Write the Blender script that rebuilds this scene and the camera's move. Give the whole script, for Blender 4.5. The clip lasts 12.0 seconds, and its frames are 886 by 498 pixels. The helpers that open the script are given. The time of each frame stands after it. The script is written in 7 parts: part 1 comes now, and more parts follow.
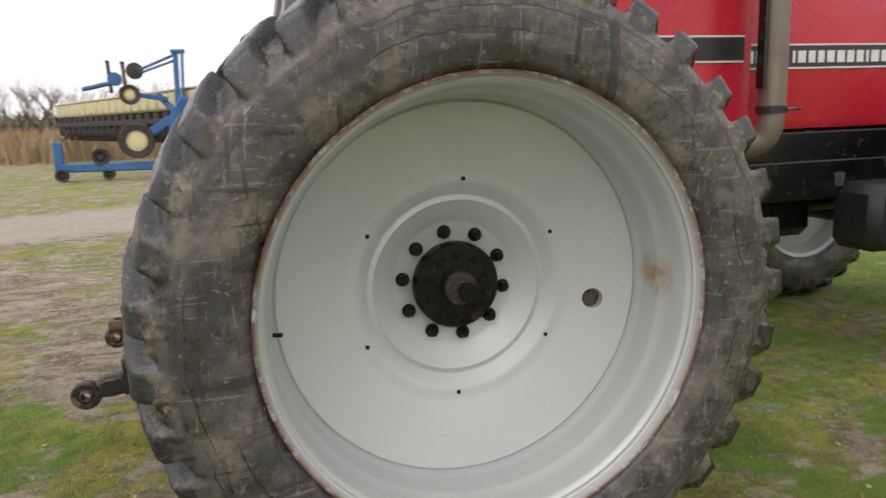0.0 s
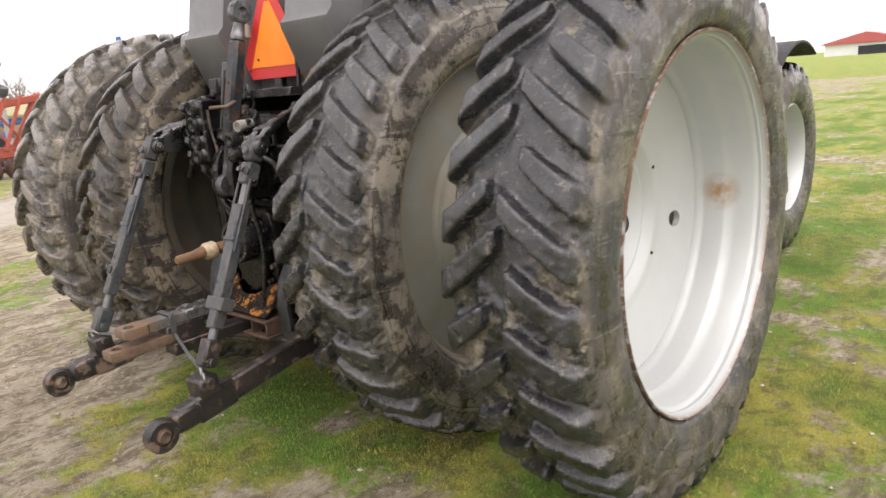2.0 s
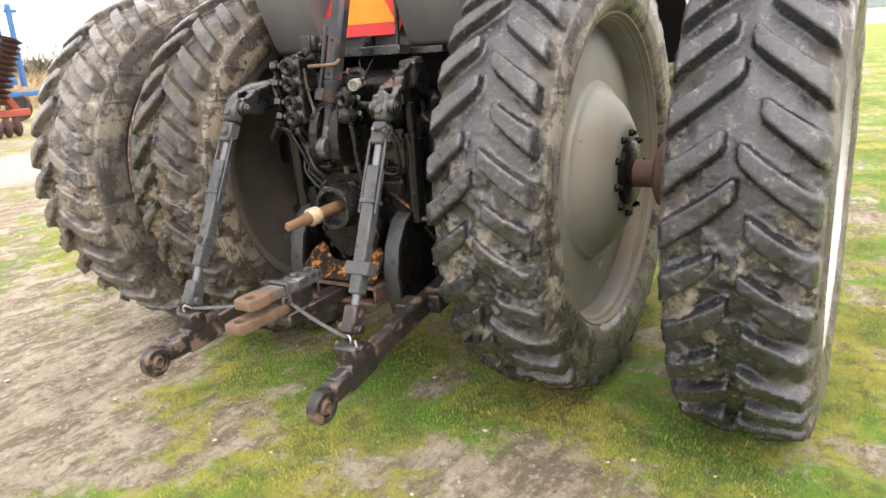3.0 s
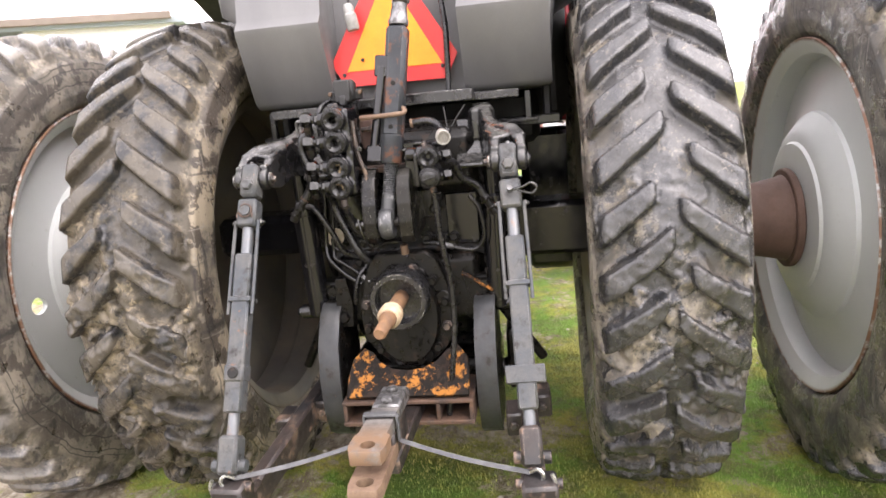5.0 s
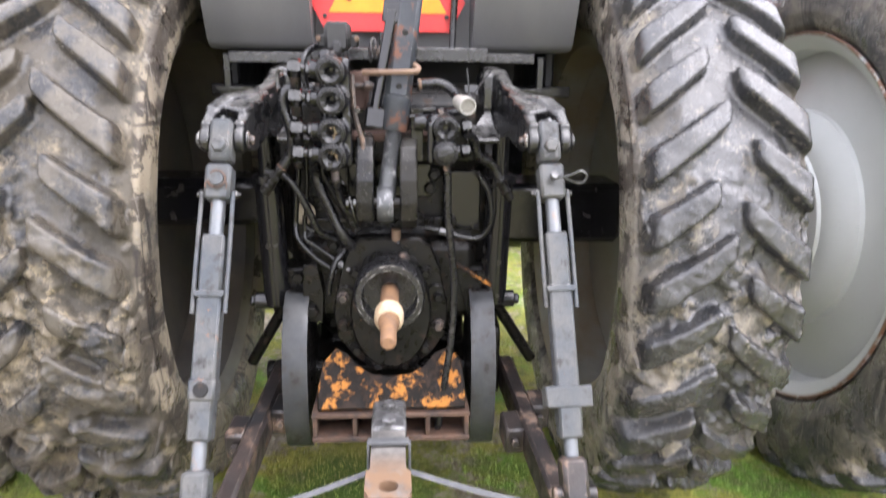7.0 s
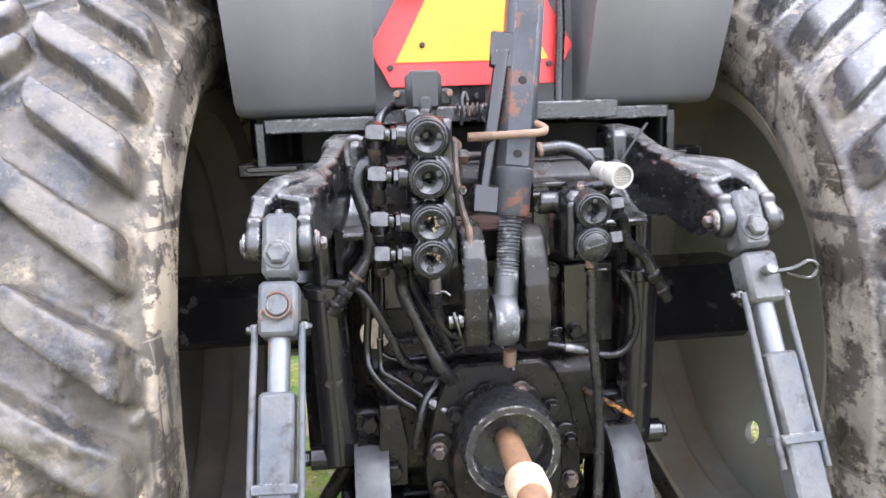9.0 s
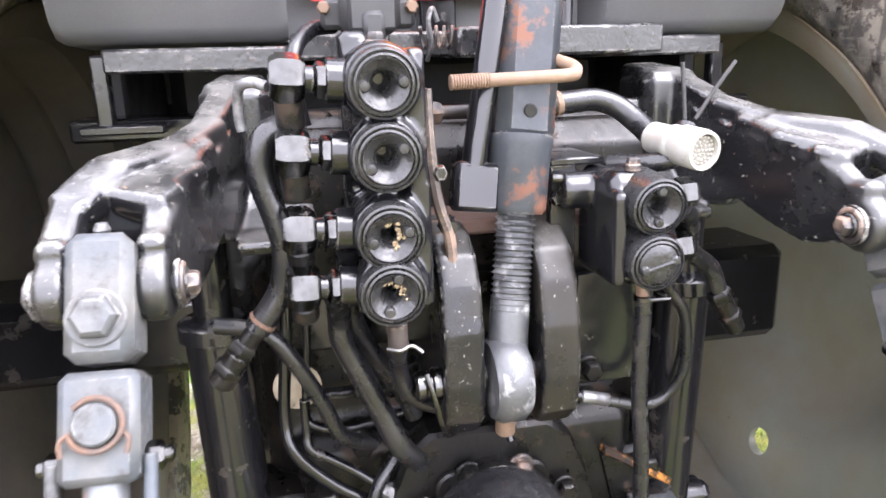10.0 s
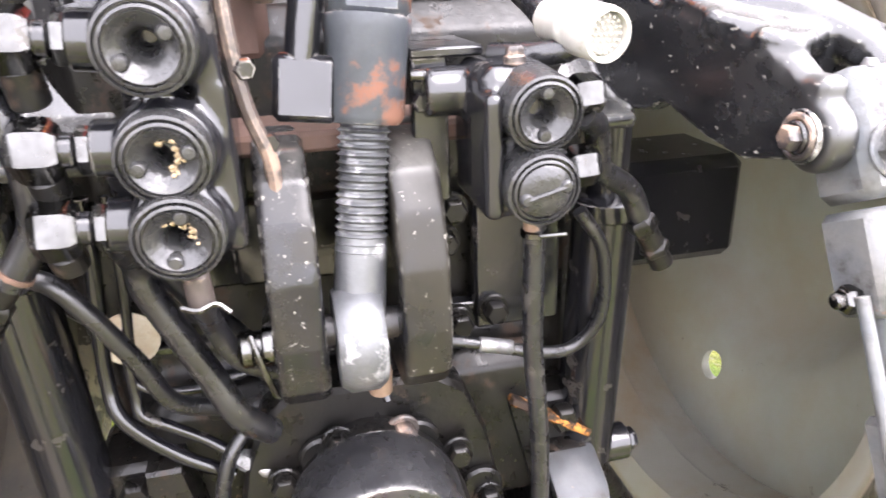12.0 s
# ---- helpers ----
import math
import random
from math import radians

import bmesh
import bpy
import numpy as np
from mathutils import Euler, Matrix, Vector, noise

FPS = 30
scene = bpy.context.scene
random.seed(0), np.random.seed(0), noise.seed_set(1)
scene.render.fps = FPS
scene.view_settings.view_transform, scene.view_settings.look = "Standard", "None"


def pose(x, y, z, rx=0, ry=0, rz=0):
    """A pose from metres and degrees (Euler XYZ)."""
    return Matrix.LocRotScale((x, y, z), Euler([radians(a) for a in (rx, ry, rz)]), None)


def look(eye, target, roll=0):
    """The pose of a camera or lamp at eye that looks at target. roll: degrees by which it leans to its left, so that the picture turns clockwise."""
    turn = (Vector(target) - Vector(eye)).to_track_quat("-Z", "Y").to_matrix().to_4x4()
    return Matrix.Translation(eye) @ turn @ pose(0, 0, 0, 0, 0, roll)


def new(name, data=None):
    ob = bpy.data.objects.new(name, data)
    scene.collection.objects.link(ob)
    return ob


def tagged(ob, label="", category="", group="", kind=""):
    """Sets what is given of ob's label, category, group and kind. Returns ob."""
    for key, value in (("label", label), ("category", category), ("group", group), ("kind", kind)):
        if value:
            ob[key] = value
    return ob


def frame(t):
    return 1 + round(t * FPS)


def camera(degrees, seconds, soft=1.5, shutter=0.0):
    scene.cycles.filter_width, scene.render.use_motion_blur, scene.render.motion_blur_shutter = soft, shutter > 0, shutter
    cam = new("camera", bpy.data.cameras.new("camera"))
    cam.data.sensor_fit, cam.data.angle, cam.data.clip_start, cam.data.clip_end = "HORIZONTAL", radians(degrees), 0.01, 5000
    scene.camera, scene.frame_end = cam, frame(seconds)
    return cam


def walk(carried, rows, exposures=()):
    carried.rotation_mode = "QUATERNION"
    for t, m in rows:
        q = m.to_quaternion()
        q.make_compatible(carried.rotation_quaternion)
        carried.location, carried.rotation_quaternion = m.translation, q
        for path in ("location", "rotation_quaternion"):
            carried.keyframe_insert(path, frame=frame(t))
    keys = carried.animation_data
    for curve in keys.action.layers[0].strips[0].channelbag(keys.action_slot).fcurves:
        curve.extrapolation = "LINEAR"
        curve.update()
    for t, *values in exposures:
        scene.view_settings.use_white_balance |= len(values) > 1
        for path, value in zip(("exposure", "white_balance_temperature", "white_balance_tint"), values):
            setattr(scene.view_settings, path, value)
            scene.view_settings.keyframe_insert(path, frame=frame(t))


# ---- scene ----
cam = camera(64.3, 12.0, shutter=0.25)
PATH = [
    (0, (-0.612, -3.297, 1.38), (-0.062, -1.412, 1.004), -2.0),
    (0.5, (-1.056, -3.191, 1.377), (-0.217, -1.422, 0.968), -4.6),
    (1, (-1.479, -2.97, 1.415), (-0.534, -1.251, 1.028), -6.7),
    (1.5, (-1.888, -2.744, 1.397), (-0.62, -1.259, 0.968), -5.8),
    (2, (-2.172, -2.478, 1.386), (-0.71, -1.194, 0.923), -4.4),
    (2.5, (-2.425, -2.115, 1.402), (-0.887, -0.957, 0.86), -4.0),
    (3, (-2.684, -1.786, 1.393), (-1.057, -0.763, 0.841), -3.7),
    (3.5, (-2.736, -1.411, 1.38), (-0.98, -0.553, 0.954), -5.2),
    (5.3, (-2.518, -0.313, 1.346), (-0.59, -0.13, 0.847), -4.4),
    (5.5, (-2.474, -0.238, 1.338), (-0.593, -0.079, 0.678), -3.7),
    (6, (-2.401, -0.079, 1.346), (-0.591, -0.07, 0.496), -1.0),
    (6.5, (-2.31, -0.049, 1.363), (-0.479, -0.162, 0.566), 0.8),
    (7, (-2.271, -0.015, 1.384), (-0.344, -0.138, 0.861), 0.7),
    (7.2, (-2.285, 0.016, 1.397), (-0.33, -0.145, 1.008), 0.7),
    (8.8, (-1.857, 0.208, 1.365), (0.113, 0.022, 1.074), -2.3),
    (9, (-1.744, 0.231, 1.362), (0.219, 0.034, 1.031), -2.2),
    (9.5, (-1.495, 0.271, 1.371), (0.435, -0.049, 0.955), -2.0),
    (10, (-1.264, 0.222, 1.364), (0.63, -0.183, 0.865), -1.7),
    (10.5, (-1.129, 0.19, 1.356), (0.768, -0.114, 0.802), -1.6),
    (11, (-1.109, 0.176, 1.349), (0.777, -0.075, 0.732), -1.8),
    (11.5, (-1.123, 0.125, 1.337), (0.729, -0.175, 0.646), -1.9),
    (12, (-1.126, 0.065, 1.33), (0.678, -0.355, 0.577), -2.0),
]
EXPOSURES = [(0, 0.15, 6750, 15), (1, 0.22, 6700, 17), (1.5, 0.52, 6780, 17), (2, 0.92, 6850, 18), (2.5, 1.02, 6950, 18), (3, 1.52, 6850, 17), (3.5, 1.68, 6800, 16), (5.5, 2.15, 6700, 21), (6.5, 2.20, 6550, 21), (7.2, 2.28, 6100, 18), (9.0, 2.66, 5850, 19), (9.5, 3.02, 5900, 18), (10.0, 3.23, 6120, 21), (10.5, 3.33, 6300, 21), (12.0, 3.70, 6350, 21)]
walk(cam, [(t, look(eye, target, roll)) for t, eye, target, roll in PATH], EXPOSURES)

# ---- world and light ----
world = bpy.data.worlds.new("overcast_sky")
scene.world = world
world.use_nodes = True
wn = world.node_tree
sky = wn.nodes.new("ShaderNodeTexSky")
sky.sky_type = "NISHITA"
sky.sun_disc = False
sky.sun_elevation = radians(48)
sky.sun_rotation = radians(200)
sky.air_density, sky.dust_density, sky.ozone_density = 1.0, 6.0, 1.0
hsv = wn.nodes.new("ShaderNodeHueSaturation")
hsv.inputs["Saturation"].default_value = 0.15
wn.links.new(sky.outputs[0], hsv.inputs["Color"])
veil = wn.nodes.new("ShaderNodeMix")  # an even layer of cloud over the clear sky
veil.data_type = "RGBA"
veil.inputs[0].default_value = 0.8
veil.inputs[7].default_value = (7.6, 7.7, 7.9, 1)
wn.links.new(hsv.outputs[0], veil.inputs[6])
wn.links.new(veil.outputs[2], wn.nodes["Background"].inputs["Color"])
wn.nodes["Background"].inputs["Strength"].default_value = 0.15

sun_data = bpy.data.lights.new("sun", "SUN")
sun_data.energy, sun_data.angle, sun_data.color = 0.7, radians(40), (1.0, 0.97, 0.92)
sun = new("sun", sun_data)
sun.matrix_world = look((-7, -6, 15), (0, 0, 0))


# ---- materials ----
def nodes_of(name):
    m = bpy.data.materials.new(name)
    m.use_nodes = True
    nt = m.node_tree
    return m, nt, nt.nodes["Principled BSDF"]


def noise_node(nt, scale, detail=5.0, rough=0.6, offset=(0, 0, 0), stretch=(1, 1, 1)):
    co = nt.nodes.new("ShaderNodeTexCoord")
    mp = nt.nodes.new("ShaderNodeMapping")
    mp.inputs["Location"].default_value = offset
    mp.inputs["Scale"].default_value = stretch
    nt.links.new(co.outputs["Object"], mp.inputs["Vector"])
    n = nt.nodes.new("ShaderNodeTexNoise")
    n.inputs["Scale"].default_value, n.inputs["Detail"].default_value, n.inputs["Roughness"].default_value = scale, detail, rough
    nt.links.new(mp.outputs["Vector"], n.inputs["Vector"])
    return n.outputs["Fac"]


def ramp(nt, fac, lo, hi, a=0.0, b=1.0):
    r = nt.nodes.new("ShaderNodeMapRange")
    for key, value in (("From Min", lo), ("From Max", hi), ("To Min", a), ("To Max", b)):
        r.inputs[key].default_value = value
    nt.links.new(fac, r.inputs["Value"])
    return r.outputs["Result"]


def mix(nt, fac, a, b):
    m = nt.nodes.new("ShaderNodeMix")
    m.data_type = "RGBA"
    if isinstance(fac, float):
        m.inputs["Factor"].default_value = fac
    else:
        nt.links.new(fac, m.inputs["Factor"])
    for key, value in (("A", a), ("B", b)):
        socket = [s for s in m.inputs if s.name == key and s.type == "RGBA"][0]
        if isinstance(value, tuple):
            socket.default_value = (*value, 1.0)
        else:
            nt.links.new(value, socket)
    return [s for s in m.outputs if s.type == "RGBA"][0]


def times(nt, a, b):
    m = nt.nodes.new("ShaderNodeMath")
    m.operation = "MULTIPLY"
    nt.links.new(a, m.inputs[0])
    if isinstance(b, float):
        m.inputs[1].default_value = b
    else:
        nt.links.new(b, m.inputs[1])
    return m.outputs[0]


def bump(nt, bsdf, fac, strength, distance):
    b = nt.nodes.new("ShaderNodeBump")
    b.inputs["Strength"].default_value, b.inputs["Distance"].default_value = strength, distance
    nt.links.new(fac, b.inputs["Height"])
    nt.links.new(b.outputs["Normal"], bsdf.inputs["Normal"])


def surface(name, base, other, patch=6.0, rough=0.5, rough2=None, metal=0.0, fine=160.0, bump_by=0.15, bump_size=0.002,
            edge=None, edge_r=0.004, dirt=None, dirt_lo=0.55, dirt_hi=0.7, dirt_scale=14.0, spots=None, spot_lo=0.66, spot_scale=45.0, stretch=(1, 1, 1)):
    """A worn surface: two tones in large patches, dirt in smaller ones, chips or rust spots, fine relief."""
    m, nt, bsdf = nodes_of(name)
    large = noise_node(nt, patch, 4, 0.6, stretch=stretch)
    small = noise_node(nt, fine, 3, 0.6, (3.1, 1.7, 0.4))
    colour = mix(nt, ramp(nt, large, 0.35, 0.68), base, other)
    grain = mix(nt, ramp(nt, small, 0.3, 0.7, 0.0, 0.22), colour, tuple(0.55 * c for c in base))
    rough_out = ramp(nt, noise_node(nt, patch * 3.3, 4, 0.6, (5, 2, 7)), 0.3, 0.7, rough, rough2 if rough2 else min(1.0, rough + 0.18))
    metal_out = None
    if dirt:
        mask = ramp(nt, noise_node(nt, dirt_scale, 7, 0.68, (9, 4, 2)), dirt_lo, dirt_hi)
        grain = mix(nt, mask, grain, dirt)
        r = nt.nodes.new("ShaderNodeMath")
        r.operation = "MAXIMUM"
        nt.links.new(rough_out, r.inputs[0])
        nt.links.new(times(nt, mask, 0.85), r.inputs[1])
        rough_out = r.outputs[0]
        metal_out = ramp(nt, mask, 0.0, 1.0, metal, 0.0)
    if spots:
        mask2 = ramp(nt, noise_node(nt, spot_scale, 6, 0.7, (1, 8, 5)), spot_lo, spot_lo + 0.05)
        grain = mix(nt, mask2, grain, spots)
    if edge:
        soft = nt.nodes.new("ShaderNodeBevel")
        soft.samples = 4
        soft.inputs["Radius"].default_value = edge_r
        geo = nt.nodes.new("ShaderNodeNewGeometry")
        dot = nt.nodes.new("ShaderNodeVectorMath")
        dot.operation = "DOT_PRODUCT"
        nt.links.new(soft.outputs[0], dot.inputs[0])
        nt.links.new(geo.outputs["Normal"], dot.inputs[1])
        worn = times(nt, ramp(nt, dot.outputs["Value"], 0.975, 0.88), ramp(nt, noise_node(nt, 34, 6, 0.75, (2, 2, 6)), 0.50, 0.62))
        grain = mix(nt, worn, grain, edge)
    nt.links.new(grain, bsdf.inputs["Base Color"])
    nt.links.new(rough_out, bsdf.inputs["Roughness"])
    bsdf.inputs["Metallic"].default_value = metal
    if metal_out is not None and metal > 0:
        nt.links.new(metal_out, bsdf.inputs["Metallic"])
    if bump_by:
        add = nt.nodes.new("ShaderNodeMath")
        add.operation = "ADD"
        nt.links.new(small, add.inputs[0])
        nt.links.new(large, add.inputs[1])
        bump(nt, bsdf, add.outputs[0], bump_by, bump_size)
    return m


def tyre_rubber(name, mud, amount, dusty, film=0.0, wall_dust=1.0, film_tone=0.85):
    """Worn rubber: clean lug tops, mud in the grooves, scratched and cracked sidewalls. The mesh carries how deep in the tread a place lies."""
    m, nt, bsdf = nodes_of(name)
    deep, wall, rim = [nt.nodes.new("ShaderNodeAttribute") for k in range(3)]
    deep.attribute_name, wall.attribute_name, rim.attribute_name = "groove", "sidewall", "shoulder"
    top = mix(nt, ramp(nt, noise_node(nt, 7, 5), 0.38, 0.62), (0.010, 0.011, 0.013), (0.028, 0.030, 0.034))
    top = mix(nt, ramp(nt, noise_node(nt, 170, 4, 0.75), 0.47, 0.62, 0, 0.7), top, (0.009, 0.009, 0.010))
    top = mix(nt, ramp(nt, noise_node(nt, 45, 6, 0.75, (8, 1, 3)), 0.56, 0.64, 0, 0.35), top, (0.075, 0.076, 0.078))
    specks = ramp(nt, noise_node(nt, 38, 8, 0.8, (6, 1, 1)), 0.57, 0.63, 0, 0.7)
    top = mix(nt, specks, top, mud)
    if film:
        top = mix(nt, ramp(nt, noise_node(nt, 11, 8, 0.75, (3, 8, 2)), 0.42, 0.54, 0.10 * film, film), top, tuple(film_tone * c for c in mud))
    dry = mix(nt, ramp(nt, noise_node(nt, 14, 7, 0.72), 0.44, 0.56), mud, tuple(0.40 * c for c in mud))
    dry = mix(nt, ramp(nt, noise_node(nt, 42, 6, 0.75, (2, 6, 1)), 0.53, 0.61, 0, 0.9), dry, (1.5 * mud[0], 1.45 * mud[1], 1.3 * mud[2]))
    dry = mix(nt, ramp(nt, noise_node(nt, 60, 6, 0.75, (5, 5, 1)), 0.55, 0.62, 0, 0.9), dry, (0.026, 0.022, 0.016))
    dry = mix(nt, ramp(nt, noise_node(nt, 5.0, 7, 0.7, (9, 2, 3)), 0.47, 0.55, 0, 0.85), dry, (0.034, 0.030, 0.024))
    add = nt.nodes.new("ShaderNodeMath")
    add.operation = "ADD"
    nt.links.new(deep.outputs["Fac"], add.inputs[0])
    nt.links.new(ramp(nt, noise_node(nt, 8, 8, 0.75, (3, 3, 3)), 0.3, 0.7, -0.85, 0.55), add.inputs[1])
    caked = ramp(nt, add.outputs[0], 0.62 - amount, 0.80 - amount)
    tread = mix(nt, caked, top, dry)
    side = mix(nt, ramp(nt, noise_node(nt, 4, 5), 0.35, 0.65), (0.020, 0.021, 0.023), (0.045, 0.044, 0.042))
    dust = mix(nt, ramp(nt, noise_node(nt, 3, 6, 0.65, (4, 2, 2)), 0.35, 0.65), tuple(0.80 * wall_dust * c for c in mud), tuple(1.25 * wall_dust * c for c in mud))
    side = mix(nt, ramp(nt, noise_node(nt, 7, 7, 0.7, (8, 1, 4)), 0.55 - 0.32 * dusty, 0.72 - 0.25 * dusty, 0, 0.6 + 0.38 * dusty), side, dust)
    peel = ramp(nt, noise_node(nt, 5.5, 9, 0.66, (1, 5, 9)), 0.52, 0.535, 0.0, min(1.0, 1.25 * dusty))
    side = mix(nt, peel, side, (0.036, 0.029, 0.023))
    chips = ramp(nt, noise_node(nt, 24, 7, 0.7, (4, 5, 2)), 0.58, 0.60, 0.0, min(1.0, 1.1 * dusty))
    side = mix(nt, chips, side, (0.028, 0.024, 0.020))
    for k, st in enumerate(((2, 2, 26), (30, 2, 3), (14, 2, 16), (16, 2, -15))):
        line = ramp(nt, noise_node(nt, 3.0, 4, 0.55, (k * 7.0, 3.0, k), st), 0.64, 0.665, 0.0, 0.6)
        side = mix(nt, line, side, (0.19, 0.175, 0.15))
    co = nt.nodes.new("ShaderNodeTexCoord")
    sep = nt.nodes.new("ShaderNodeSeparateXYZ")
    nt.links.new(co.outputs["Object"], sep.inputs[0])
    flat = nt.nodes.new("ShaderNodeCombineXYZ")
    nt.links.new(sep.outputs["X"], flat.inputs["X"])
    nt.links.new(sep.outputs["Z"], flat.inputs["Y"])
    length = nt.nodes.new("ShaderNodeVectorMath")
    length.operation = "LENGTH"
    nt.links.new(flat.outputs[0], length.inputs[0])
    wob = nt.nodes.new("ShaderNodeMath")
    wob.operation = "ADD"
    nt.links.new(length.outputs["Value"], wob.inputs[0])
    nt.links.new(ramp(nt, noise_node(nt, 5, 3), 0.3, 0.7, -0.012, 0.012), wob.inputs[1])
    for radius in (0.752, 0.772, 0.700):
        off = nt.nodes.new("ShaderNodeMath")
        off.operation = "SUBTRACT"
        off.inputs[1].default_value = radius
        nt.links.new(wob.outputs[0], off.inputs[0])
        size = nt.nodes.new("ShaderNodeMath")
        size.operation = "ABSOLUTE"
        nt.links.new(off.outputs[0], size.inputs[0])
        crease = times(nt, ramp(nt, size.outputs[0], 0.0030, 0.0012, 0.0, 0.9), ramp(nt, noise_node(nt, 2.4, 3, 0.5, (radius * 50, 0, 0)), 0.46, 0.54))
        side = mix(nt, crease, side, (0.012, 0.011, 0.011))
    for k, st in enumerate(((1, 1, 9), (9, 1, 1.4), (4, 1, 4))):
        line = ramp(nt, noise_node(nt, 3.0, 3, 0.5, (k * 5.0 + 2, 1.0, k), st), 0.66, 0.68, 0.0, 0.75)
        side = mix(nt, line, side, (0.016, 0.015, 0.014))
    colour = mix(nt, wall.outputs["Fac"], tread, side)
    scuff = times(nt, rim.outputs["Fac"], ramp(nt, noise_node(nt, 18, 6, 0.7, (7, 7, 0)), 0.42, 0.62, 0.0, 0.5 - 0.45 * dusty))
    colour = mix(nt, scuff, colour, tuple(1.1 * c for c in mud))
    nt.links.new(colour, bsdf.inputs["Base Color"])
    gloss = nt.nodes.new("ShaderNodeMath")
    gloss.operation = "ADD"
    nt.links.new(ramp(nt, noise_node(nt, 12, 5), 0.3, 0.7, 0.12, 0.34), gloss.inputs[0])
    nt.links.new(times(nt, caked, 0.40), gloss.inputs[1])
    nt.links.new(gloss.outputs[0], bsdf.inputs["Roughness"])
    bsdf.inputs["Specular IOR Level"].default_value = 0.7
    relief = nt.nodes.new("ShaderNodeMath")
    relief.operation = "MULTIPLY_ADD"
    relief.inputs[1].default_value = 0.35
    nt.links.new(noise_node(nt, 130, 5, 0.7, (3, 9, 1)), relief.inputs[0])
    nt.links.new(noise_node(nt, 34, 8, 0.72), relief.inputs[2])
    bump(nt, bsdf, relief.outputs[0], 0.34, 0.010)
    return m


rubber = tyre_rubber("tyre_rubber", (0.165, 0.145, 0.115), -0.10, 0.38)
rubber_dusty = tyre_rubber("dusty_tyre_rubber", (0.165, 0.145, 0.115), -0.14, 0.72, 0.10, 1.4)
rubber_mud = tyre_rubber("muddy_tyre_rubber", (0.160, 0.135, 0.098), 0.03, 0.75, 0.65, 1.45, 0.55)
rubber_mud.node_tree.nodes["Principled BSDF"].inputs["Specular IOR Level"].default_value = 0.4
rubber_film = tyre_rubber("clay_covered_tyre_rubber", (0.225, 0.198, 0.158), 0.14, 0.65, 0.70)
black_paint = surface("black_machine_paint", (0.004, 0.004, 0.005), (0.008, 0.008, 0.009), 9, 0.08, 0.26, edge=(0.20, 0.19, 0.18), edge_r=0.003, fine=220, bump_by=0.10, bump_size=0.001,
                      dirt=(0.028, 0.024, 0.020), dirt_lo=0.58, dirt_hi=0.70, dirt_scale=18, spots=(0.16, 0.09, 0.05), spot_lo=0.71, spot_scale=70)
oily_black = surface("oily_black_casting", (0.0035, 0.0035, 0.0035), (0.008, 0.007, 0.006), 14, 0.18, 0.50, fine=120, bump_by=0.28, bump_size=0.002,
                     dirt=(0.030, 0.020, 0.014), dirt_lo=0.57, dirt_hi=0.66, dirt_scale=26, spots=(0.13, 0.075, 0.045), spot_lo=0.675, spot_scale=60)
for m, gloss in ((black_paint, 0.26), (oily_black, 0.16)):
    m.node_tree.nodes["Principled BSDF"].inputs["Specular IOR Level"].default_value = gloss
grey_paint = surface("worn_grey_paint", (0.044, 0.051, 0.059), (0.088, 0.085, 0.078), 14, 0.30, 0.6, edge=(0.27, 0.26, 0.245), edge_r=0.003, fine=120, bump_by=0.5, bump_size=0.0016,
                     dirt=(0.030, 0.029, 0.028), dirt_lo=0.52, dirt_hi=0.66, dirt_scale=30, spots=(0.13, 0.070, 0.045), spot_lo=0.64, spot_scale=30)
dark_link = surface("dark_blue_grey_link_paint", (0.022, 0.025, 0.029), (0.042, 0.046, 0.052), 12, 0.28, 0.5, edge=(0.26, 0.24, 0.22), fine=200, bump_by=0.25, bump_size=0.001,
                    dirt=(0.095, 0.045, 0.030), dirt_lo=0.53, dirt_hi=0.59, dirt_scale=15, spots=(0.20, 0.16, 0.13), spot_lo=0.69, spot_scale=55)
worn_black = surface("scuffed_black_paint", (0.008, 0.008, 0.009), (0.018, 0.018, 0.019), 12, 0.16, 0.38, edge=(0.42, 0.40, 0.37), edge_r=0.006, fine=150, bump_by=0.3, bump_size=0.002,
                     dirt=(0.10, 0.092, 0.08), dirt_lo=0.62, dirt_hi=0.74, dirt_scale=24, spots=(0.26, 0.15, 0.08), spot_lo=0.685, spot_scale=60)
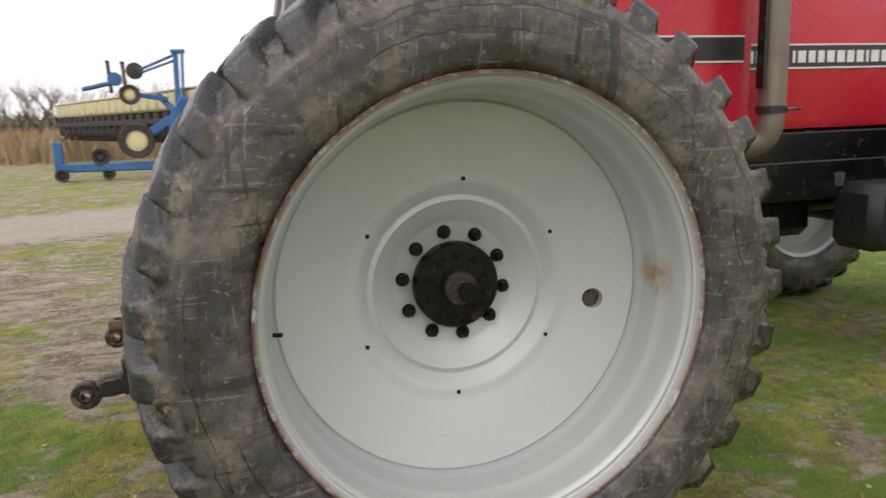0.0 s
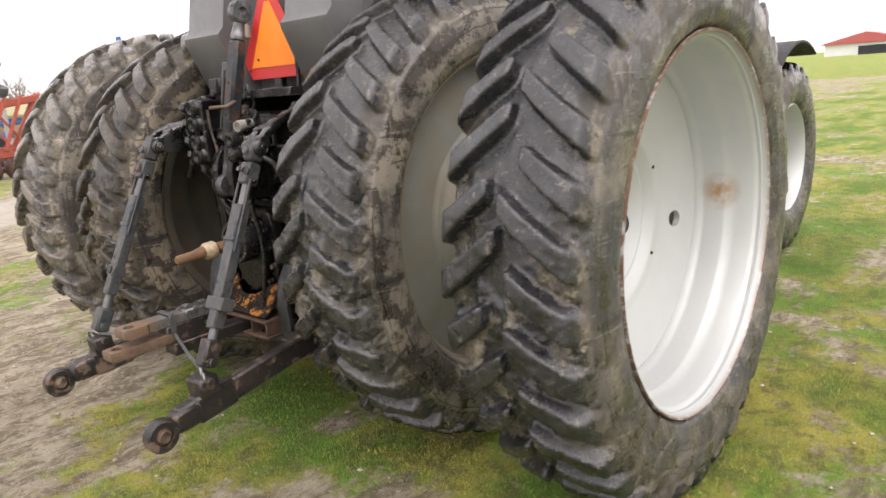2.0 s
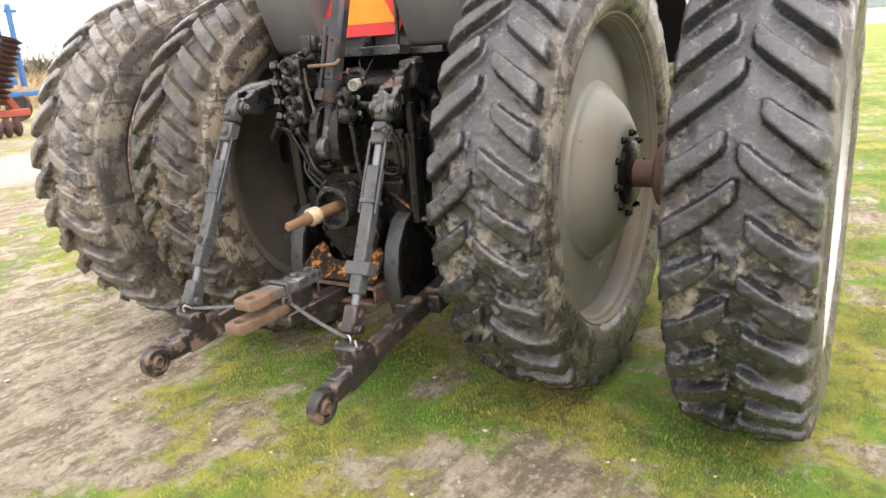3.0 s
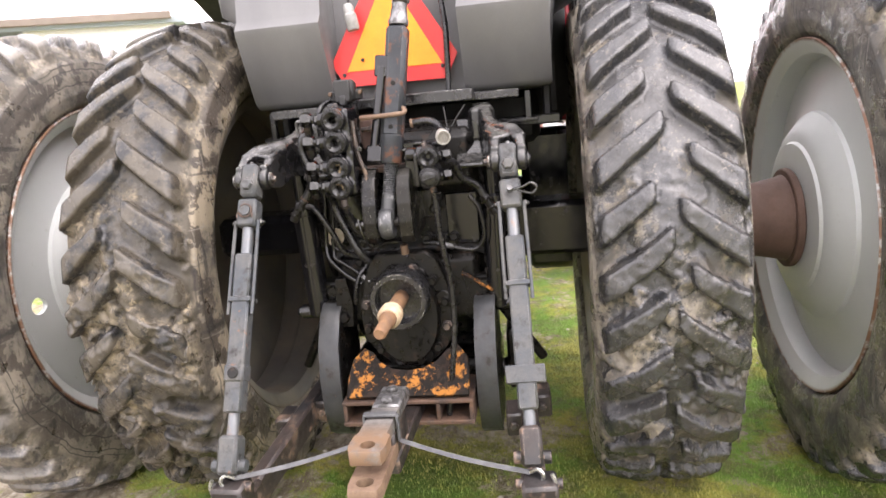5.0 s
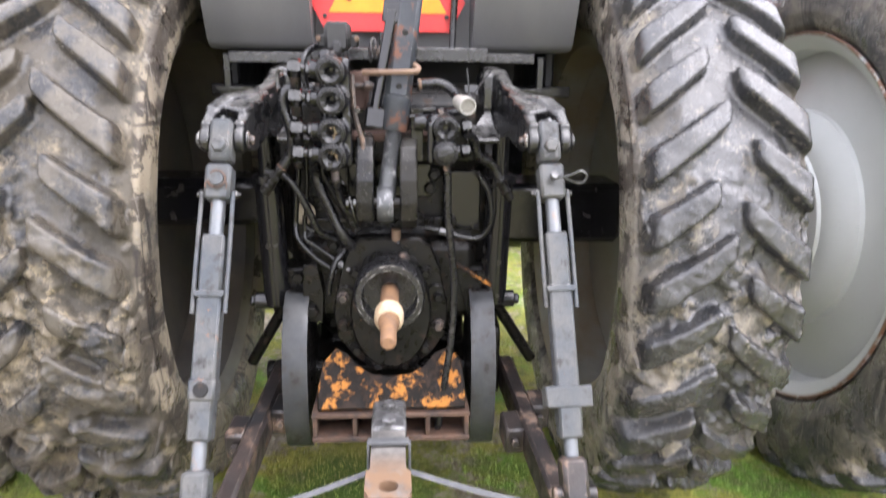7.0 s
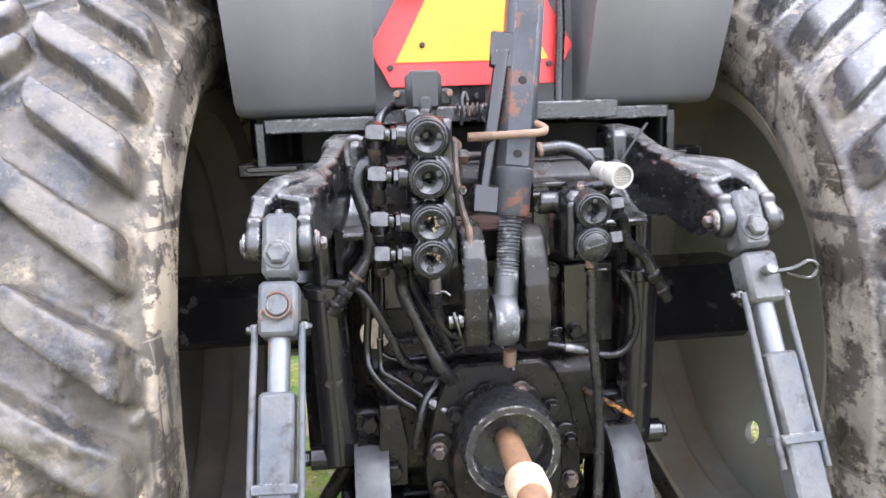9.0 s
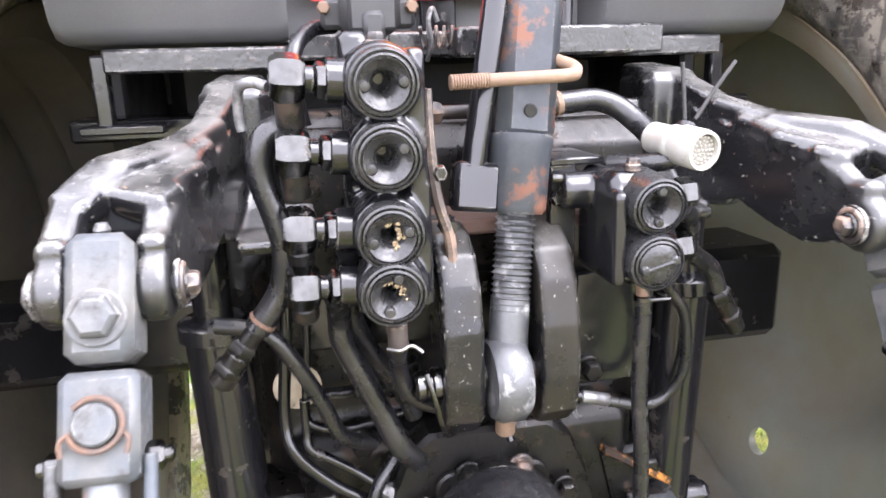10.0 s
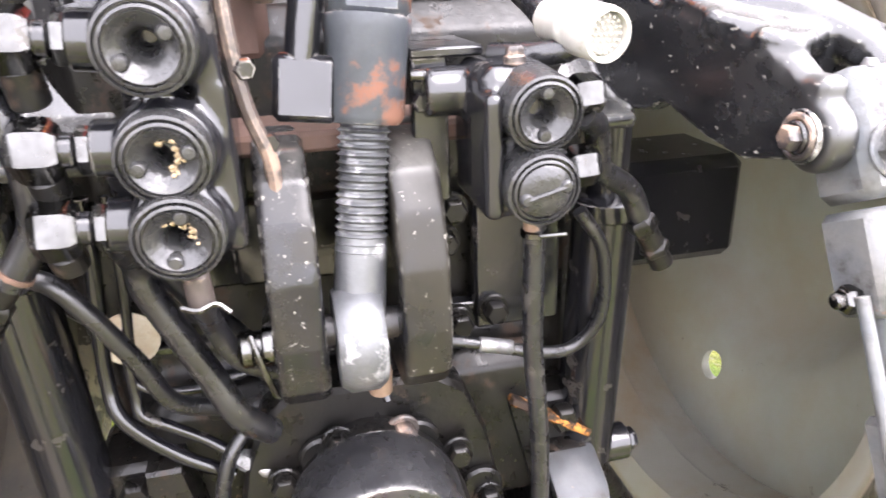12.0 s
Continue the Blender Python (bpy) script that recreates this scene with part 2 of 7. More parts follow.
def cast_black(name, wear, grime):
    """Glossy black paint on a casting, chipped pale along its edges, with oily grime; upward faces are painted paler
    for thin dust and sky sheen.
    """
    m, nt, bsdf = nodes_of(name)
    tone = mix(nt, ramp(nt, noise_node(nt, 10, 5), 0.35, 0.65), (0.0045, 0.0045, 0.005), (0.008, 0.008, 0.009))
    oily = ramp(nt, noise_node(nt, 9, 7, 0.7, (6, 1, 2)), 0.44, 0.60, 0.0, 0.85)
    tone = mix(nt, oily, tone, grime)
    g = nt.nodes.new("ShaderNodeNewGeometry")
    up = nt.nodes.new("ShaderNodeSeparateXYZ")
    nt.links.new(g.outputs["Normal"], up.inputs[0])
    # Upward faces paler: thin dust, plus sky sheen put into the colour.
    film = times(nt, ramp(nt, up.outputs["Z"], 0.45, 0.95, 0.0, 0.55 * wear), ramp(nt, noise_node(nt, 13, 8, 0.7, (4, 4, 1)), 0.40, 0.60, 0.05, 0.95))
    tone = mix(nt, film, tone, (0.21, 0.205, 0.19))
    tone = mix(nt, ramp(nt, noise_node(nt, 150, 4, 0.65, (9, 1, 5)), 0.65, 0.68, 0.0, 0.7), tone, (0.20, 0.19, 0.17))
    tone = mix(nt, ramp(nt, noise_node(nt, 38, 5, 0.65, (1, 8, 5)), 0.73, 0.76), tone, (0.15, 0.085, 0.05))
    rub = times(nt, ramp(nt, g.outputs["Pointiness"], 0.53, 0.575), ramp(nt, noise_node(nt, 48, 7, 0.75, (2, 2, 6)), 0.47, 0.54, 0.0, 0.95))
    tone = mix(nt, rub, tone, (0.34, 0.33, 0.30))
    nt.links.new(tone, bsdf.inputs["Base Color"])
    gloss = nt.nodes.new("ShaderNodeMath")
    gloss.operation = "ADD"
    nt.links.new(ramp(nt, noise_node(nt, 22, 5, 0.6, (5, 2, 7)), 0.3, 0.7, 0.10, 0.26), gloss.inputs[0])
    nt.links.new(times(nt, oily, 0.28), gloss.inputs[1])
    nt.links.new(gloss.outputs[0], bsdf.inputs["Roughness"])
    bump(nt, bsdf, noise_node(nt, 90, 5, 0.65), 0.10, 0.0015)
    return m


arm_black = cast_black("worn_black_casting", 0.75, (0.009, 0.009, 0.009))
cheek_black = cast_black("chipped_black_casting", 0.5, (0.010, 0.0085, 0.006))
rusty_steel = surface("rusty_dark_steel", (0.010, 0.010, 0.011), (0.040, 0.030, 0.026), 7, 0.28, 0.62, edge=(0.30, 0.22, 0.17), edge_r=0.006, fine=130, bump_by=0.35, bump_size=0.002,
                      dirt=(0.130, 0.088, 0.064), dirt_lo=0.55, dirt_hi=0.62, dirt_scale=13, spots=(0.24, 0.19, 0.15), spot_lo=0.67, spot_scale=30)
bare_rust = surface("brown_rust", (0.100, 0.060, 0.038), (0.175, 0.115, 0.074), 18, 0.6, 0.85, fine=170, bump_by=0.3, bump_size=0.001,
                    dirt=(0.075, 0.042, 0.028), dirt_lo=0.54, dirt_hi=0.72, dirt_scale=30)
frame_rust = surface("dark_orange_rust", (0.050, 0.030, 0.022), (0.11, 0.060, 0.037), 14, 0.65, 0.85, fine=150, bump_by=0.4, bump_size=0.0015,
                     dirt=(0.028, 0.022, 0.020), dirt_lo=0.50, dirt_hi=0.66, dirt_scale=24)
hub_rust = surface("brown_rusted_hub", (0.075, 0.042, 0.031), (0.11, 0.064, 0.047), 9, 0.65, 0.85, fine=140, bump_by=0.2)
orange_rust = surface("orange_rust", (0.20, 0.105, 0.048), (0.10, 0.058, 0.036), 35, 0.7, fine=250, bump_by=0.3, bump_size=0.001)
cream = surface("cream_painted_steel", (0.46, 0.38, 0.26), (0.24, 0.14, 0.075), 40, 0.5, fine=250, bump_by=0.1)
yellow_chips = surface("black_paint_over_orange", (0.008, 0.007, 0.006), (0.016, 0.012, 0.010), 12, 0.6, 0.85, fine=150, bump_by=0.4, bump_size=0.002,
                       dirt=(0.30, 0.125, 0.028), dirt_lo=0.52, dirt_hi=0.58, dirt_scale=24, spots=(0.022, 0.014, 0.010), spot_lo=0.52, spot_scale=30)
chrome = surface("zinc_plated_steel", (0.090, 0.090, 0.088), (0.05, 0.049, 0.047), 60, 0.12, 0.30, metal=1.0, fine=300, bump_by=0.1, bump_size=0.0006,
                 dirt=(0.04, 0.035, 0.03), dirt_lo=0.58, dirt_hi=0.68, dirt_scale=50)
worn_steel = surface("polished_worn_steel", (0.26, 0.26, 0.265), (0.08, 0.08, 0.082), 22, 0.32, 0.55, metal=0.8, fine=250, bump_by=0.3, bump_size=0.001,
                     dirt=(0.035, 0.034, 0.032), dirt_lo=0.46, dirt_hi=0.60, dirt_scale=30)
eye_steel = surface("rubbed_dark_rod_steel", (0.040, 0.042, 0.045), (0.075, 0.077, 0.080), 18, 0.28, 0.5, metal=0.35, fine=220, bump_by=0.3, bump_size=0.001,
                    dirt=(0.21, 0.21, 0.215), dirt_lo=0.54, dirt_hi=0.66, dirt_scale=38, spots=(0.14, 0.10, 0.065), spot_lo=0.69, spot_scale=40)
hose_rubber = surface("black_hose_rubber", (0.005, 0.005, 0.006), (0.011, 0.011, 0.012), 14, 0.20, 0.38, fine=260, bump_by=0.15, bump_size=0.0008,
                      dirt=(0.032, 0.029, 0.025), dirt_lo=0.56, dirt_hi=0.75, dirt_scale=30, spots=(0.13, 0.12, 0.10), spot_lo=0.70, spot_scale=80)
tank_plastic = surface("dark_grey_moulded_plastic", (0.098, 0.098, 0.100), (0.125, 0.125, 0.126), 5, 0.34, 0.5, fine=320, bump_by=0.12, bump_size=0.0008,
                       dirt=(0.10, 0.095, 0.09), dirt_lo=0.6, dirt_hi=0.8, dirt_scale=9, spots=(0.25, 0.25, 0.24), spot_lo=0.755, spot_scale=70, stretch=(1, 1, 0.4))
dark_plastic = surface("matt_black_plastic", (0.012, 0.012, 0.013), (0.02, 0.02, 0.02), 7, 0.5, 0.7, fine=300, bump_by=0.1, bump_size=0.0006)
red_paint = surface("red_bonnet_paint", (0.47, 0.014, 0.030), (0.53, 0.024, 0.042), 2.5, 0.20, 0.32, fine=90, bump_by=0.04, bump_size=0.001)
white_paint = surface("white_stripe_paint", (0.72, 0.72, 0.71), (0.62, 0.62, 0.6), 8, 0.4, fine=200, bump_by=0.0)
stripe_black = surface("black_stripe_film", (0.018, 0.018, 0.02), (0.028, 0.028, 0.03), 6, 0.3, fine=200, bump_by=0.0)
white_plug = surface("white_nylon_plug", (0.29, 0.285, 0.265), (0.22, 0.21, 0.18), 40, 0.4, fine=300, bump_by=0.1,
                     dirt=(0.12, 0.10, 0.07), dirt_lo=0.6, dirt_hi=0.72, dirt_scale=70)
plug_pin_metal = surface("brassy_pin_metal", (0.36, 0.34, 0.28), (0.22, 0.20, 0.16), 200, 0.4, fine=400, bump_by=0.0)
bright_zinc = surface("bright_zinc_wire", (0.42, 0.42, 0.41), (0.30, 0.30, 0.29), 60, 0.22, 0.40, metal=0.9, fine=300, bump_by=0.05)
strap_grey = surface("grey_rubber_strap", (0.045, 0.047, 0.050), (0.095, 0.096, 0.098), 25, 0.55, fine=220, bump_by=0.15)
smv_orange = surface("fluorescent_orange_film", (0.95, 0.24, 0.012), (0.95, 0.30, 0.015), 9, 0.45, fine=200, bump_by=0.0)
smv_red = surface("red_reflective_film", (0.62, 0.03, 0.03), (0.56, 0.035, 0.03), 30, 0.35, fine=300, bump_by=0.05)
pipe_steel = surface("tarnished_exhaust_steel", (0.27, 0.235, 0.20), (0.19, 0.155, 0.125), 5, 0.42, 0.6, metal=0.55, fine=60, bump_by=0.15, bump_size=0.002,
                     dirt=(0.13, 0.07, 0.045), dirt_lo=0.56, dirt_hi=0.75, dirt_scale=8, stretch=(3, 3, 0.4))
blue_paint = surface("faded_blue_paint", (0.02, 0.11, 0.30), (0.04, 0.15, 0.34), 3, 0.45, fine=40, bump_by=0.05,
                     dirt=(0.14, 0.11, 0.09), dirt_lo=0.6, dirt_hi=0.8, dirt_scale=5)
seed_cream = surface("cream_hopper_plastic", (0.62, 0.58, 0.36), (0.55, 0.51, 0.31), 3, 0.5, fine=40, bump_by=0.0)
far_black = surface("black_implement_steel", (0.025, 0.024, 0.025), (0.05, 0.04, 0.036), 4, 0.6, fine=40, bump_by=0.1)
far_red = surface("faded_red_implement_paint", (0.34, 0.065, 0.035), (0.25, 0.05, 0.03), 3, 0.55, fine=40, bump_by=0.05,
                  dirt=(0.16, 0.09, 0.06), dirt_lo=0.58, dirt_hi=0.78, dirt_scale=6)
disc_steel = surface("brown_disc_blade_steel", (0.10, 0.045, 0.04), (0.07, 0.05, 0.045), 6, 0.5, fine=60, bump_by=0.1)
wheel_yellow = surface("pale_yellow_wheel_paint", (0.68, 0.62, 0.36), (0.6, 0.55, 0.33), 5, 0.5, fine=60, bump_by=0.0)
shed_white = surface("white_ribbed_sheet", (0.75, 0.76, 0.77), (0.68, 0.69, 0.70), 0.6, 0.5, fine=10, bump_by=0.0)
shed_grey = surface("grey_blue_ribbed_sheet", (0.28, 0.33, 0.37), (0.24, 0.29, 0.33), 0.6, 0.5, fine=10, bump_by=0.0)
shed_red = surface("red_sheet_roof", (0.45, 0.10, 0.10), (0.4, 0.09, 0.09), 0.4, 0.5, fine=8, bump_by=0.0)
# Interior shade put into a dark colour for the shed bay and barn doorway.
shaded_inside = surface("shaded_shed_interior", (0.03, 0.03, 0.035), (0.045, 0.045, 0.05), 1, 0.8, fine=10, bump_by=0.0)
pole_grey = surface("weathered_pole", (0.38, 0.38, 0.37), (0.30, 0.30, 0.29), 2, 0.7, fine=20, bump_by=0.0)
bark = surface("bare_grey_brown_branches", (0.16, 0.135, 0.115), (0.21, 0.175, 0.15), 0.3, 0.9, fine=3, bump_by=0.0)
dry_grass = surface("tan_dry_grass", (0.42, 0.31, 0.19), (0.34, 0.25, 0.14), 0.4, 0.9, fine=4, bump_by=0.0)
brush_green = surface("dull_green_scrub", (0.10, 0.10, 0.06), (0.15, 0.13, 0.085), 0.3, 0.9, fine=3, bump_by=0.0)


def silver_wheel_paint(name, base, other, spot=None, metal=0.40, stain=0.0, lip_tone=(0.17, 0.095, 0.06)):
    """Silver paint, dusty, with brown rust along the lip and one rust stain at the given place on the rim."""
    m, nt, bsdf = nodes_of(name)
    tone = mix(nt, ramp(nt, noise_node(nt, 2.5, 4), 0.3, 0.7), base, other)
    tone = mix(nt, ramp(nt, noise_node(nt, 40, 6, 0.7), 0.62, 0.78, 0.0, 0.35), tone, (0.25, 0.22, 0.18))
    co = nt.nodes.new("ShaderNodeTexCoord")
    sep = nt.nodes.new("ShaderNodeSeparateXYZ")
    nt.links.new(co.outputs["Object"], sep.inputs[0])
    flat = nt.nodes.new("ShaderNodeCombineXYZ")
    nt.links.new(sep.outputs["X"], flat.inputs["X"])
    nt.links.new(sep.outputs["Z"], flat.inputs["Y"])
    length = nt.nodes.new("ShaderNodeVectorMath")
    length.operation = "LENGTH"
    nt.links.new(flat.outputs[0], length.inputs[0])
    lip = times(nt, ramp(nt, length.outputs["Value"], 0.590, 0.600), ramp(nt, noise_node(nt, 22, 6, 0.75), 0.36, 0.50))
    tone = mix(nt, lip, tone, lip_tone)
    if stain:
        brown = ramp(nt, noise_node(nt, 3.2, 6, 0.65, (5, 3, 1)), 0.38, 0.60, 0.0, stain)
        tone = mix(nt, brown, tone, (0.235, 0.175, 0.105))
        tone = mix(nt, ramp(nt, noise_node(nt, 11, 6, 0.7, (2, 7, 1)), 0.66, 0.70, 0.0, 0.8), tone, (0.07, 0.055, 0.04))
    if spot:
        d = nt.nodes.new("ShaderNodeVectorMath")
        d.operation = "DISTANCE"
        d.inputs[1].default_value = spot
        nt.links.new(co.outputs["Object"], d.inputs[0])
        stain = times(nt, ramp(nt, d.outputs["Value"], 0.085, 0.02), ramp(nt, noise_node(nt, 16, 5, 0.6), 0.35, 0.55))
        tone = mix(nt, stain, tone, (0.36, 0.22, 0.11))
    nt.links.new(tone, bsdf.inputs["Base Color"])
    bsdf.inputs["Metallic"].default_value = metal
    nt.links.new(ramp(nt, noise_node(nt, 9, 5), 0.3, 0.7, 0.46, 0.62), bsdf.inputs["Roughness"])
    bump(nt, bsdf, noise_node(nt, 250, 3), 0.06, 0.001)
    return m


oily_port = surface("oily_dark_steel_port", (0.030, 0.030, 0.031), (0.014, 0.014, 0.014), 30, 0.18, 0.40, metal=0.30, fine=150, bump_by=0.5, bump_size=0.002, dirt=(0.03, 0.027, 0.024), dirt_lo=0.56, dirt_hi=0.70, dirt_scale=40)
for glossy, level in ((black_paint, 0.5), (oily_black, 0.26), (yellow_chips, 0.15), (worn_black, 0.6), (arm_black, 0.7), (cheek_black, 0.30), (dark_link, 0.26), (grey_paint, 0.32)):
    glossy.node_tree.nodes["Principled BSDF"].inputs["Specular IOR Level"].default_value = level
silver_outer = silver_wheel_paint("silver_wheel_paint", (0.455, 0.478, 0.475), (0.505, 0.522, 0.515), (0.575, -0.02, 0.02))
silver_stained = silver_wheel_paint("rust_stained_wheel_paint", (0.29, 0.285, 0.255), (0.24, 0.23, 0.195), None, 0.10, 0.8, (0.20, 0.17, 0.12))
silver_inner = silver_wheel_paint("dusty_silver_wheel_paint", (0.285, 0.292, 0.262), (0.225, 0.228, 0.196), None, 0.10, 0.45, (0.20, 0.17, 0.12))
# Darker copy for the left inner wheel: grime and cavity shade in one colour.
silver_grimy_shaded = silver_wheel_paint("grimy_shaded_wheel_paint", (0.13, 0.125, 0.115), (0.075, 0.070, 0.064), None, 0.05, 0.35, (0.06, 0.05, 0.04))


# ---- mesh building ----
class Shape:
    """Gathers solids in one mesh."""

    def __init__(self):
        self.v, self.f = [], []

    def add(self, verts, faces):
        k = len(self.v)
        self.v += [tuple(p) for p in verts]
        self.f += [tuple(i + k for i in q) for q in faces]
        return self

    def box(self, c, s, rot=None, bevel=0.004):
        """A box with chamfered edges: centre, full size, rotation matrix."""
        h = [a / 2 for a in s]
        b = min(bevel, 0.45 * min(h))
        idx, verts = {}, []
        for sx in (-1, 1):
            for sy in (-1, 1):
                for sz in (-1, 1):
                    for ax in range(3):
                        p = [sx * h[0], sy * h[1], sz * h[2]]
                        for k in range(3):
                            if k != ax:
                                p[k] -= (sx, sy, sz)[k] * b
                        idx[sx, sy, sz, ax] = len(verts)
                        verts.append(Vector(p))
        faces = []
        for ax in range(3):
            u, w = [k for k in range(3) if k != ax]
            for s0 in (-1, 1):
                ring = []
                for a, b2 in ((-1, -1), (1, -1), (1, 1), (-1, 1)):
                    key = [0, 0, 0]
                    key[ax], key[u], key[w] = s0, a, b2
                    ring.append(idx[(*key, ax)])
                faces.append(ring)
                if s0 == 1:
                    for a in (-1, 1):
                        for b2 in (-1, 1):
                            key1, key2 = [0, 0, 0], [0, 0, 0]
                            key1[u], key1[w], key2[u], key2[w] = a, b2, a, b2
                            key1[ax], key2[ax] = -1, 1
                            faces.append([idx[(*key1, u)], idx[(*key2, u)], idx[(*key2, w)], idx[(*key1, w)]])
        for sx in (-1, 1):
            for sy in (-1, 1):
                for sz in (-1, 1):
                    faces.append([idx[sx, sy, sz, k] for k in range(3)])
        m = Matrix.Translation(c) @ (rot.to_4x4() if rot else Matrix.Identity(4))
        return self.add([m @ p for p in verts], faces)

    def lathe(self, profile, m=None, n=24, cap=True):
        """Turns (radius, height) pairs round the local z axis of m."""
        m = m or Matrix.Identity(4)
        verts, faces = [], []
        for r, z in profile:
            for i in range(n):
                a = 2 * math.pi * i / n
                verts.append(m @ Vector((r * math.cos(a), r * math.sin(a), z)))
        for j in range(len(profile) - 1):
            for i in range(n):
                i2 = (i + 1) % n
                faces.append((j * n + i, j * n + i2, (j + 1) * n + i2, (j + 1) * n + i))
        if cap:
            faces.append(tuple(range(n - 1, -1, -1)))
            faces.append(tuple((len(profile) - 1) * n + i for i in range(n)))
        return self.add(verts, faces)

    def rod(self, p0, p1, r, r1=None, n=14, chamfer=0.0015):
        """A round bar between two places."""
        r1 = r if r1 is None else r1
        p0, p1 = Vector(p0), Vector(p1)
        h = (p1 - p0).length
        ch = min(chamfer, r * 0.4, h * 0.3)
        return self.lathe([(r - ch, 0), (r, ch), (r1, h - ch), (r1 - ch, h)], aim(p0, p1), n)

    def hexa(self, p0, p1, r, turn=0.0):
        """A six-sided nut or bolt head between two places."""
        p0, p1 = Vector(p0), Vector(p1)
        h = (p1 - p0).length
        return self.lathe([(r * 0.76, 0), (r * 0.95, h * 0.16), (r, h * 0.28), (r, h * 0.72), (r * 0.95, h * 0.84), (r * 0.76, h)], aim(p0, p1) @ Matrix.Rotation(radians(turn), 4, "Z"), 6)

    def tube(self, pts, r, n=10, steps=6, smooth=True):
        """A hose or bent rod along a smooth curve through the places given."""
        pts = [Vector(p) for p in pts]
        path = []
        if smooth and len(pts) > 2:
            ext = [2 * pts[0] - pts[1]] + pts + [2 * pts[-1] - pts[-2]]
            for i in range(1, len(ext) - 2):
                a, b, c, d = ext[i - 1:i + 3]
                for k in range(steps):
                    t = k / steps
                    path.append(0.5 * (2 * b + (c - a) * t + (2 * a - 5 * b + 4 * c - d) * t * t + (3 * b - a - 3 * c + d) * t ** 3))
            path.append(pts[-1])
        else:
            path = pts
        verts, faces = [], []
        side = None
        for i, p in enumerate(path):
            d = (path[min(i + 1, len(path) - 1)] - path[max(i - 1, 0)]).normalized()
            if side is None:
                side = d.orthogonal().normalized()
            side = (side - d * side.dot(d)).normalized()
            up = d.cross(side)
            for k in range(n):
                a = 2 * math.pi * k / n
                verts.append(p + r * (math.cos(a) * side + math.sin(a) * up))
        for i in range(len(path) - 1):
            for k in range(n):
                k2 = (k + 1) % n
                faces.append((i * n + k, i * n + k2, (i + 1) * n + k2, (i + 1) * n + k))
        faces.append(tuple(range(n - 1, -1, -1)))
        faces.append(tuple((len(path) - 1) * n + k for k in range(n)))
        return self.add(verts, faces)

    def prism(self, poly, m, thick, chamfer=0.003):
        """An outline in the local xy plane of m, thickened along its z, with chamfered rims."""
        c = Vector((sum(p[0] for p in poly) / len(poly), sum(p[1] for p in poly) / len(poly)))
        size = max((Vector(p) - c).length for p in poly)
        k = max(0.5, 1 - chamfer / size)
        rings = []
        for z, s in ((-thick / 2, k), (-thick / 2 + min(chamfer, thick * 0.3), 1), (thick / 2 - min(chamfer, thick * 0.3), 1), (thick / 2, k)):
            rings.append([m @ Vector(((p[0] - c.x) * s + c.x, (p[1] - c.y) * s + c.y, z)) for p in poly])
        n = len(poly)
        faces = []
        for j in range(3):
            for i in range(n):
                i2 = (i + 1) % n
                faces.append((j * n + i, j * n + i2, (j + 1) * n + i2, (j + 1) * n + i))
        faces.append(tuple(range(n - 1, -1, -1)))
        faces.append(tuple(3 * n + i for i in range(n)))
        return self.add(sum(rings, []), faces)

    def mesh(self, name, material, sharp=38):
        me = bpy.data.meshes.new(name)
        me.from_pydata(self.v, [], self.f)
        bm = bmesh.new()
        bm.from_mesh(me)
        bmesh.ops.recalc_face_normals(bm, faces=bm.faces)
        bm.to_mesh(me)
        bm.free()
        me.materials.append(material)
        me.shade_smooth()
        me.set_sharp_from_angle(angle=radians(sharp))
        return me


def aim(p0, p1):
    """A frame at p0 whose z axis points to p1."""
    d = Vector(p1) - Vector(p0)
    return Matrix.Translation(p0) @ d.to_track_quat("Z", "Y").to_matrix().to_4x4()


def axes(origin, ex, ey):
    """A frame from an origin and two in-plane directions."""
    ex, ey = Vector(ex).normalized(), Vector(ey).normalized()
    ez = ex.cross(ey)
    return Matrix((
        (ex.x, ey.x, ez.x, origin[0]), (ex.y, ey.y, ez.y, origin[1]), (ex.z, ey.z, ez.z, origin[2]), (0, 0, 0, 1)))


def part(name, shape, material, parent=None, label="", sharp=38):
    """One mesh object, a part of parent."""
    ob = new(name, shape.mesh(name, material, sharp))
    ob.parent = parent
    return tagged(ob, label)


def casting(name, shape, material, parent=None, label="", voxel=0.004, rounds=4):
    """Solids melted into one rounded casting."""
    ob = new(name, shape.mesh(name, material))
    mod = ob.modifiers.new("melt", "REMESH")
    mod.mode, mod.voxel_size = "VOXEL", voxel
    soft = ob.modifiers.new("soften", "SMOOTH")
    soft.factor, soft.iterations = 0.5, rounds
    bpy.context.view_layer.update()
    me = bpy.data.meshes.new_from_object(ob.evaluated_get(bpy.context.evaluated_depsgraph_get()))
    ob.modifiers.clear()
    ob.data = me
    me.materials.clear()
    me.materials.append(material)
    me.shade_smooth()
    ob.parent = parent
    return tagged(ob, label)


def thing(name, label, category, at=(0, 0, 0), group="", kind=""):
    """An empty at the base of a thing."""
    ob = new(name)
    ob.location = at
    ob.empty_display_size = 0.2
    return tagged(ob, label, category, group, kind)


XZ = lambda y: axes((0, y, 0), (1, 0, 0), (0, 0, 1))
YZ = lambda x: axes((x, 0, 0), (0, 1, 0), (0, 0, 1))
XY = lambda z: axes((0, 0, z), (1, 0, 0), (0, 1, 0))


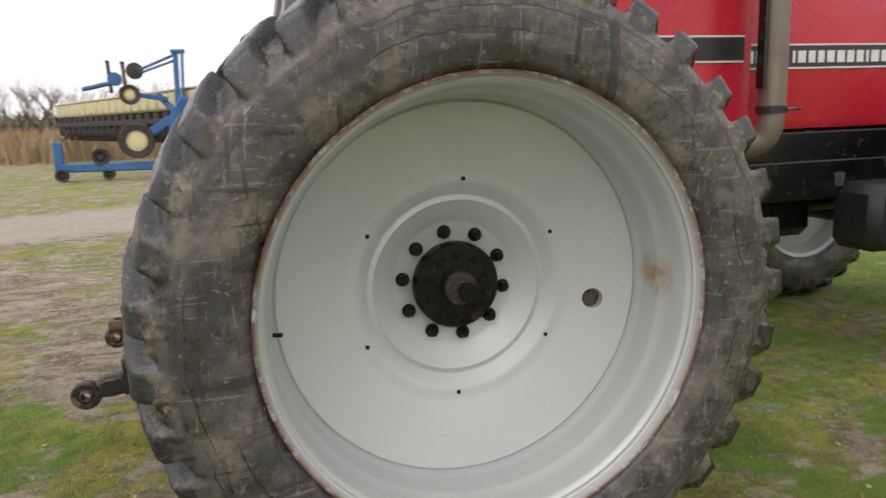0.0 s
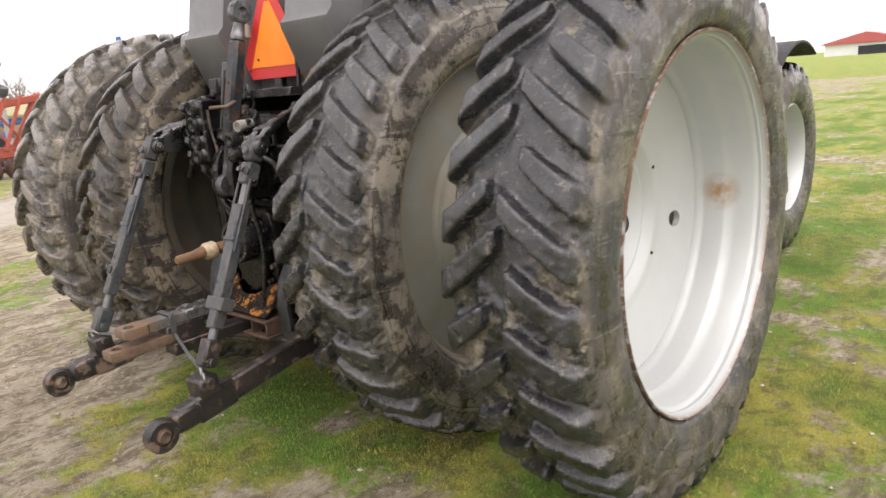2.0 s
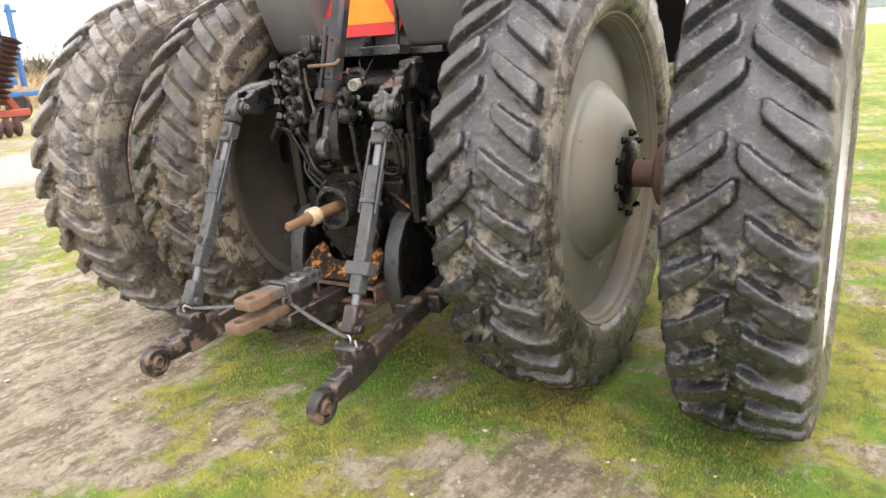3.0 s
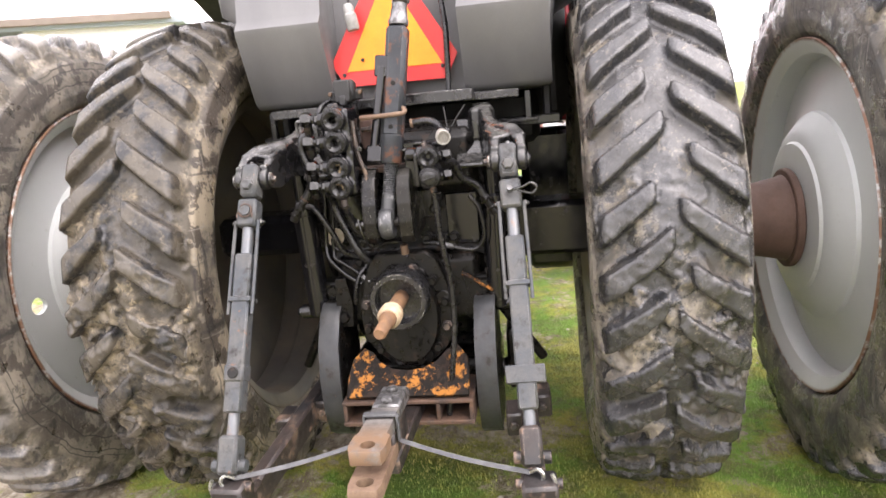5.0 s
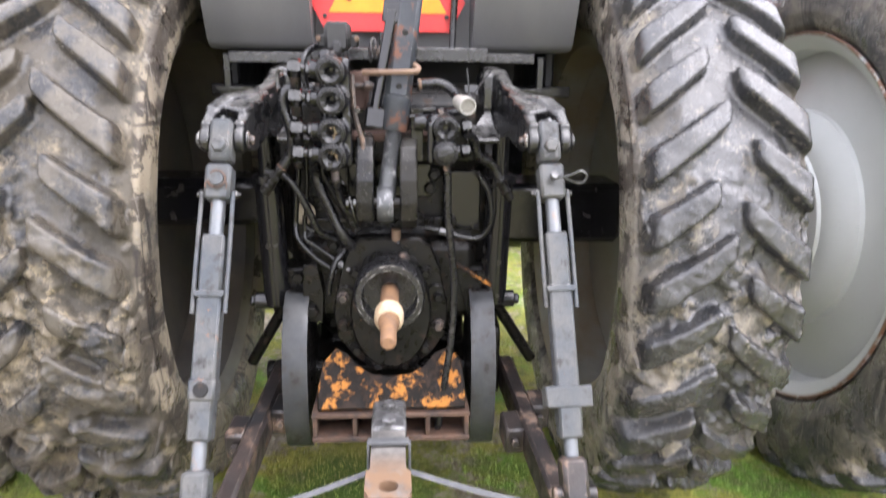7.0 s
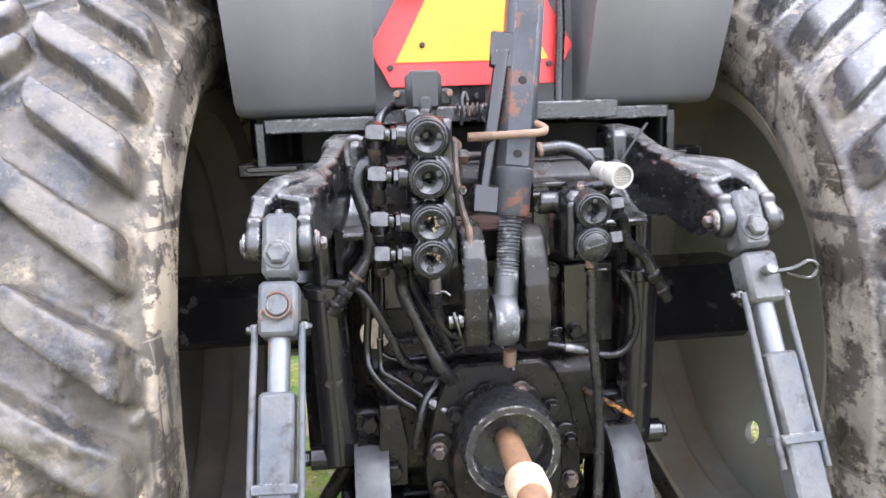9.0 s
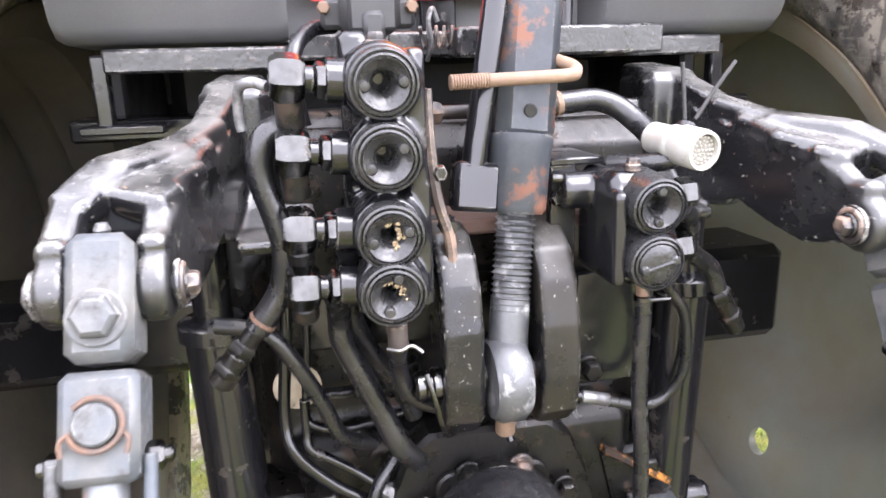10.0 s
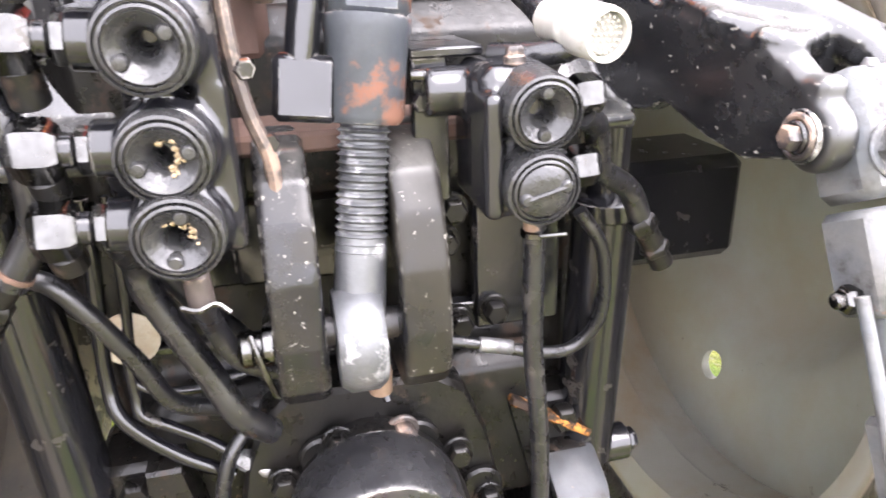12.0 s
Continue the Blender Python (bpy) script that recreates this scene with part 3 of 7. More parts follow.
# ---- ground ----
# x, y, size, gain; the last two also add painted tractor shade.
GROUND_PATCHES = [
    (-0.45, 1.25, 0.40, -0.34), (-0.95, 1.10, 0.28, -0.30), (-0.88, -0.76, 0.22, -0.45), (-0.43, -0.28, 0.12, -0.50), (-0.62, 0.32, 0.14, -0.50), (-0.79, -1.06, 0.20, -0.24),
    (-1.25, 1.35, 0.45, -0.24), (-0.70, 2.10, 0.45, -0.10), (-1.40, 0.55, 0.30, -0.22), (-0.27, 0.20, 0.26, 0.30), (-0.31, -1.20, 0.36, 0.28), (-0.92, 0.78, 0.13, 0.30), (-0.60, -0.13, 0.20, 0.24), (-0.45, -0.62, 0.28, 0.22), (-0.72, -1.75, 0.40, 0.16),
]


def grassiness(x, y):
    """0: bare mud and gravel, 1: thick grass; high values also carry painted shade under the tractor."""
    n1 = noise.fractal(Vector((x * 0.55, y * 0.55, 3.0)), 1.0, 2.0, 4)
    n2 = noise.fractal(Vector((x * 2.6, y * 2.6, 7.0)), 0.9, 2.0, 3)
    g = 0.47 + 0.36 * n1 + 0.40 * n2
    g += 0.25 * math.exp(-((y + 0.2) ** 2) / 6 - ((x + 0.6) ** 2) / 5)
    g += 0.25 * max(0.0, min(1.0, (x - 0.5) / 2.0)) * (1 if y < 3 else 0)
    bare = math.exp(-((x + 2.6) ** 2) / 3 - ((y - 2.4) ** 2) / 5) + math.exp(-((x + 1.5) ** 2) / 0.6 - ((y - 1.15) ** 2) / 0.6) * 0.7
    g -= 0.15 * bare
    for px, py, size, gain in GROUND_PATCHES:
        g += gain * math.exp(-((x - px) ** 2 + (y - py) ** 2) / size ** 2)
    lane = math.exp(-((y - 8.2 - 0.25 * (x + 3)) / 1.7) ** 4)
    g -= 0.6 * lane
    return max(0.0, min(1.0, g))


def gravel_lane(x, y):
    """1 on the pale gravel lane beyond the tractor."""
    return math.exp(-((y - 8.2 - 0.25 * (x + 3)) / 1.7) ** 4)


GROUND = 400
HEIGHTS = np.zeros((GROUND, GROUND))


def ground_z(x, y):
    """Height of the ground sheet."""
    i = (math.asinh((x + 1.0) / 2.0) / 7.4 + 1) / 2 * (GROUND - 1)
    j = (math.asinh(y / 2.0) / 7.4 + 1) / 2 * (GROUND - 1)
    i0, j0 = int(i), int(j)
    u, v = i - i0, j - j0
    low = HEIGHTS[j0, i0] * (1 - u) + HEIGHTS[j0, i0 + 1] * u
    return low * (1 - v) + (HEIGHTS[j0 + 1, i0] * (1 - u) + HEIGHTS[j0 + 1, i0 + 1] * u) * v


def build_ground():
    n = GROUND
    u = np.linspace(-1, 1, n)
    xs = np.sinh(u * 7.4) * 2.0 / math.cosh(0) - 1.0
    verts, g_values, l_values = [], [], []
    for y in xs + 1.0:
        for x in xs:
            far = min(1.0, (abs(x) + abs(y)) / 400)
            near = abs(x) < 40 and abs(y) < 40
            g = grassiness(x, y) if near else 0.75
            z = 0.0
            if near:
                z = 0.020 * noise.fractal(Vector((x * 1.3, y * 1.3, 0)), 1.0, 2.0, 4) + (0.014 + 0.014 * (1 - g)) * noise.fractal(Vector((x * 6, y * 6, 2)), 0.9, 2.0, 4) - 0.008
                z -= 0.03 * gravel_lane(x, y)
            verts.append((x, y, z))
            g_values.append(g)
            l_values.append(gravel_lane(x, y) if near else 0.0)
    faces = [(j * n + i, j * n + i + 1, (j + 1) * n + i + 1, (j + 1) * n + i) for j in range(n - 1) for i in range(n - 1)]
    HEIGHTS[:] = np.array([p[2] for p in verts]).reshape(n, n)
    me = bpy.data.meshes.new("ground")
    me.from_pydata(verts, [], faces)
    for name, values in (("grass", g_values), ("lane", l_values)):
        at = me.attributes.new(name, "FLOAT", "POINT")
        at.data.foreach_set("value", values)
    me.shade_smooth()
    m, nt, bsdf = nodes_of("grass_and_mud")
    a1, a2 = nt.nodes.new("ShaderNodeAttribute"), nt.nodes.new("ShaderNodeAttribute")
    a1.attribute_name, a2.attribute_name = "grass", "lane"
    mud = mix(nt, ramp(nt, noise_node(nt, 2.2, 6, 0.65), 0.35, 0.65), (0.29, 0.24, 0.17), (0.49, 0.43, 0.325))
    mud = mix(nt, ramp(nt, noise_node(nt, 5.5, 9, 0.72, (6, 2, 0), (0.6, 1.5, 1)), 0.46, 0.56, 0.0, 0.8), mud, (0.15, 0.118, 0.075))
    mud = mix(nt, ramp(nt, noise_node(nt, 30, 7, 0.75), 0.52, 0.68), mud, (0.52, 0.47, 0.38))
    mud = mix(nt, ramp(nt, noise_node(nt, 18, 7, 0.8, (4, 4, 4)), 0.52, 0.68), mud, (0.12, 0.092, 0.06))
    green = mix(nt, ramp(nt, noise_node(nt, 1.6, 7, 0.72, (2, 9, 0)), 0.44, 0.56), (0.40, 0.365, 0.075), (0.165, 0.310, 0.036))
    green = mix(nt, ramp(nt, noise_node(nt, 10, 8, 0.78, (7, 0, 0)), 0.48, 0.60, 0.0, 0.85), green, (0.15, 0.135, 0.055))
    green = mix(nt, ramp(nt, noise_node(nt, 90, 6, 0.75, (1, 5, 3)), 0.50, 0.64, 0.0, 0.55), green, (0.09, 0.125, 0.030))
    green = mix(nt, ramp(nt, noise_node(nt, 60, 5, 0.7, (3, 5, 0)), 0.57, 0.74, 0.0, 0.7), green, (0.44, 0.46, 0.18))
    green = mix(nt, ramp(nt, noise_node(nt, 0.9, 4, 0.6, (8, 3, 0)), 0.46, 0.60, 0.0, 0.40), green, (0.12, 0.17, 0.035))
    # High grass values turn deep green, painting the tractor's shade onto the ground.
    green = mix(nt, times(nt, ramp(nt, a1.outputs["Fac"], 0.68, 0.95, 0.0, 0.75), ramp(nt, noise_node(nt, 4, 6, 0.7, (5, 5, 2)), 0.36, 0.56, 0.35, 1.0)), green, (0.075, 0.150, 0.024))
    add = nt.nodes.new("ShaderNodeMath")
    add.operation = "ADD"
    nt.links.new(a1.outputs["Fac"], add.inputs[0])
    nt.links.new(ramp(nt, noise_node(nt, 7, 9, 0.75, (1, 1, 1)), 0.25, 0.75, -0.55, 0.55), add.inputs[1])
    colour = mix(nt, ramp(nt, add.outputs[0], 0.42, 0.66), mud, green)
    gravel = mix(nt, ramp(nt, noise_node(nt, 9, 6, 0.7), 0.4, 0.65), (0.46, 0.43, 0.37), (0.36, 0.33, 0.28))
    colour = mix(nt, ramp(nt, a2.outputs["Fac"], 0.25, 0.8, 0.0, 0.85), colour, gravel)
    nt.links.new(colour, bsdf.inputs["Base Color"])
    bsdf.inputs["Roughness"].default_value = 0.9
    bsdf.inputs["Specular IOR Level"].default_value = 0.25
    bump(nt, bsdf, noise_node(nt, 34, 10, 0.8), 0.9, 0.035)
    me.materials.append(m)
    ob = new("ground", me)
    return tagged(ob, "short grass and moss over muddy gravel ground", "ground", kind="structure")


build_ground()


# ---- tractor ----
tractor = thing("tractor", "red and black row-crop tractor with dual rear wheels, parked on grass", "tractor")
HUB_Z = 0.875
OUT = Matrix.Rotation(radians(90), 4, "X")  # turns a lathe's z axis to the wheel's outer side, -y


def tyre_shape(radius, half, tread, bead, lugs, lug_h, ground, seed, skew, lug_w, phase):
    """A lugged tyre round the y axis with its foot pressed flat on the ground; phase: the angle of a lug's end on the -y and the +y side."""
    rng = random.Random(seed)
    base = radius - lug_h
    s = Shape()
    wall = (base - bead)
    prof = [(bead, half * 0.82), (bead + 0.02, half * 0.92), (bead + 0.25 * wall, half * 0.985), (bead + 0.5 * wall, half), (bead + 0.70 * wall, half * 0.97),
            (base - 0.052, half * 0.90), (base - 0.034, tread * 0.99), (base - 0.010, tread * 0.62), (base, 0.0)]
    prof = prof + [(r, -w) for r, w in prof[-2::-1]] + [(bead - 0.008, -half * 0.70), (bead - 0.008, half * 0.70), prof[0]]
    s.lathe(prof, OUT, 144, cap=False)
    step = 2 * math.pi / lugs
    for side in (-1, 1):
        for i in range(lugs):
            th0 = i * step + radians(phase[0 if side < 0 else 1] - skew) + rng.uniform(-0.008, 0.008)
            verts, faces = [], []
            wear = rng.uniform(-0.005, 0.002)
            nose = (0.006 if i % 2 else 0.034) + rng.uniform(-0.010, 0.010)
            cut = [rng.uniform(-0.10, 0.10) for k in range(2)]
            rows = [(nose, 0.80, 0.62), (nose + 0.012, 0.98, 0.86), (nose + 0.05, 1.0, 0.92), (0.62 * tread, 1.0, 0.98), (0.88 * tread, 1.0, 1.08), (1.0 * tread, 0.98, 1.14 + cut[0]), (1.06 * tread, 0.80, 1.14 + cut[0]), (1.115 * tread, 0.05, 1.04 + cut[1]), (1.15 * tread, -0.75, 0.9)]
            for w, lift, wide in rows:
                k = max(w, 0.001) / tread
                th = th0 + radians(skew) * k ** 0.86
                crown = 0.026 * k * k
                top = base + lug_h * lift - crown + (wear if lift > 0 else 0)
                low = base - 0.02 - crown if lift > 0.6 else base - 0.10
                for r, spread in ((low, 0.70), (top - 0.004, 0.53), (top, 0.46), (top, -0.46), (top - 0.004, -0.53), (low, -0.70)):
                    a = th + spread * lug_w * wide / radius
                    verts.append((r * math.cos(a), side * w, r * math.sin(a)))
            n = len(rows)
            for k in range(n - 1):
                for j in range(5):
                    faces.append((k * 6 + j, k * 6 + j + 1, (k + 1) * 6 + j + 1, (k + 1) * 6 + j))
                faces.append((k * 6 + 5, k * 6, (k + 1) * 6, (k + 1) * 6 + 5))
            faces.append(tuple(range(6)))
            faces.append(tuple(6 * n - 6 + j for j in range(6)))
            s.add(verts, faces)
    s.v = [(x, y * (1 + 0.25 * max(0.0, -0.80 * radius - z)), max(z, -ground)) for x, y, z in s.v]
    return s


def moulded_tyre(name, material, parent, label, radius, half, bead, lugs, lug_h, ground, seed, skew=9.0, lug_w=0.064, caked=0.0, tread=0.175, phase=(0.0, 5.14)):
    """The tyre as one worn, rounded moulding with clods of mud in its tread."""
    ob = new(name, tyre_shape(radius, half, tread, bead, lugs, lug_h, ground, seed, skew, lug_w, phase).mesh(name, material))
    mod = ob.modifiers.new("melt", "REMESH")
    mod.mode, mod.voxel_size = "VOXEL", 0.0060 if radius > 0.8 else 0.009
    bpy.context.view_layer.update()
    me = bpy.data.meshes.new_from_object(ob.evaluated_get(bpy.context.evaluated_depsgraph_get()))
    ob.modifiers.clear()
    ob.data = me
    n = len(me.vertices)
    co = np.empty(n * 3)
    me.vertices.foreach_get("co", co)
    co = co.reshape(-1, 3)
    r = np.hypot(co[:, 0], co[:, 2])
    w = np.abs(co[:, 1]) / tread
    base = radius - lug_h
    crown = base - 0.028 * np.clip(w, 0, 1.1) ** 2
    groove = np.clip(1.0 - (r - crown) / (lug_h * 0.8), 0, 1) * (0.45 + 0.55 * np.clip(w, 0, 1))
    wall = np.maximum(np.clip((base - 0.055 - r) / 0.012, 0, 1), np.clip((w * tread - 1.15 * tread) / 0.008, 0, 1) * (r < base - 0.015))
    edge = np.clip(1 - np.abs(r - (base - 0.045)) / 0.045, 0, 1) * (w > 1.0)
    rng = random.Random(seed)
    for i in range(n):
        x, y, z = co[i]
        if wall[i] < 0.5:
            d = 0.004 * noise.noise(Vector((x * 14, y * 14 + seed, z * 14))) * (1 - groove[i])
            if caked and z < 0.40:
                k = noise.fractal(Vector((x * 8, y * 8 + seed, z * 8)), 0.8, 2.0, 5) + 0.12
                if k > 0.0:
                    low = min(1.0, (0.40 - z) * 2.2)
                    clod = min(0.036, 0.075 * k) * caked * low * (0.35 + 0.65 * groove[i])
                    d += clod + 0.25 * clod * noise.noise(Vector((x * 45, y * 45, z * 45)))
                    groove[i] = min(1.0, groove[i] + 22 * clod)
            co[i, 0] *= 1 + d / r[i]
            co[i, 2] *= 1 + d / r[i]
        else:
            d = 0.0025 * noise.noise(Vector((x * 9, y * 9 + seed, z * 9)))
            co[i, 1] += d
    co[:, 2] = np.maximum(co[:, 2], -ground)
    me.vertices.foreach_set("co", co.reshape(-1))
    for key, values in (("groove", groove), ("sidewall", wall), ("shoulder", edge)):
        at = me.attributes.new(key, "FLOAT", "POINT")
        at.data.foreach_set("value", values.astype(np.float32))
    me.materials.clear()
    me.materials.append(material)
    me.shade_smooth()
    ob.parent = parent
    return tagged(ob, label)


def cut_hole(ob, p0, p1, r):
    """A round hole through a mesh."""
    tool = new("tool", Shape().rod(p0, p1, r, n=24).mesh("tool", black_paint))
    bpy.context.view_layer.update()
    tool.matrix_world = ob.matrix_world
    mod = ob.modifiers.new("hole", "BOOLEAN")
    mod.object, mod.operation, mod.solver = tool, "DIFFERENCE", "EXACT"
    bpy.context.view_layer.update()
    me = bpy.data.meshes.new_from_object(ob.evaluated_get(bpy.context.evaluated_depsgraph_get()))
    ob.modifiers.clear()
    ob.data = me
    me.set_sharp_from_angle(angle=radians(30))
    bpy.data.objects.remove(tool)


RIM = [(0.606, 0.186), (0.603, 0.194), (0.597, 0.192), (0.591, 0.180), (0.588, 0.160), (0.577, 0.150), (0.573, 0.140), (0.570, 0.085), (0.566, 0.062), (0.558, 0.048), (0.554, 0.036), (0.554, -0.030),
       (0.551, -0.046), (0.545, -0.054), (0.544, -0.105), (0.548, -0.140), (0.553, -0.163), (0.575, -0.178), (0.592, -0.189), (0.602, -0.193), (0.606, -0.186), (0.602, -0.176), (0.584, -0.168), (0.584, 0.168),
       (0.602, 0.176), (0.606, 0.186)]


def on_wheel(r, deg, h):
    """A place on a wheel: radius, angle seen from its outer side, distance outward."""
    return (r * math.cos(radians(deg)), -h, r * math.sin(radians(deg)))


def outer_wheel(side, y, material):
    s = Shape().lathe(RIM, OUT, 96, cap=False)
    rim = part("wheel", s, silver_outer, tractor, "silver-painted deep-dished dual wheel with rusty rim edge")
    turn = Matrix.Identity(4) if side < 0 else Matrix.Rotation(math.pi, 4, "Z")
    rim.matrix_basis = Matrix.Translation((0, y, HUB_Z)) @ turn
    disc = Shape().lathe([(0.002, -0.204), (0.186, -0.204), (0.195, -0.199), (0.230, -0.178), (0.258, -0.158), (0.266, -0.162), (0.274, -0.162), (0.284, -0.154), (0.304, -0.134), (0.320, -0.127),
                          (0.336, -0.127), (0.352, -0.121), (0.42, -0.100), (0.50, -0.078), (0.536, -0.068), (0.546, -0.074), (0.546, -0.096), (0.42, -0.118), (0.372, -0.132), (0.360, -0.136), (0.356, -0.150), (0.335, -0.168), (0.31, -0.190), (0.285, -0.204), (0.262, -0.208), (0.255, -0.218), (0.20, -0.222), (0.002, -0.224)], OUT, 96)
    disc_ob = part("wheel_disc", disc, silver_outer, rim)
    cut_hole(disc_ob, on_wheel(0.422, -9.5, -0.06), on_wheel(0.422, -9.5, -0.16), 0.031)
    hub = Shape().lathe([(0.124, -0.206), (0.130, -0.200), (0.130, -0.160), (0.124, -0.152), (0.045, -0.150)], OUT, 40)
    for k in range(10):
        p = [on_wheel(0.094, 18 + 36 * k, h) for h in (-0.154, -0.143, -0.134)]
        hub.hexa(p[0], p[1], 0.0135)
        hub.rod(p[1], p[2], 0.008)
    hub.box(on_wheel(0.09, 180, -0.149), (0.07, 0.004, 0.004), bevel=0.001)
    part("hub", hub, oily_black, rim, "black bolted hub with a brown axle end")
    end = Shape().lathe([(0.050, -0.152), (0.050, -0.125), (0.044, -0.118), (0.020, -0.118), (0.018, -0.126)], OUT, 28)
    part("axle_end", end, rusty_steel, rim)
    part("bearing_cap", Shape().rod(on_wheel(0.026, -35, -0.124), on_wheel(0.026, -35, -0.108), 0.030), oily_black, rim)
    for k in range(10):
        a = 99 + 36 * k
        nut = Shape().rod(on_wheel(0.160, a, -0.206), on_wheel(0.160, a, -0.196), 0.021, n=16)
        nut.hexa(on_wheel(0.160, a, -0.197), on_wheel(0.160, a, -0.177), 0.0172).rod(on_wheel(0.160, a, -0.178), on_wheel(0.160, a, -0.169), 0.010)
        part("wheel_nut", nut, oily_black, rim)
    # Small dark discs painted in place of six shaded holes.
    for k in range(6):
        a = 87 + 60 * k
        part("hole_dot", Shape().rod(on_wheel(0.322, a, -0.130), on_wheel(0.322, a, -0.1225), 0.0065, n=10), oily_black, rim)
    part("valve_stem", Shape().rod(on_wheel(0.560, 183, 0.03), on_wheel(0.530, 183, 0.045), 0.006, n=8), oily_black, rim)
    ty = moulded_tyre("tyre", material, rim, "worn black tractor tyre with dried mud", 0.896, 0.212, 0.602, 35, 0.046, HUB_Z, 3 + side, caked=0.5 if side < 0 else 0.5, phase=(-0.6, 5.0) if side < 0 else (2.0, 7.0))
    ty.matrix_basis = turn.inverted()
    return rim


def inner_wheel(side, y, material):
    # The left wheel takes the copy with shade in its colour.
    paint = silver_inner if side < 0 else silver_grimy_shaded
    rim = part("wheel", Shape().lathe([(r, 0.90 * h) for r, h in RIM], OUT, 96, cap=False), silver_stained if side < 0 else silver_grimy_shaded, tractor, "dusty silver inner wheel bolted to the axle")
    turn = Matrix.Identity(4) if side < 0 else Matrix.Rotation(math.pi, 4, "Z")
    rim.matrix_basis = Matrix.Translation((0, y, HUB_Z)) @ turn
    disc = Shape().lathe([(0.002, 0.220), (0.178, 0.220), (0.192, 0.217), (0.205, 0.209), (0.228, 0.200), (0.256, 0.184), (0.284, 0.162), (0.306, 0.140), (0.320, 0.122), (0.330, 0.114), (0.341, 0.110), (0.346, 0.098), (0.354, 0.092), (0.375, 0.090), (0.42, 0.086), (0.48, 0.078), (0.528, 0.072), (0.568, 0.068),
                          (0.568, 0.048), (0.45, 0.060), (0.34, 0.092), (0.30, 0.128), (0.26, 0.170), (0.19, 0.198), (0.002, 0.198)], OUT, 96)
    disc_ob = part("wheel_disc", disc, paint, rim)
    cut_hole(disc_ob, on_wheel(0.405, -81, 0.05), on_wheel(0.405, -81, 0.18), 0.031)
    hub = Shape().lathe([(0.125, 0.217), (0.125, 0.240), (0.115, 0.248), (0.06, 0.253)], OUT, 36)
    part("hub", hub, oily_black, rim)
    for k in range(10):
        a = 10 + 36 * k
        part("wheel_nut", Shape().hexa(on_wheel(0.155, a, 0.219), on_wheel(0.155, a, 0.238), 0.0160).rod(on_wheel(0.155, a, 0.236), on_wheel(0.155, a, 0.248), 0.009), oily_black, rim)
    ty = moulded_tyre("tyre", material, rim, "black tractor tyre caked with dried mud", 0.870, 0.207, 0.602, 35, 0.044, HUB_Z, 5 + side, caked=1.2 if side > 0 else 0.8, tread=0.160 if side > 0 else 0.168, phase=(-0.7, 4.7) if side < 0 else (1.8, 6.4))
    ty.matrix_basis = turn.inverted()
    return rim


OUTER_Y, INNER_Y = {-1: 1.50, 1: 1.46}, 0.748
for side, material in ((-1, rubber), (1, rubber_film)):
    outer_wheel(side, side * OUTER_Y[side], material)
    inner_wheel(side, side * INNER_Y, rubber_mud if side > 0 else rubber_dusty)
    axle = Shape().rod((0, side * 0.96, HUB_Z), (0, side * 1.30, HUB_Z), 0.053, n=28)
    part("axle_shaft", axle, hub_rust, tractor, "brown rusted bar axle")
    sleeve = Shape().lathe([(0.100, 0), (0.118, 0.01), (0.146, 0.15), (0.150, 0.155), (0.150, 0.165)], aim((0, side * 1.09, HUB_Z), (0, side * 2, HUB_Z)), 40)
    sleeve.lathe([(0.168, 0.160), (0.172, 0.164), (0.172, 0.180), (0.168, 0.185)], aim((0, side * 1.09, HUB_Z), (0, side * 2, HUB_Z)), 40)
    part("dual_hub", sleeve, hub_rust, tractor, "brown rusted conical dual hub")
    housing = Shape().box((0.02, side * 0.50, 0.940), (0.20, 0.62, 0.15), bevel=0.025) if side > 0 else Shape().box((0.02, -0.462, 0.904), (0.20, 0.55, 0.195), bevel=0.02)
    housing.lathe([(0.15, 0), (0.15, 0.05), (0.11, 0.09)], aim((0, side * 0.25, 0.90), (0, side * 1, 0.90)), 24)
    part("axle_housing", housing, black_paint, tractor)

# rear housing and gear cover
case = Shape().box((0.02, 0.01, 0.93), (0.84, 0.40, 0.62), bevel=0.03)
case.box((-0.33, 0.01, 1.20), (0.26, 0.50, 0.20), bevel=0.03).box((-0.12, 0.01, 1.08), (0.40, 0.66, 0.30), bevel=0.03)
case.box((-0.30, 0.01, 0.80), (0.30, 0.46, 0.22), bevel=0.02).box((-0.29, -0.185, 0.96), (0.22, 0.17, 0.34), bevel=0.02).box((-0.29, 0.205, 0.98), (0.22, 0.15, 0.30), bevel=0.02).box((-0.25, 0.255, 0.96), (0.20, 0.10, 0.24), bevel=0.02)
casting("rear_housing", case, oily_black, tractor, "oily black cast transmission housing", 0.010, 2)
low = Shape().box((0.06, 0.01, 0.60), (0.62, 0.44, 0.36), bevel=0.03).box((-0.22, 0.01, 0.46), (0.34, 0.52, 0.16), bevel=0.02)
low.rod((-0.30, -0.36, 0.475), (-0.30, 0.38, 0.475), 0.032, n=18)
for y0 in (-0.295, 0.312):
    low.prism([(-0.36, 0.62), (-0.20, 0.66), (-0.10, 0.54), (-0.20, 0.42), (-0.36, 0.42)], XZ(y0), 0.03, 0.004)
casting("lower_housing", low, oily_black, tractor, "oily black lower housing with link pivots", 0.009, 2)
for y0, y1 in ((-0.285, -0.40), (0.302, 0.41)):
    part("sway_brace", Shape().rod((-0.42, y0, 0.72), (-0.36, y1, 0.53), 0.016, n=14), oily_black, tractor)
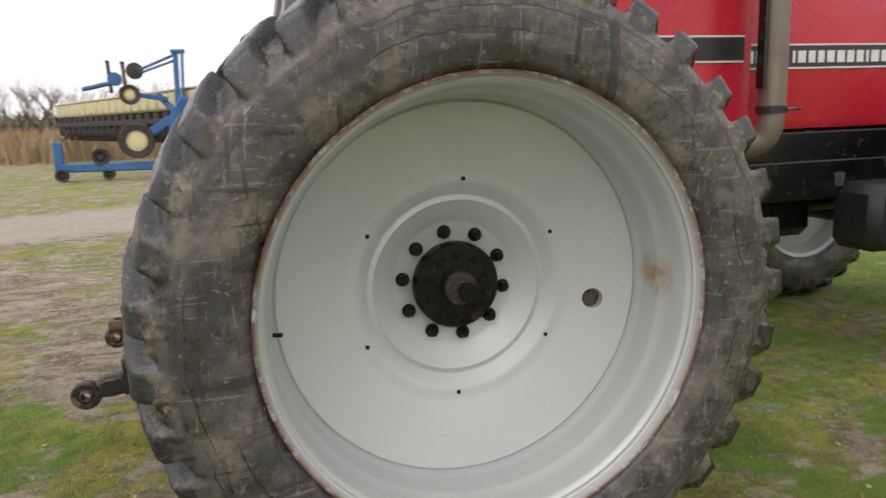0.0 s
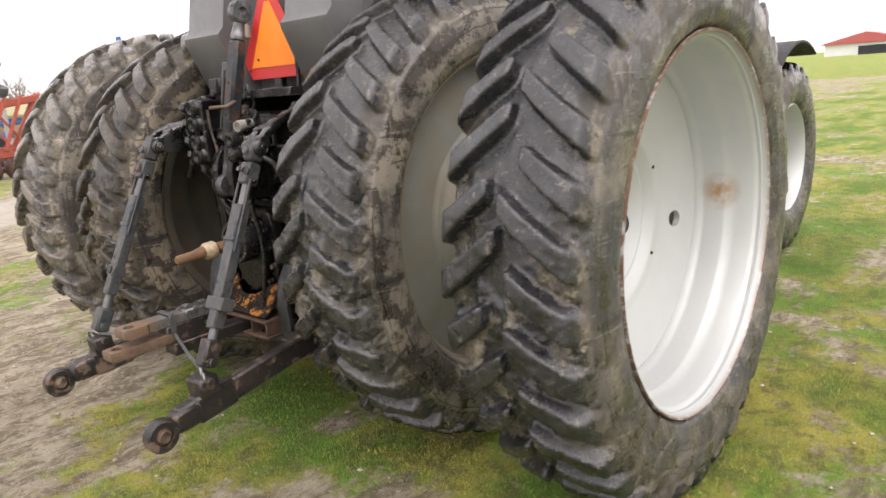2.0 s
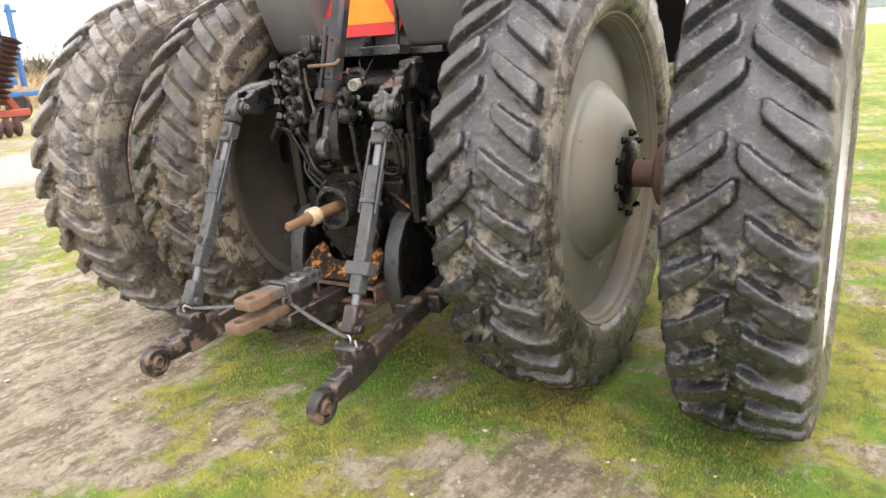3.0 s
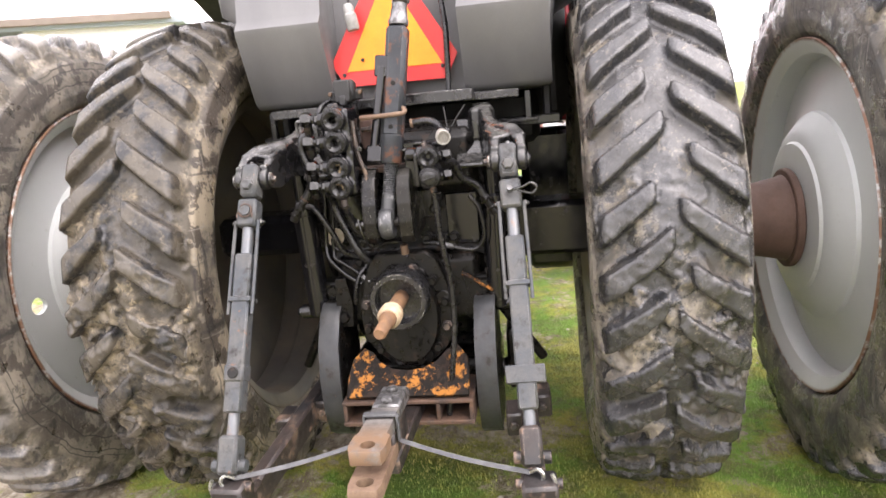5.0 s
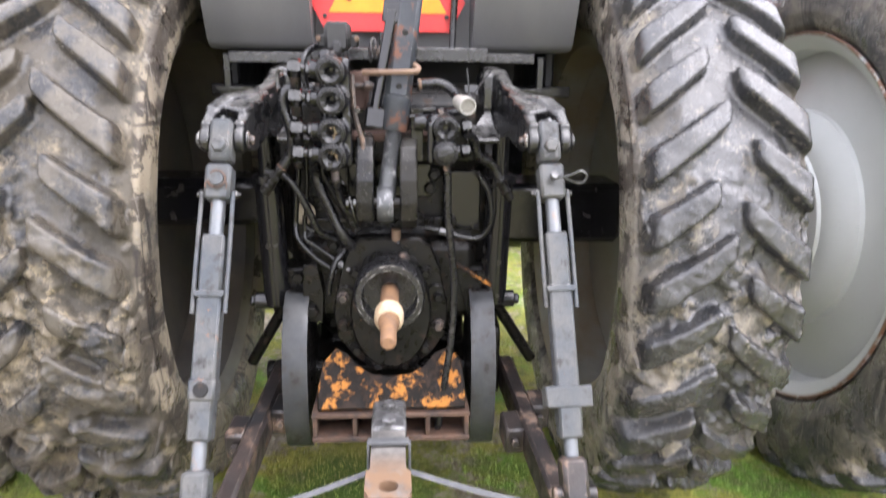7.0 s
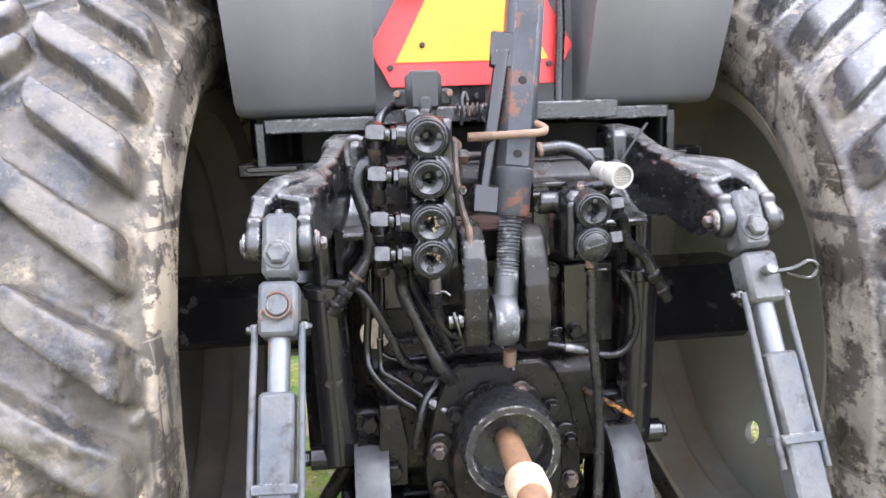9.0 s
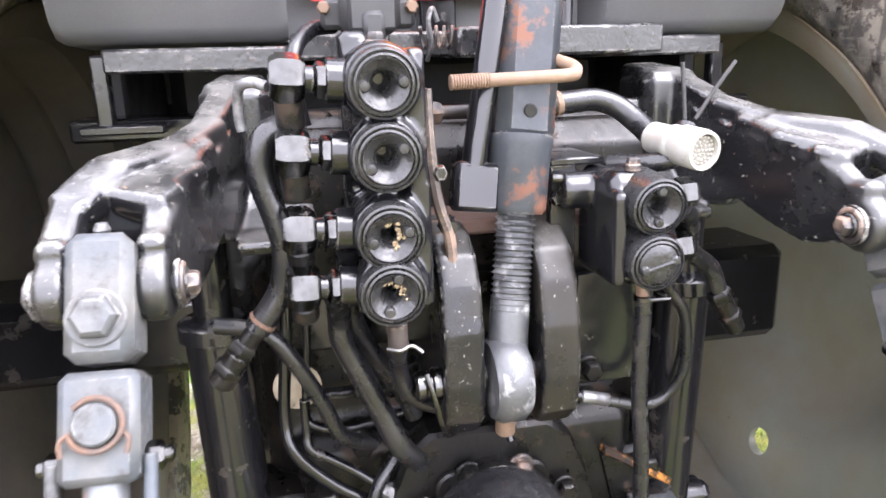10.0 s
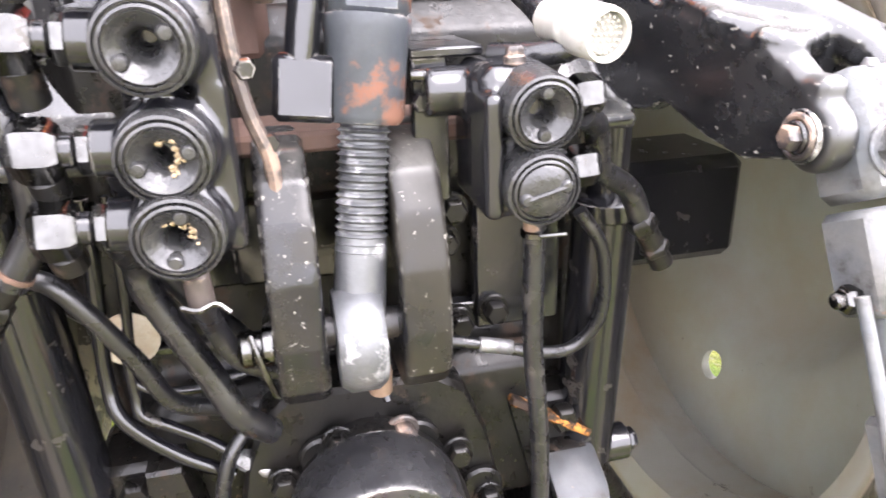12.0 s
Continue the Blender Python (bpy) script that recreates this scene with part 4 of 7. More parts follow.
# Unseen box added to keep the left gap dark instead of showing grass.
part("gap_box", Shape().box((0.40, 0.34, 0.70), (0.55, 0.20, 0.50), bevel=0.04), black_paint, tractor, "black box added beside the transmission to close a gap")
part("transmission", Shape().box((1.35, 0, 0.92), (2.1, 0.46, 0.52), bevel=0.05).box((2.4, 0, 0.98), (1.9, 0.36, 0.40), bevel=0.04), oily_black, tractor)
lip = Shape()
for y0, z0, w0 in ((0.17, 0.965, 0.09), (-0.12, 0.968, 0.16), (0.05, 0.956, 0.10)):
    lip.box((-0.425, y0, z0), (0.02, w0, 0.010), bevel=0.002)
lip.box((-0.43, -0.18, 1.02), (0.02, 0.10, 0.16), bevel=0.004).box((-0.43, 0.17, 1.08), (0.02, 0.11, 0.10), bevel=0.004).box((-0.435, 0.01, 1.10), (0.02, 0.22, 0.14), bevel=0.006)
part("housing_rib", lip, black_paint, tractor)
cover = Shape()
outline = [(0.008 + 0.150 * math.cos(radians(a)), 0.735 + 0.165 * math.sin(radians(a))) for a in range(-200, 21, 10)] + [(0.135, 0.86), (0.112, 0.915), (0.085, 0.937), (-0.065, 0.937), (-0.096, 0.915), (-0.119, 0.86)]
cover.prism(outline, YZ(-0.49), 0.05, 0.006)
cover.prism([(0.008 + 0.105 * math.cos(radians(a)), 0.745 + 0.155 * math.sin(radians(a))) for a in range(0, 360, 12)], YZ(-0.53), 0.05, 0.008)
for k in range(8):
    a = radians(22 + 45 * k)
    p = Vector((-0.515, 0.008 + 0.128 * math.cos(a), 0.735 + 0.142 * math.sin(a)))
    part("cover_boss", Shape().rod(p, p - Vector((0.012, 0, 0)), 0.024, n=18, chamfer=0.003), oily_black, tractor)
part("gear_cover", cover, oily_black, tractor, "oily black bolted gear cover")
for k in range(12):
    a = radians(15 + 30 * k)
    p = (-0.525, 0.008 + 0.128 * math.cos(a), 0.742 + 0.150 * math.sin(a))
    part("cover_bolt", Shape().rod(p, (p[0] - 0.006, p[1], p[2]), 0.017).hexa((p[0] - 0.005, p[1], p[2]), (p[0] - 0.02, p[1], p[2]), 0.0135), oily_black if k % 3 else rusty_steel, tractor)
c0 = (-0.54, 0.010, 0.812)
boss = Shape().lathe([(0.088, 0), (0.090, 0.01), (0.087, 0.075), (0.083, 0.082), (0.070, 0.082), (0.068, 0.076), (0.066, 0.03), (0.03, 0.028)], aim(c0, (-1.2, 0.010, 0.805)), 48)
part("shaft_guard", boss, worn_black, tractor, "scuffed black ring round the power take-off")
pto = Shape().rod((-0.56, 0.010, 0.812), (-0.70, 0.010, 0.806), 0.023, n=20)
part("power_shaft", pto, orange_rust, tractor, "cream and rust coloured power take-off shaft")
part("shaft_collar", Shape().lathe([(0.026, 0), (0.034, 0.008), (0.034, 0.045), (0.028, 0.055)], aim((-0.705, 0.010, 0.806), (-1.2, 0.010, 0.785)), 20), cream, tractor, "pale collar on the shaft")
spline = Shape().lathe([(0.024, 0), (0.025, 0.01), (0.022, 0.03), (0.018, 0.04), (0.0175, 0.112), (0.013, 0.118)], aim((-0.758, 0.010, 0.803), (-1.2, 0.010, 0.783)), 18)
part("splined_end", spline, orange_rust, tractor, "orange rusted splined shaft end")

# drawbar support and drawbar
plate = Shape().prism([(0.192, 0.0), (0.195, 0.06), (0.186, 0.125), (0.155, 0.165), (0.125, 0.150), (0.095, 0.112), (0.055, 0.090), (0.008, 0.084), (-0.040, 0.090), (-0.080, 0.112), (-0.110, 0.150), (-0.145, 0.165), (-0.176, 0.125), (-0.182, 0.06), (-0.18, 0.0)], axes((-0.648, 0, 0.524), (0, 1, 0), (0.155, 0, 0.15)), 0.012, 0.003)
part("support_plate", plate, yellow_chips, tractor, "black plate with orange paint flaking through")
for z0, t0 in ((0.510, 0.012), (0.444, 0.014)):
    part("support_bar", Shape().box((-0.56, 0.008, z0), (0.20, 0.40, t0), bevel=0.003), frame_rust, tractor, "rusty drawbar support bar")
for y0 in (0.200, 0.10, -0.085, -0.184):
    part("support_web", Shape().box((-0.56, y0, 0.4775), (0.19, 0.012, 0.053), bevel=0.002), frame_rust, tractor)
bar = Shape().box((-0.63, 0.010, 0.470), (0.66, 0.076, 0.05), Matrix.Rotation(0.0, 3, "Y"), 0.006)
part("drawbar", bar, rusty_steel, tractor, "rusty steel drawbar with clevis end")
jaw_steel, nt, bsdf = nodes_of("worn_jaw_steel")
spread = nt.nodes.new("ShaderNodeSeparateXYZ")
where = nt.nodes.new("ShaderNodeTexCoord")
nt.links.new(where.outputs["Object"], spread.inputs[0])
tone = mix(nt, ramp(nt, noise_node(nt, 20, 6, 0.7), 0.38, 0.62), (0.055, 0.052, 0.050), (0.150, 0.140, 0.128))
rusted = times(nt, ramp(nt, spread.outputs["X"], -0.98, -1.06), ramp(nt, noise_node(nt, 16, 6, 0.7, (3, 1, 1)), 0.30, 0.50))
nt.links.new(mix(nt, rusted, tone, (0.150, 0.092, 0.055)), bsdf.inputs["Base Color"])
bsdf.inputs["Roughness"].default_value = 0.55
bump(nt, bsdf, noise_node(nt, 150, 4, 0.6), 0.3, 0.001)
jaw = Shape().prism([(-0.76, -0.026), (-0.76, 0.046), (-1.040, 0.046), (-1.052, 0.054), (-1.112, 0.054), (-1.138, 0.044), (-1.138, -0.030), (-1.112, -0.036), (-1.052, -0.036), (-1.040, -0.026)], XY(0.586), 0.034, 0.004)
part("jaw_block", Shape().box((-0.83, 0.010, 0.590), (0.13, 0.076, 0.040), bevel=0.006), worn_steel, tractor, "worn grey clevis block")
jaw_ob = part("upper_jaw", jaw, jaw_steel, tractor, "worn grey upper jaw browned at its tip")
cut_hole(jaw_ob, (-1.100, 0.008, 0.5), (-1.100, 0.008, 0.65), 0.019)
jaw2 = Shape().prism([(-0.95, -0.028), (-0.95, 0.050), (-1.165, 0.047), (-1.195, 0.040), (-1.195, -0.028), (-1.165, -0.034)], XY(0.520), 0.036, 0.004)
part("clevis_spacer", Shape().box((-0.90, 0.01, 0.532), (0.16, 0.074, 0.073), bevel=0.006), rusty_steel, tractor)
jaw2_ob = part("lower_jaw", jaw2, bare_rust, tractor)
cut_hole(jaw2_ob, (-1.155, 0.008, 0.42), (-1.155, 0.008, 0.58), 0.021)
for x0 in (-0.80, -0.87):
    part("drawbar_bolt", Shape().hexa((x0, 0.01, 0.608), (x0, 0.01, 0.622), 0.017), worn_steel, tractor)

guide_grey = surface("scuffed_dark_grey_paint", (0.020, 0.023, 0.027), (0.042, 0.043, 0.043), 12, 0.32, 0.6, edge=(0.16, 0.155, 0.145), fine=140, bump_by=0.3, bump_size=0.0015,
                     dirt=(0.020, 0.018, 0.016), dirt_lo=0.52, dirt_hi=0.66, dirt_scale=22, spots=(0.10, 0.06, 0.04), spot_lo=0.68, spot_scale=40)
# curved guide blocks each side of the cover
for y0 in (0.255, -0.232):
    outline = [(-0.36, 0.785), (-0.480, 0.780), (-0.520, 0.757), (-0.575, 0.67), (-0.597, 0.57), (-0.591, 0.46), (-0.562, 0.38), (-0.51, 0.345), (-0.33, 0.36), (-0.33, 0.6)]
    block = part("guide_block", Shape().prism(outline, XZ(y0), 0.060, 0.006), oily_black, tractor, "black steel guide block with a scuffed curved face")
    face = outline[1:8]
    strip = [(x - 0.004, z) for x, z in face] + [(x + 0.012, z) for x, z in reversed(face)]
    part("wear_face", Shape().prism(strip, XZ(y0), 0.064, 0.002), guide_grey, block, "scuffed dark grey wear face")
    part("block_bracket", Shape().box((-0.40, y0 + 0.0, 0.815), (0.10, 0.085, 0.05), bevel=0.008).hexa((-0.45, y0, 0.815), (-0.475, y0, 0.815), 0.018), oily_black, tractor)


def on_line(p0, p1, z):
    k = (p0[2] - z) / (p0[2] - p1[2])
    return Vector(p0).lerp(Vector(p1), k)


def line_frame(p0, p1):
    ez = (Vector(p0) - Vector(p1)).normalized()
    ey = (Vector((0, 1, 0)) - ez * ez.y).normalized()
    ex = ey.cross(ez)
    return Matrix((ex, ey, ez)).transposed()


link_steel = surface("grey_link_shaft_steel", (0.11, 0.12, 0.13), (0.16, 0.165, 0.17), 20, 0.3, 0.5, metal=0.4, fine=250, bump_by=0.2, bump_size=0.001,
                     dirt=(0.22, 0.12, 0.06), dirt_lo=0.56, dirt_hi=0.70, dirt_scale=16, stretch=(1, 1, 0.3))


def lift_link(side, top, low):
    """An adjustable lift link from the lift arm down to the lower link."""
    R = line_frame(top, low)
    at = lambda z: on_line(top, low, z)

    def span(s, z0, z1, wide, deep, bevel=0.005):
        a, b = at(z0), at(z1)
        return s.box((a + b) / 2, (0.92 * deep, 0.87 * wide, (a - b).length), R, bevel)

    body = span(Shape(), 1.018, 0.905, 0.054, 0.050)
    span(body, 0.907, 0.642 if side > 0 else 0.625, 0.056, 0.046)
    span(body, 0.912, 0.900, 0.070, 0.056, 0.002)
    link = part("lift_link", body, grey_paint, tractor, "grey adjustable lift link with chipped paint")
    part("link_shaft", Shape().rod(at(1.09), at(0.895), 0.0155, n=20), link_steel, link)
    part("link_screw", Shape().rod(at(0.65), at(0.575), 0.0148), link_steel, link)
    part("link_clevis", span(span(Shape(), 1.245, 1.160, 0.054, 0.062, 0.008), 1.155, 1.085, 0.062, 0.056, 0.006), grey_paint, link)
    back = R @ Vector((-1, 0, 0))
    p = at(1.188) + back * 0.0275
    part("clevis_bolt", Shape().rod(p, p + back * 0.004, 0.021, n=20).hexa(p, p + back * 0.015, 0.0165), grey_paint, link)
    p = at(1.098)
    for k in (-1, 1):
        q = p + Vector((0, k * 0.026, 0))
        part("link_bolt", Shape().hexa(q, q + Vector((0, k * 0.014, 0)), 0.011).rod(q, q + Vector((0, k * 0.02, 0)), 0.006), chrome, link)
        part("guard_rod", Shape().tube([at(1.10) + Vector((0, k * 0.032, 0)) + back * 0.012, at(1.0) + Vector((0, k * 0.033, 0)) + back * 0.012, at(0.87) + Vector((0, k * 0.033, 0)) + back * 0.012], 0.005), grey_paint, link)
    if side > 0:
        s = span(Shape(), 0.752, 0.712, 0.062, 0.056)
        q = at(0.732) + back * 0.028
        part("stop_block", s, grey_paint, link)
        part("block_hole", Shape().rod(q - back * 0.01, q + back * 0.002, 0.015, n=18), oily_black, link)
        ring = [at(1.122) + back * 0.032 + R @ Vector((0, 0.018 * math.cos(a), 0.018 * math.sin(a))) for a in [radians(40 + 30 * k) for k in range(11)]]
        part("spring_ring", Shape().tube(ring, 0.0022, 8), frame_rust, link, "thin rusty snap ring")
        q = at(1.122) + back * 0.020
        part("link_stud", Shape().rod(q, q + back * 0.016, 0.0145, n=20), grey_paint, link)
        for k in (-1, 1):
            q = at(1.118) + back * 0.030 + R @ Vector((0, k * 0.016, 0))
            part("ring_tail", Shape().tube([q, q + R @ Vector((-0.002, k * 0.006, -0.006)), q + R @ Vector((-0.002, k * 0.005, -0.016))], 0.0018, 6), frame_rust, link)
    else:
        part("cross_plate", span(Shape(), 0.722, 0.682, 0.112, 0.054, 0.003), grey_paint, link)
        p = at(1.125) + back * 0.03
        loop = [p + Vector((-0.012, 0.0, 0)), p + Vector((-0.02, -0.03, 0.006)), p + Vector((-0.02, -0.055, 0.016)), p + Vector((-0.02, -0.068, 0.004)), p + Vector((-0.02, -0.055, -0.010)), p + Vector((-0.018, -0.02, 0.0))]
        part("spring_pin", Shape().tube(loop, 0.0035, 8), chrome, link, "bright wire loop pin")
        part("pin_head", Shape().rod(p, p + back * 0.02, 0.0085), worn_steel, link)
    low_s = span(Shape(), 0.592, 0.505, 0.060, 0.064, 0.008)
    q = at(0.525)
    low_s.rod(q + Vector((0, -0.045, 0)), q + Vector((0, 0.045, 0)), 0.016)
    part("lower_clevis", low_s, rusty_steel if side < 0 else grey_paint, link)


lift_link(1, (-0.705, 0.362, 1.235), (-1.055, 0.388, 0.505))
lift_link(-1, (-0.690, -0.345, 1.235), (-1.035, -0.372, 0.505))


def lift_arm(side):
    """A cast rocker arm: an upright web under a narrow top flange that spreads into a forked end for the lift link."""
    yc = 0.364 if side > 0 else 0.348
    at = lambda x, y, z: Vector((x, side * (y + yc - 0.364), z))
    s = Shape().box(at(-0.395, 0.276, 1.300), (0.09, 0.078, 0.105), bevel=0.012)

    def flange(rows, thick):
        for (p0, w0), (p1, w1) in zip(rows, rows[1:]):
            s.box((p0 + p1) / 2, (thick, (w0 + w1) / 2, (p0 - p1).length + 0.012), line_frame(p0, p1), 0.006)

    flange([(at(-0.35, 0.270, 1.352), 0.070), (at(-0.42, 0.284, 1.342), 0.040), (at(-0.48, 0.298, 1.318), 0.028), (at(-0.54, 0.312, 1.294), 0.034), (at(-0.585, 0.328, 1.281), 0.058), (at(-0.63, 0.350, 1.272), 0.088), (at(-0.652, 0.362, 1.266), 0.096)], 0.022)
    flange([(at(-0.50, 0.296, 1.309), 0.030), (at(-0.56, 0.326, 1.292), 0.036), (at(-0.62, 0.372, 1.284), 0.046), (at(-0.665, 0.394, 1.262), 0.030), (at(-0.706, 0.399, 1.230), 0.025)], 0.028)
    flange([(at(-0.56, 0.310, 1.286), 0.028), (at(-0.62, 0.320, 1.268), 0.030), (at(-0.67, 0.328, 1.246), 0.026), (at(-0.706, 0.329, 1.222), 0.025)], 0.030)
    s.box(at(-0.642, 0.364, 1.236), (0.024, 0.076, 0.058), bevel=0.008)
    a, b = at(-0.35, 0.266, 0), at(-0.69, 0.328, 0)
    m = axes(a, b - a, (0, 0, 1))
    s.prism([(0.0, 1.345), (0.07, 1.335), (0.14, 1.302), (0.22, 1.282), (0.30, 1.262), (0.345, 1.235), (0.345, 1.185), (0.30, 1.176), (0.255, 1.188), (0.205, 1.208), (0.185, 1.196), (0.10, 1.188), (0.0, 1.20)], m, 0.022, 0.003)
    scoop = [(-0.412, 1.315), (-0.418, 1.275), (-0.432, 1.240), (-0.456, 1.212), (-0.488, 1.194), (-0.525, 1.186)]
    for (x0, z0), (x1, z1) in zip(scoop, scoop[1:]):
        p0, p1 = at(x0, 0.240, z0), at(x1, 0.240, z1)
        s.box((p0 + p1) / 2, (0.014, 0.085, (p0 - p1).length + 0.008), line_frame(p0, p1), 0.004)
    for k in (-1, 1):
        ear = at(-0.706, 0.364 + k * 0.035, 1.207)
        s.rod(ear - Vector((0, 0.012, 0)), ear + Vector((0, 0.013, 0)), 0.0275, n=32, chamfer=0.005)
        s.box(ear + Vector((0.014, 0, 0.022)), (0.048, 0.024, 0.040), bevel=0.006)
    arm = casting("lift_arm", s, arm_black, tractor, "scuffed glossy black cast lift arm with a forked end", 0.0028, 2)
    e = at(-0.706, 0.364, 1.207)
    part("arm_pin", Shape().rod(e - Vector((0, 0.058, 0)), e + Vector((0, 0.058, 0)), 0.0125), black_paint, arm)
    for k in (-1, 1):
        q = e + Vector((0, k * 0.049, 0))
        part("pin_washer", Shape().lathe([(0.012, 0), (0.019, 0), (0.020, 0.002), (0.019, 0.004), (0.012, 0.004)], aim(q, q + Vector((0, k, 0))), 24), worn_black, arm)
    q = e + Vector((0, -side * 0.054, 0))
    part("pin_ring", Shape().tube([q + 0.015 * Vector((math.cos(t), 0, math.sin(t))) for t in [k * 0.6 for k in range(11)]], 0.0026, 8), rusty_steel, arm)
    part("pin_nut", Shape().hexa(q, q + Vector((0, -side * 0.012, 0)), 0.010), rusty_steel, arm)
    n0 = e + Vector((0.004, 0, 0.030))
    part("grease_nipple", Shape().lathe([(0.008, 0), (0.008, 0.006), (0.005, 0.008), (0.005, 0.013), (0.0065, 0.016), (0.004, 0.021)], aim(n0, n0 + Vector((0, 0, 1))), 12), worn_steel, arm)


for side in (-1, 1):
    lift_arm(side)
part("rockshaft", Shape().rod((-0.38, -0.30, 1.27), (-0.38, 0.30, 1.27), 0.05, n=24), oily_black, tractor)


def lower_link(side):
    """A lower hitch link with a ball end."""
    p0, p1 = Vector((-0.30, side * 0.330, 0.475)), Vector((-1.17, side * 0.392, 0.372))
    ez = (p1 - p0).normalized()
    ey = Vector((0, 1, 0))
    ey = (ey - ez * ey.dot(ez)).normalized()
    R = Matrix((ez, ey, ez.cross(ey))).transposed()
    length = (p1 - p0).length
    s = Shape().box((p0 + p1) / 2, (length, 0.046, 0.085), R, 0.008)
    s.box(p0.lerp(p1, 0.84), (0.16, 0.062, 0.098), R, 0.01)
    s.box(p0.lerp(p1, 0.96), (0.12, 0.060, 0.075), R, 0.012)
    link = part("lower_link", s, rusty_steel, tractor, "rusty black lower hitch link with a ball end")
    e = Vector((-1.236, side * 0.398, 0.350))
    eye = Shape()
    eye.lathe([(0.030, -0.022), (0.050, -0.022), (0.056, -0.015), (0.056, 0.015), (0.050, 0.022), (0.030, 0.022), (0.030, -0.022)], Matrix.Translation(e) @ OUT, 28, cap=False)
    part("link_eye", eye, rusty_steel, link)
    part("hitch_ball", Shape().lathe([(0.018, -0.026), (0.029, -0.014), (0.031, 0), (0.029, 0.014), (0.018, 0.026), (0.018, -0.026)], Matrix.Translation(e) @ OUT, 24, cap=False), bare_rust, link)
    for x0, dy in ((-0.62, 0.045), (-0.52, -0.045)):
        k = (x0 + 0.30) / (-1.17 + 0.30)
        q = p0.lerp(p1, k)
        part("sway_stop", Shape().box(q + Vector((0, dy, 0.0)), (0.09, 0.05, 0.075), R, 0.006).hexa(q + Vector((-0.05, dy, 0)), q + Vector((-0.065, dy, 0)), 0.013), rusty_steel, link)
    q = Vector((-1.06, side * 0.384, 0.455))
    part("link_lug", Shape().box(q, (0.075, 0.085, 0.07), R, 0.008).rod(q + Vector((0, -0.055, 0.02)), q + Vector((0, 0.055, 0.02)), 0.013), rusty_steel, link)


for side in (-1, 1):
    lower_link(side)

# strap and hooks
for side, hook in ((1, (-1.062, 0.372, 0.500)), (-1, (-1.05, -0.365, 0.500))):
    h = Vector(hook)
    a = Vector((-0.955, side * 0.044 + 0.008, 0.540))
    n = 14
    verts, faces = [], []
    for i in range(n + 1):
        t = i / n
        p = a.lerp(h, t) + Vector((0, 0, -0.008 * math.sin(math.pi * t)))
        tw = radians(35 + 25 * t)
        w = 0.0038
        for dz, dx in ((1, -1), (1, 1), (-1, 1), (-1, -1)):
            verts.append(p + Vector((dz * w * math.cos(tw) * 1 + dx * 0.002, 0, dz * w * math.sin(tw) + dx * 0.0015)))
    for i in range(n):
        for k in range(4):
            faces.append((i * 4 + k, i * 4 + (k + 1) % 4, (i + 1) * 4 + (k + 1) % 4, (i + 1) * 4 + k))
    faces += [(0, 1, 2, 3), tuple(n * 4 + k for k in range(4))]
    strap = part("strap", Shape().add(verts, faces), strap_grey, tractor, "grey rubber strap stretched from the drawbar")
    hk = [h, h + Vector((-0.01, side * 0.018, 0.012)), h + Vector((-0.015, side * 0.030, 0.0)), h + Vector((-0.015, side * 0.026, -0.022)), h + Vector((-0.022, side * 0.042, -0.036)), h + Vector((-0.022, side * 0.056, -0.018)), h + Vector((-0.02, side * 0.050, 0.006))]
    part("strap_hook", Shape().tube(hk, 0.0052, 8), bright_zinc, strap, "bright wire hook")
wrap = Shape().box((-0.955, 0.010, 0.612), (0.022, 0.086, 0.008), bevel=0.003).box((-0.955, 0.052, 0.575), (0.02, 0.006, 0.07), bevel=0.002).box((-0.955, -0.034, 0.575), (0.02, 0.006, 0.07), bevel=0.002)
part("strap_knot", wrap, strap_grey, tractor)

# top link
E0, E1 = Vector((-0.608, 0.0185, 1.046)), Vector((-0.4945, -0.0637, 1.700))
tl = lambda z: on_line(E0, E1, z)
RT = line_frame(E1, E0)
eye = Shape().lathe([(0.020, -0.019), (0.040, -0.019), (0.046, -0.011), (0.046, 0.011), (0.040, 0.019), (0.020, 0.019)], Matrix.Translation(E0) @ OUT, 28)
eye.rod(tl(1.06), tl(1.13), 0.022, 0.0205)
top = part("top_link", eye, eye_steel, tractor, "worn adjustable top link held up by a bolt")
thread = []
zz = 1.115
while zz < 1.235:
    thread += [(0.0185, zz), (0.0215, zz + 0.0022), (0.0185, zz + 0.0044)]
    zz += 0.0062
k0 = aim(tl(1.115), tl(1.30))
stretch = (tl(1.235) - tl(1.115)).length / 0.12
part("link_thread", Shape().lathe([(r, (z - 1.115) * stretch) for r, z in thread], k0, 20), eye_steel, top, "greasy steel thread")
body = Shape().lathe([(0.027, 0), (0.031, 0.006), (0.032, 0.065), (0.034, 0.07), (0.034, 0.08)], aim(tl(1.215), tl(1.4)), 24)
a, b = tl(1.285), tl(1.60)
body.box((a + b) / 2, (0.055, 0.062, (b - a).length), RT, 0.014)
part("link_body", body, dark_link, top, "dark blue-grey link body with red rust patches")
body2 = Shape().lathe([(0.028, 0), (0.030, 0.01), (0.026, 0.02), (0.022, 0.05), (0.022, 0.09)], aim(tl(1.60), tl(1.8)), 24)
body2.lathe([(0.018, -0.02), (0.042, -0.02), (0.046, -0.012), (0.046, 0.012), (0.042, 0.02), (0.018, 0.02), (0.018, -0.02)], Matrix.Translation(E1) @ OUT, 28, cap=False)
part("upper_eye", body2, worn_steel, top)
dx = Vector((-0.005, 0.052, 0))
handle = Shape().rod(tl(1.235) + dx, tl(1.49) + Vector((-0.02, 0.036, 0)), 0.013, n=14)
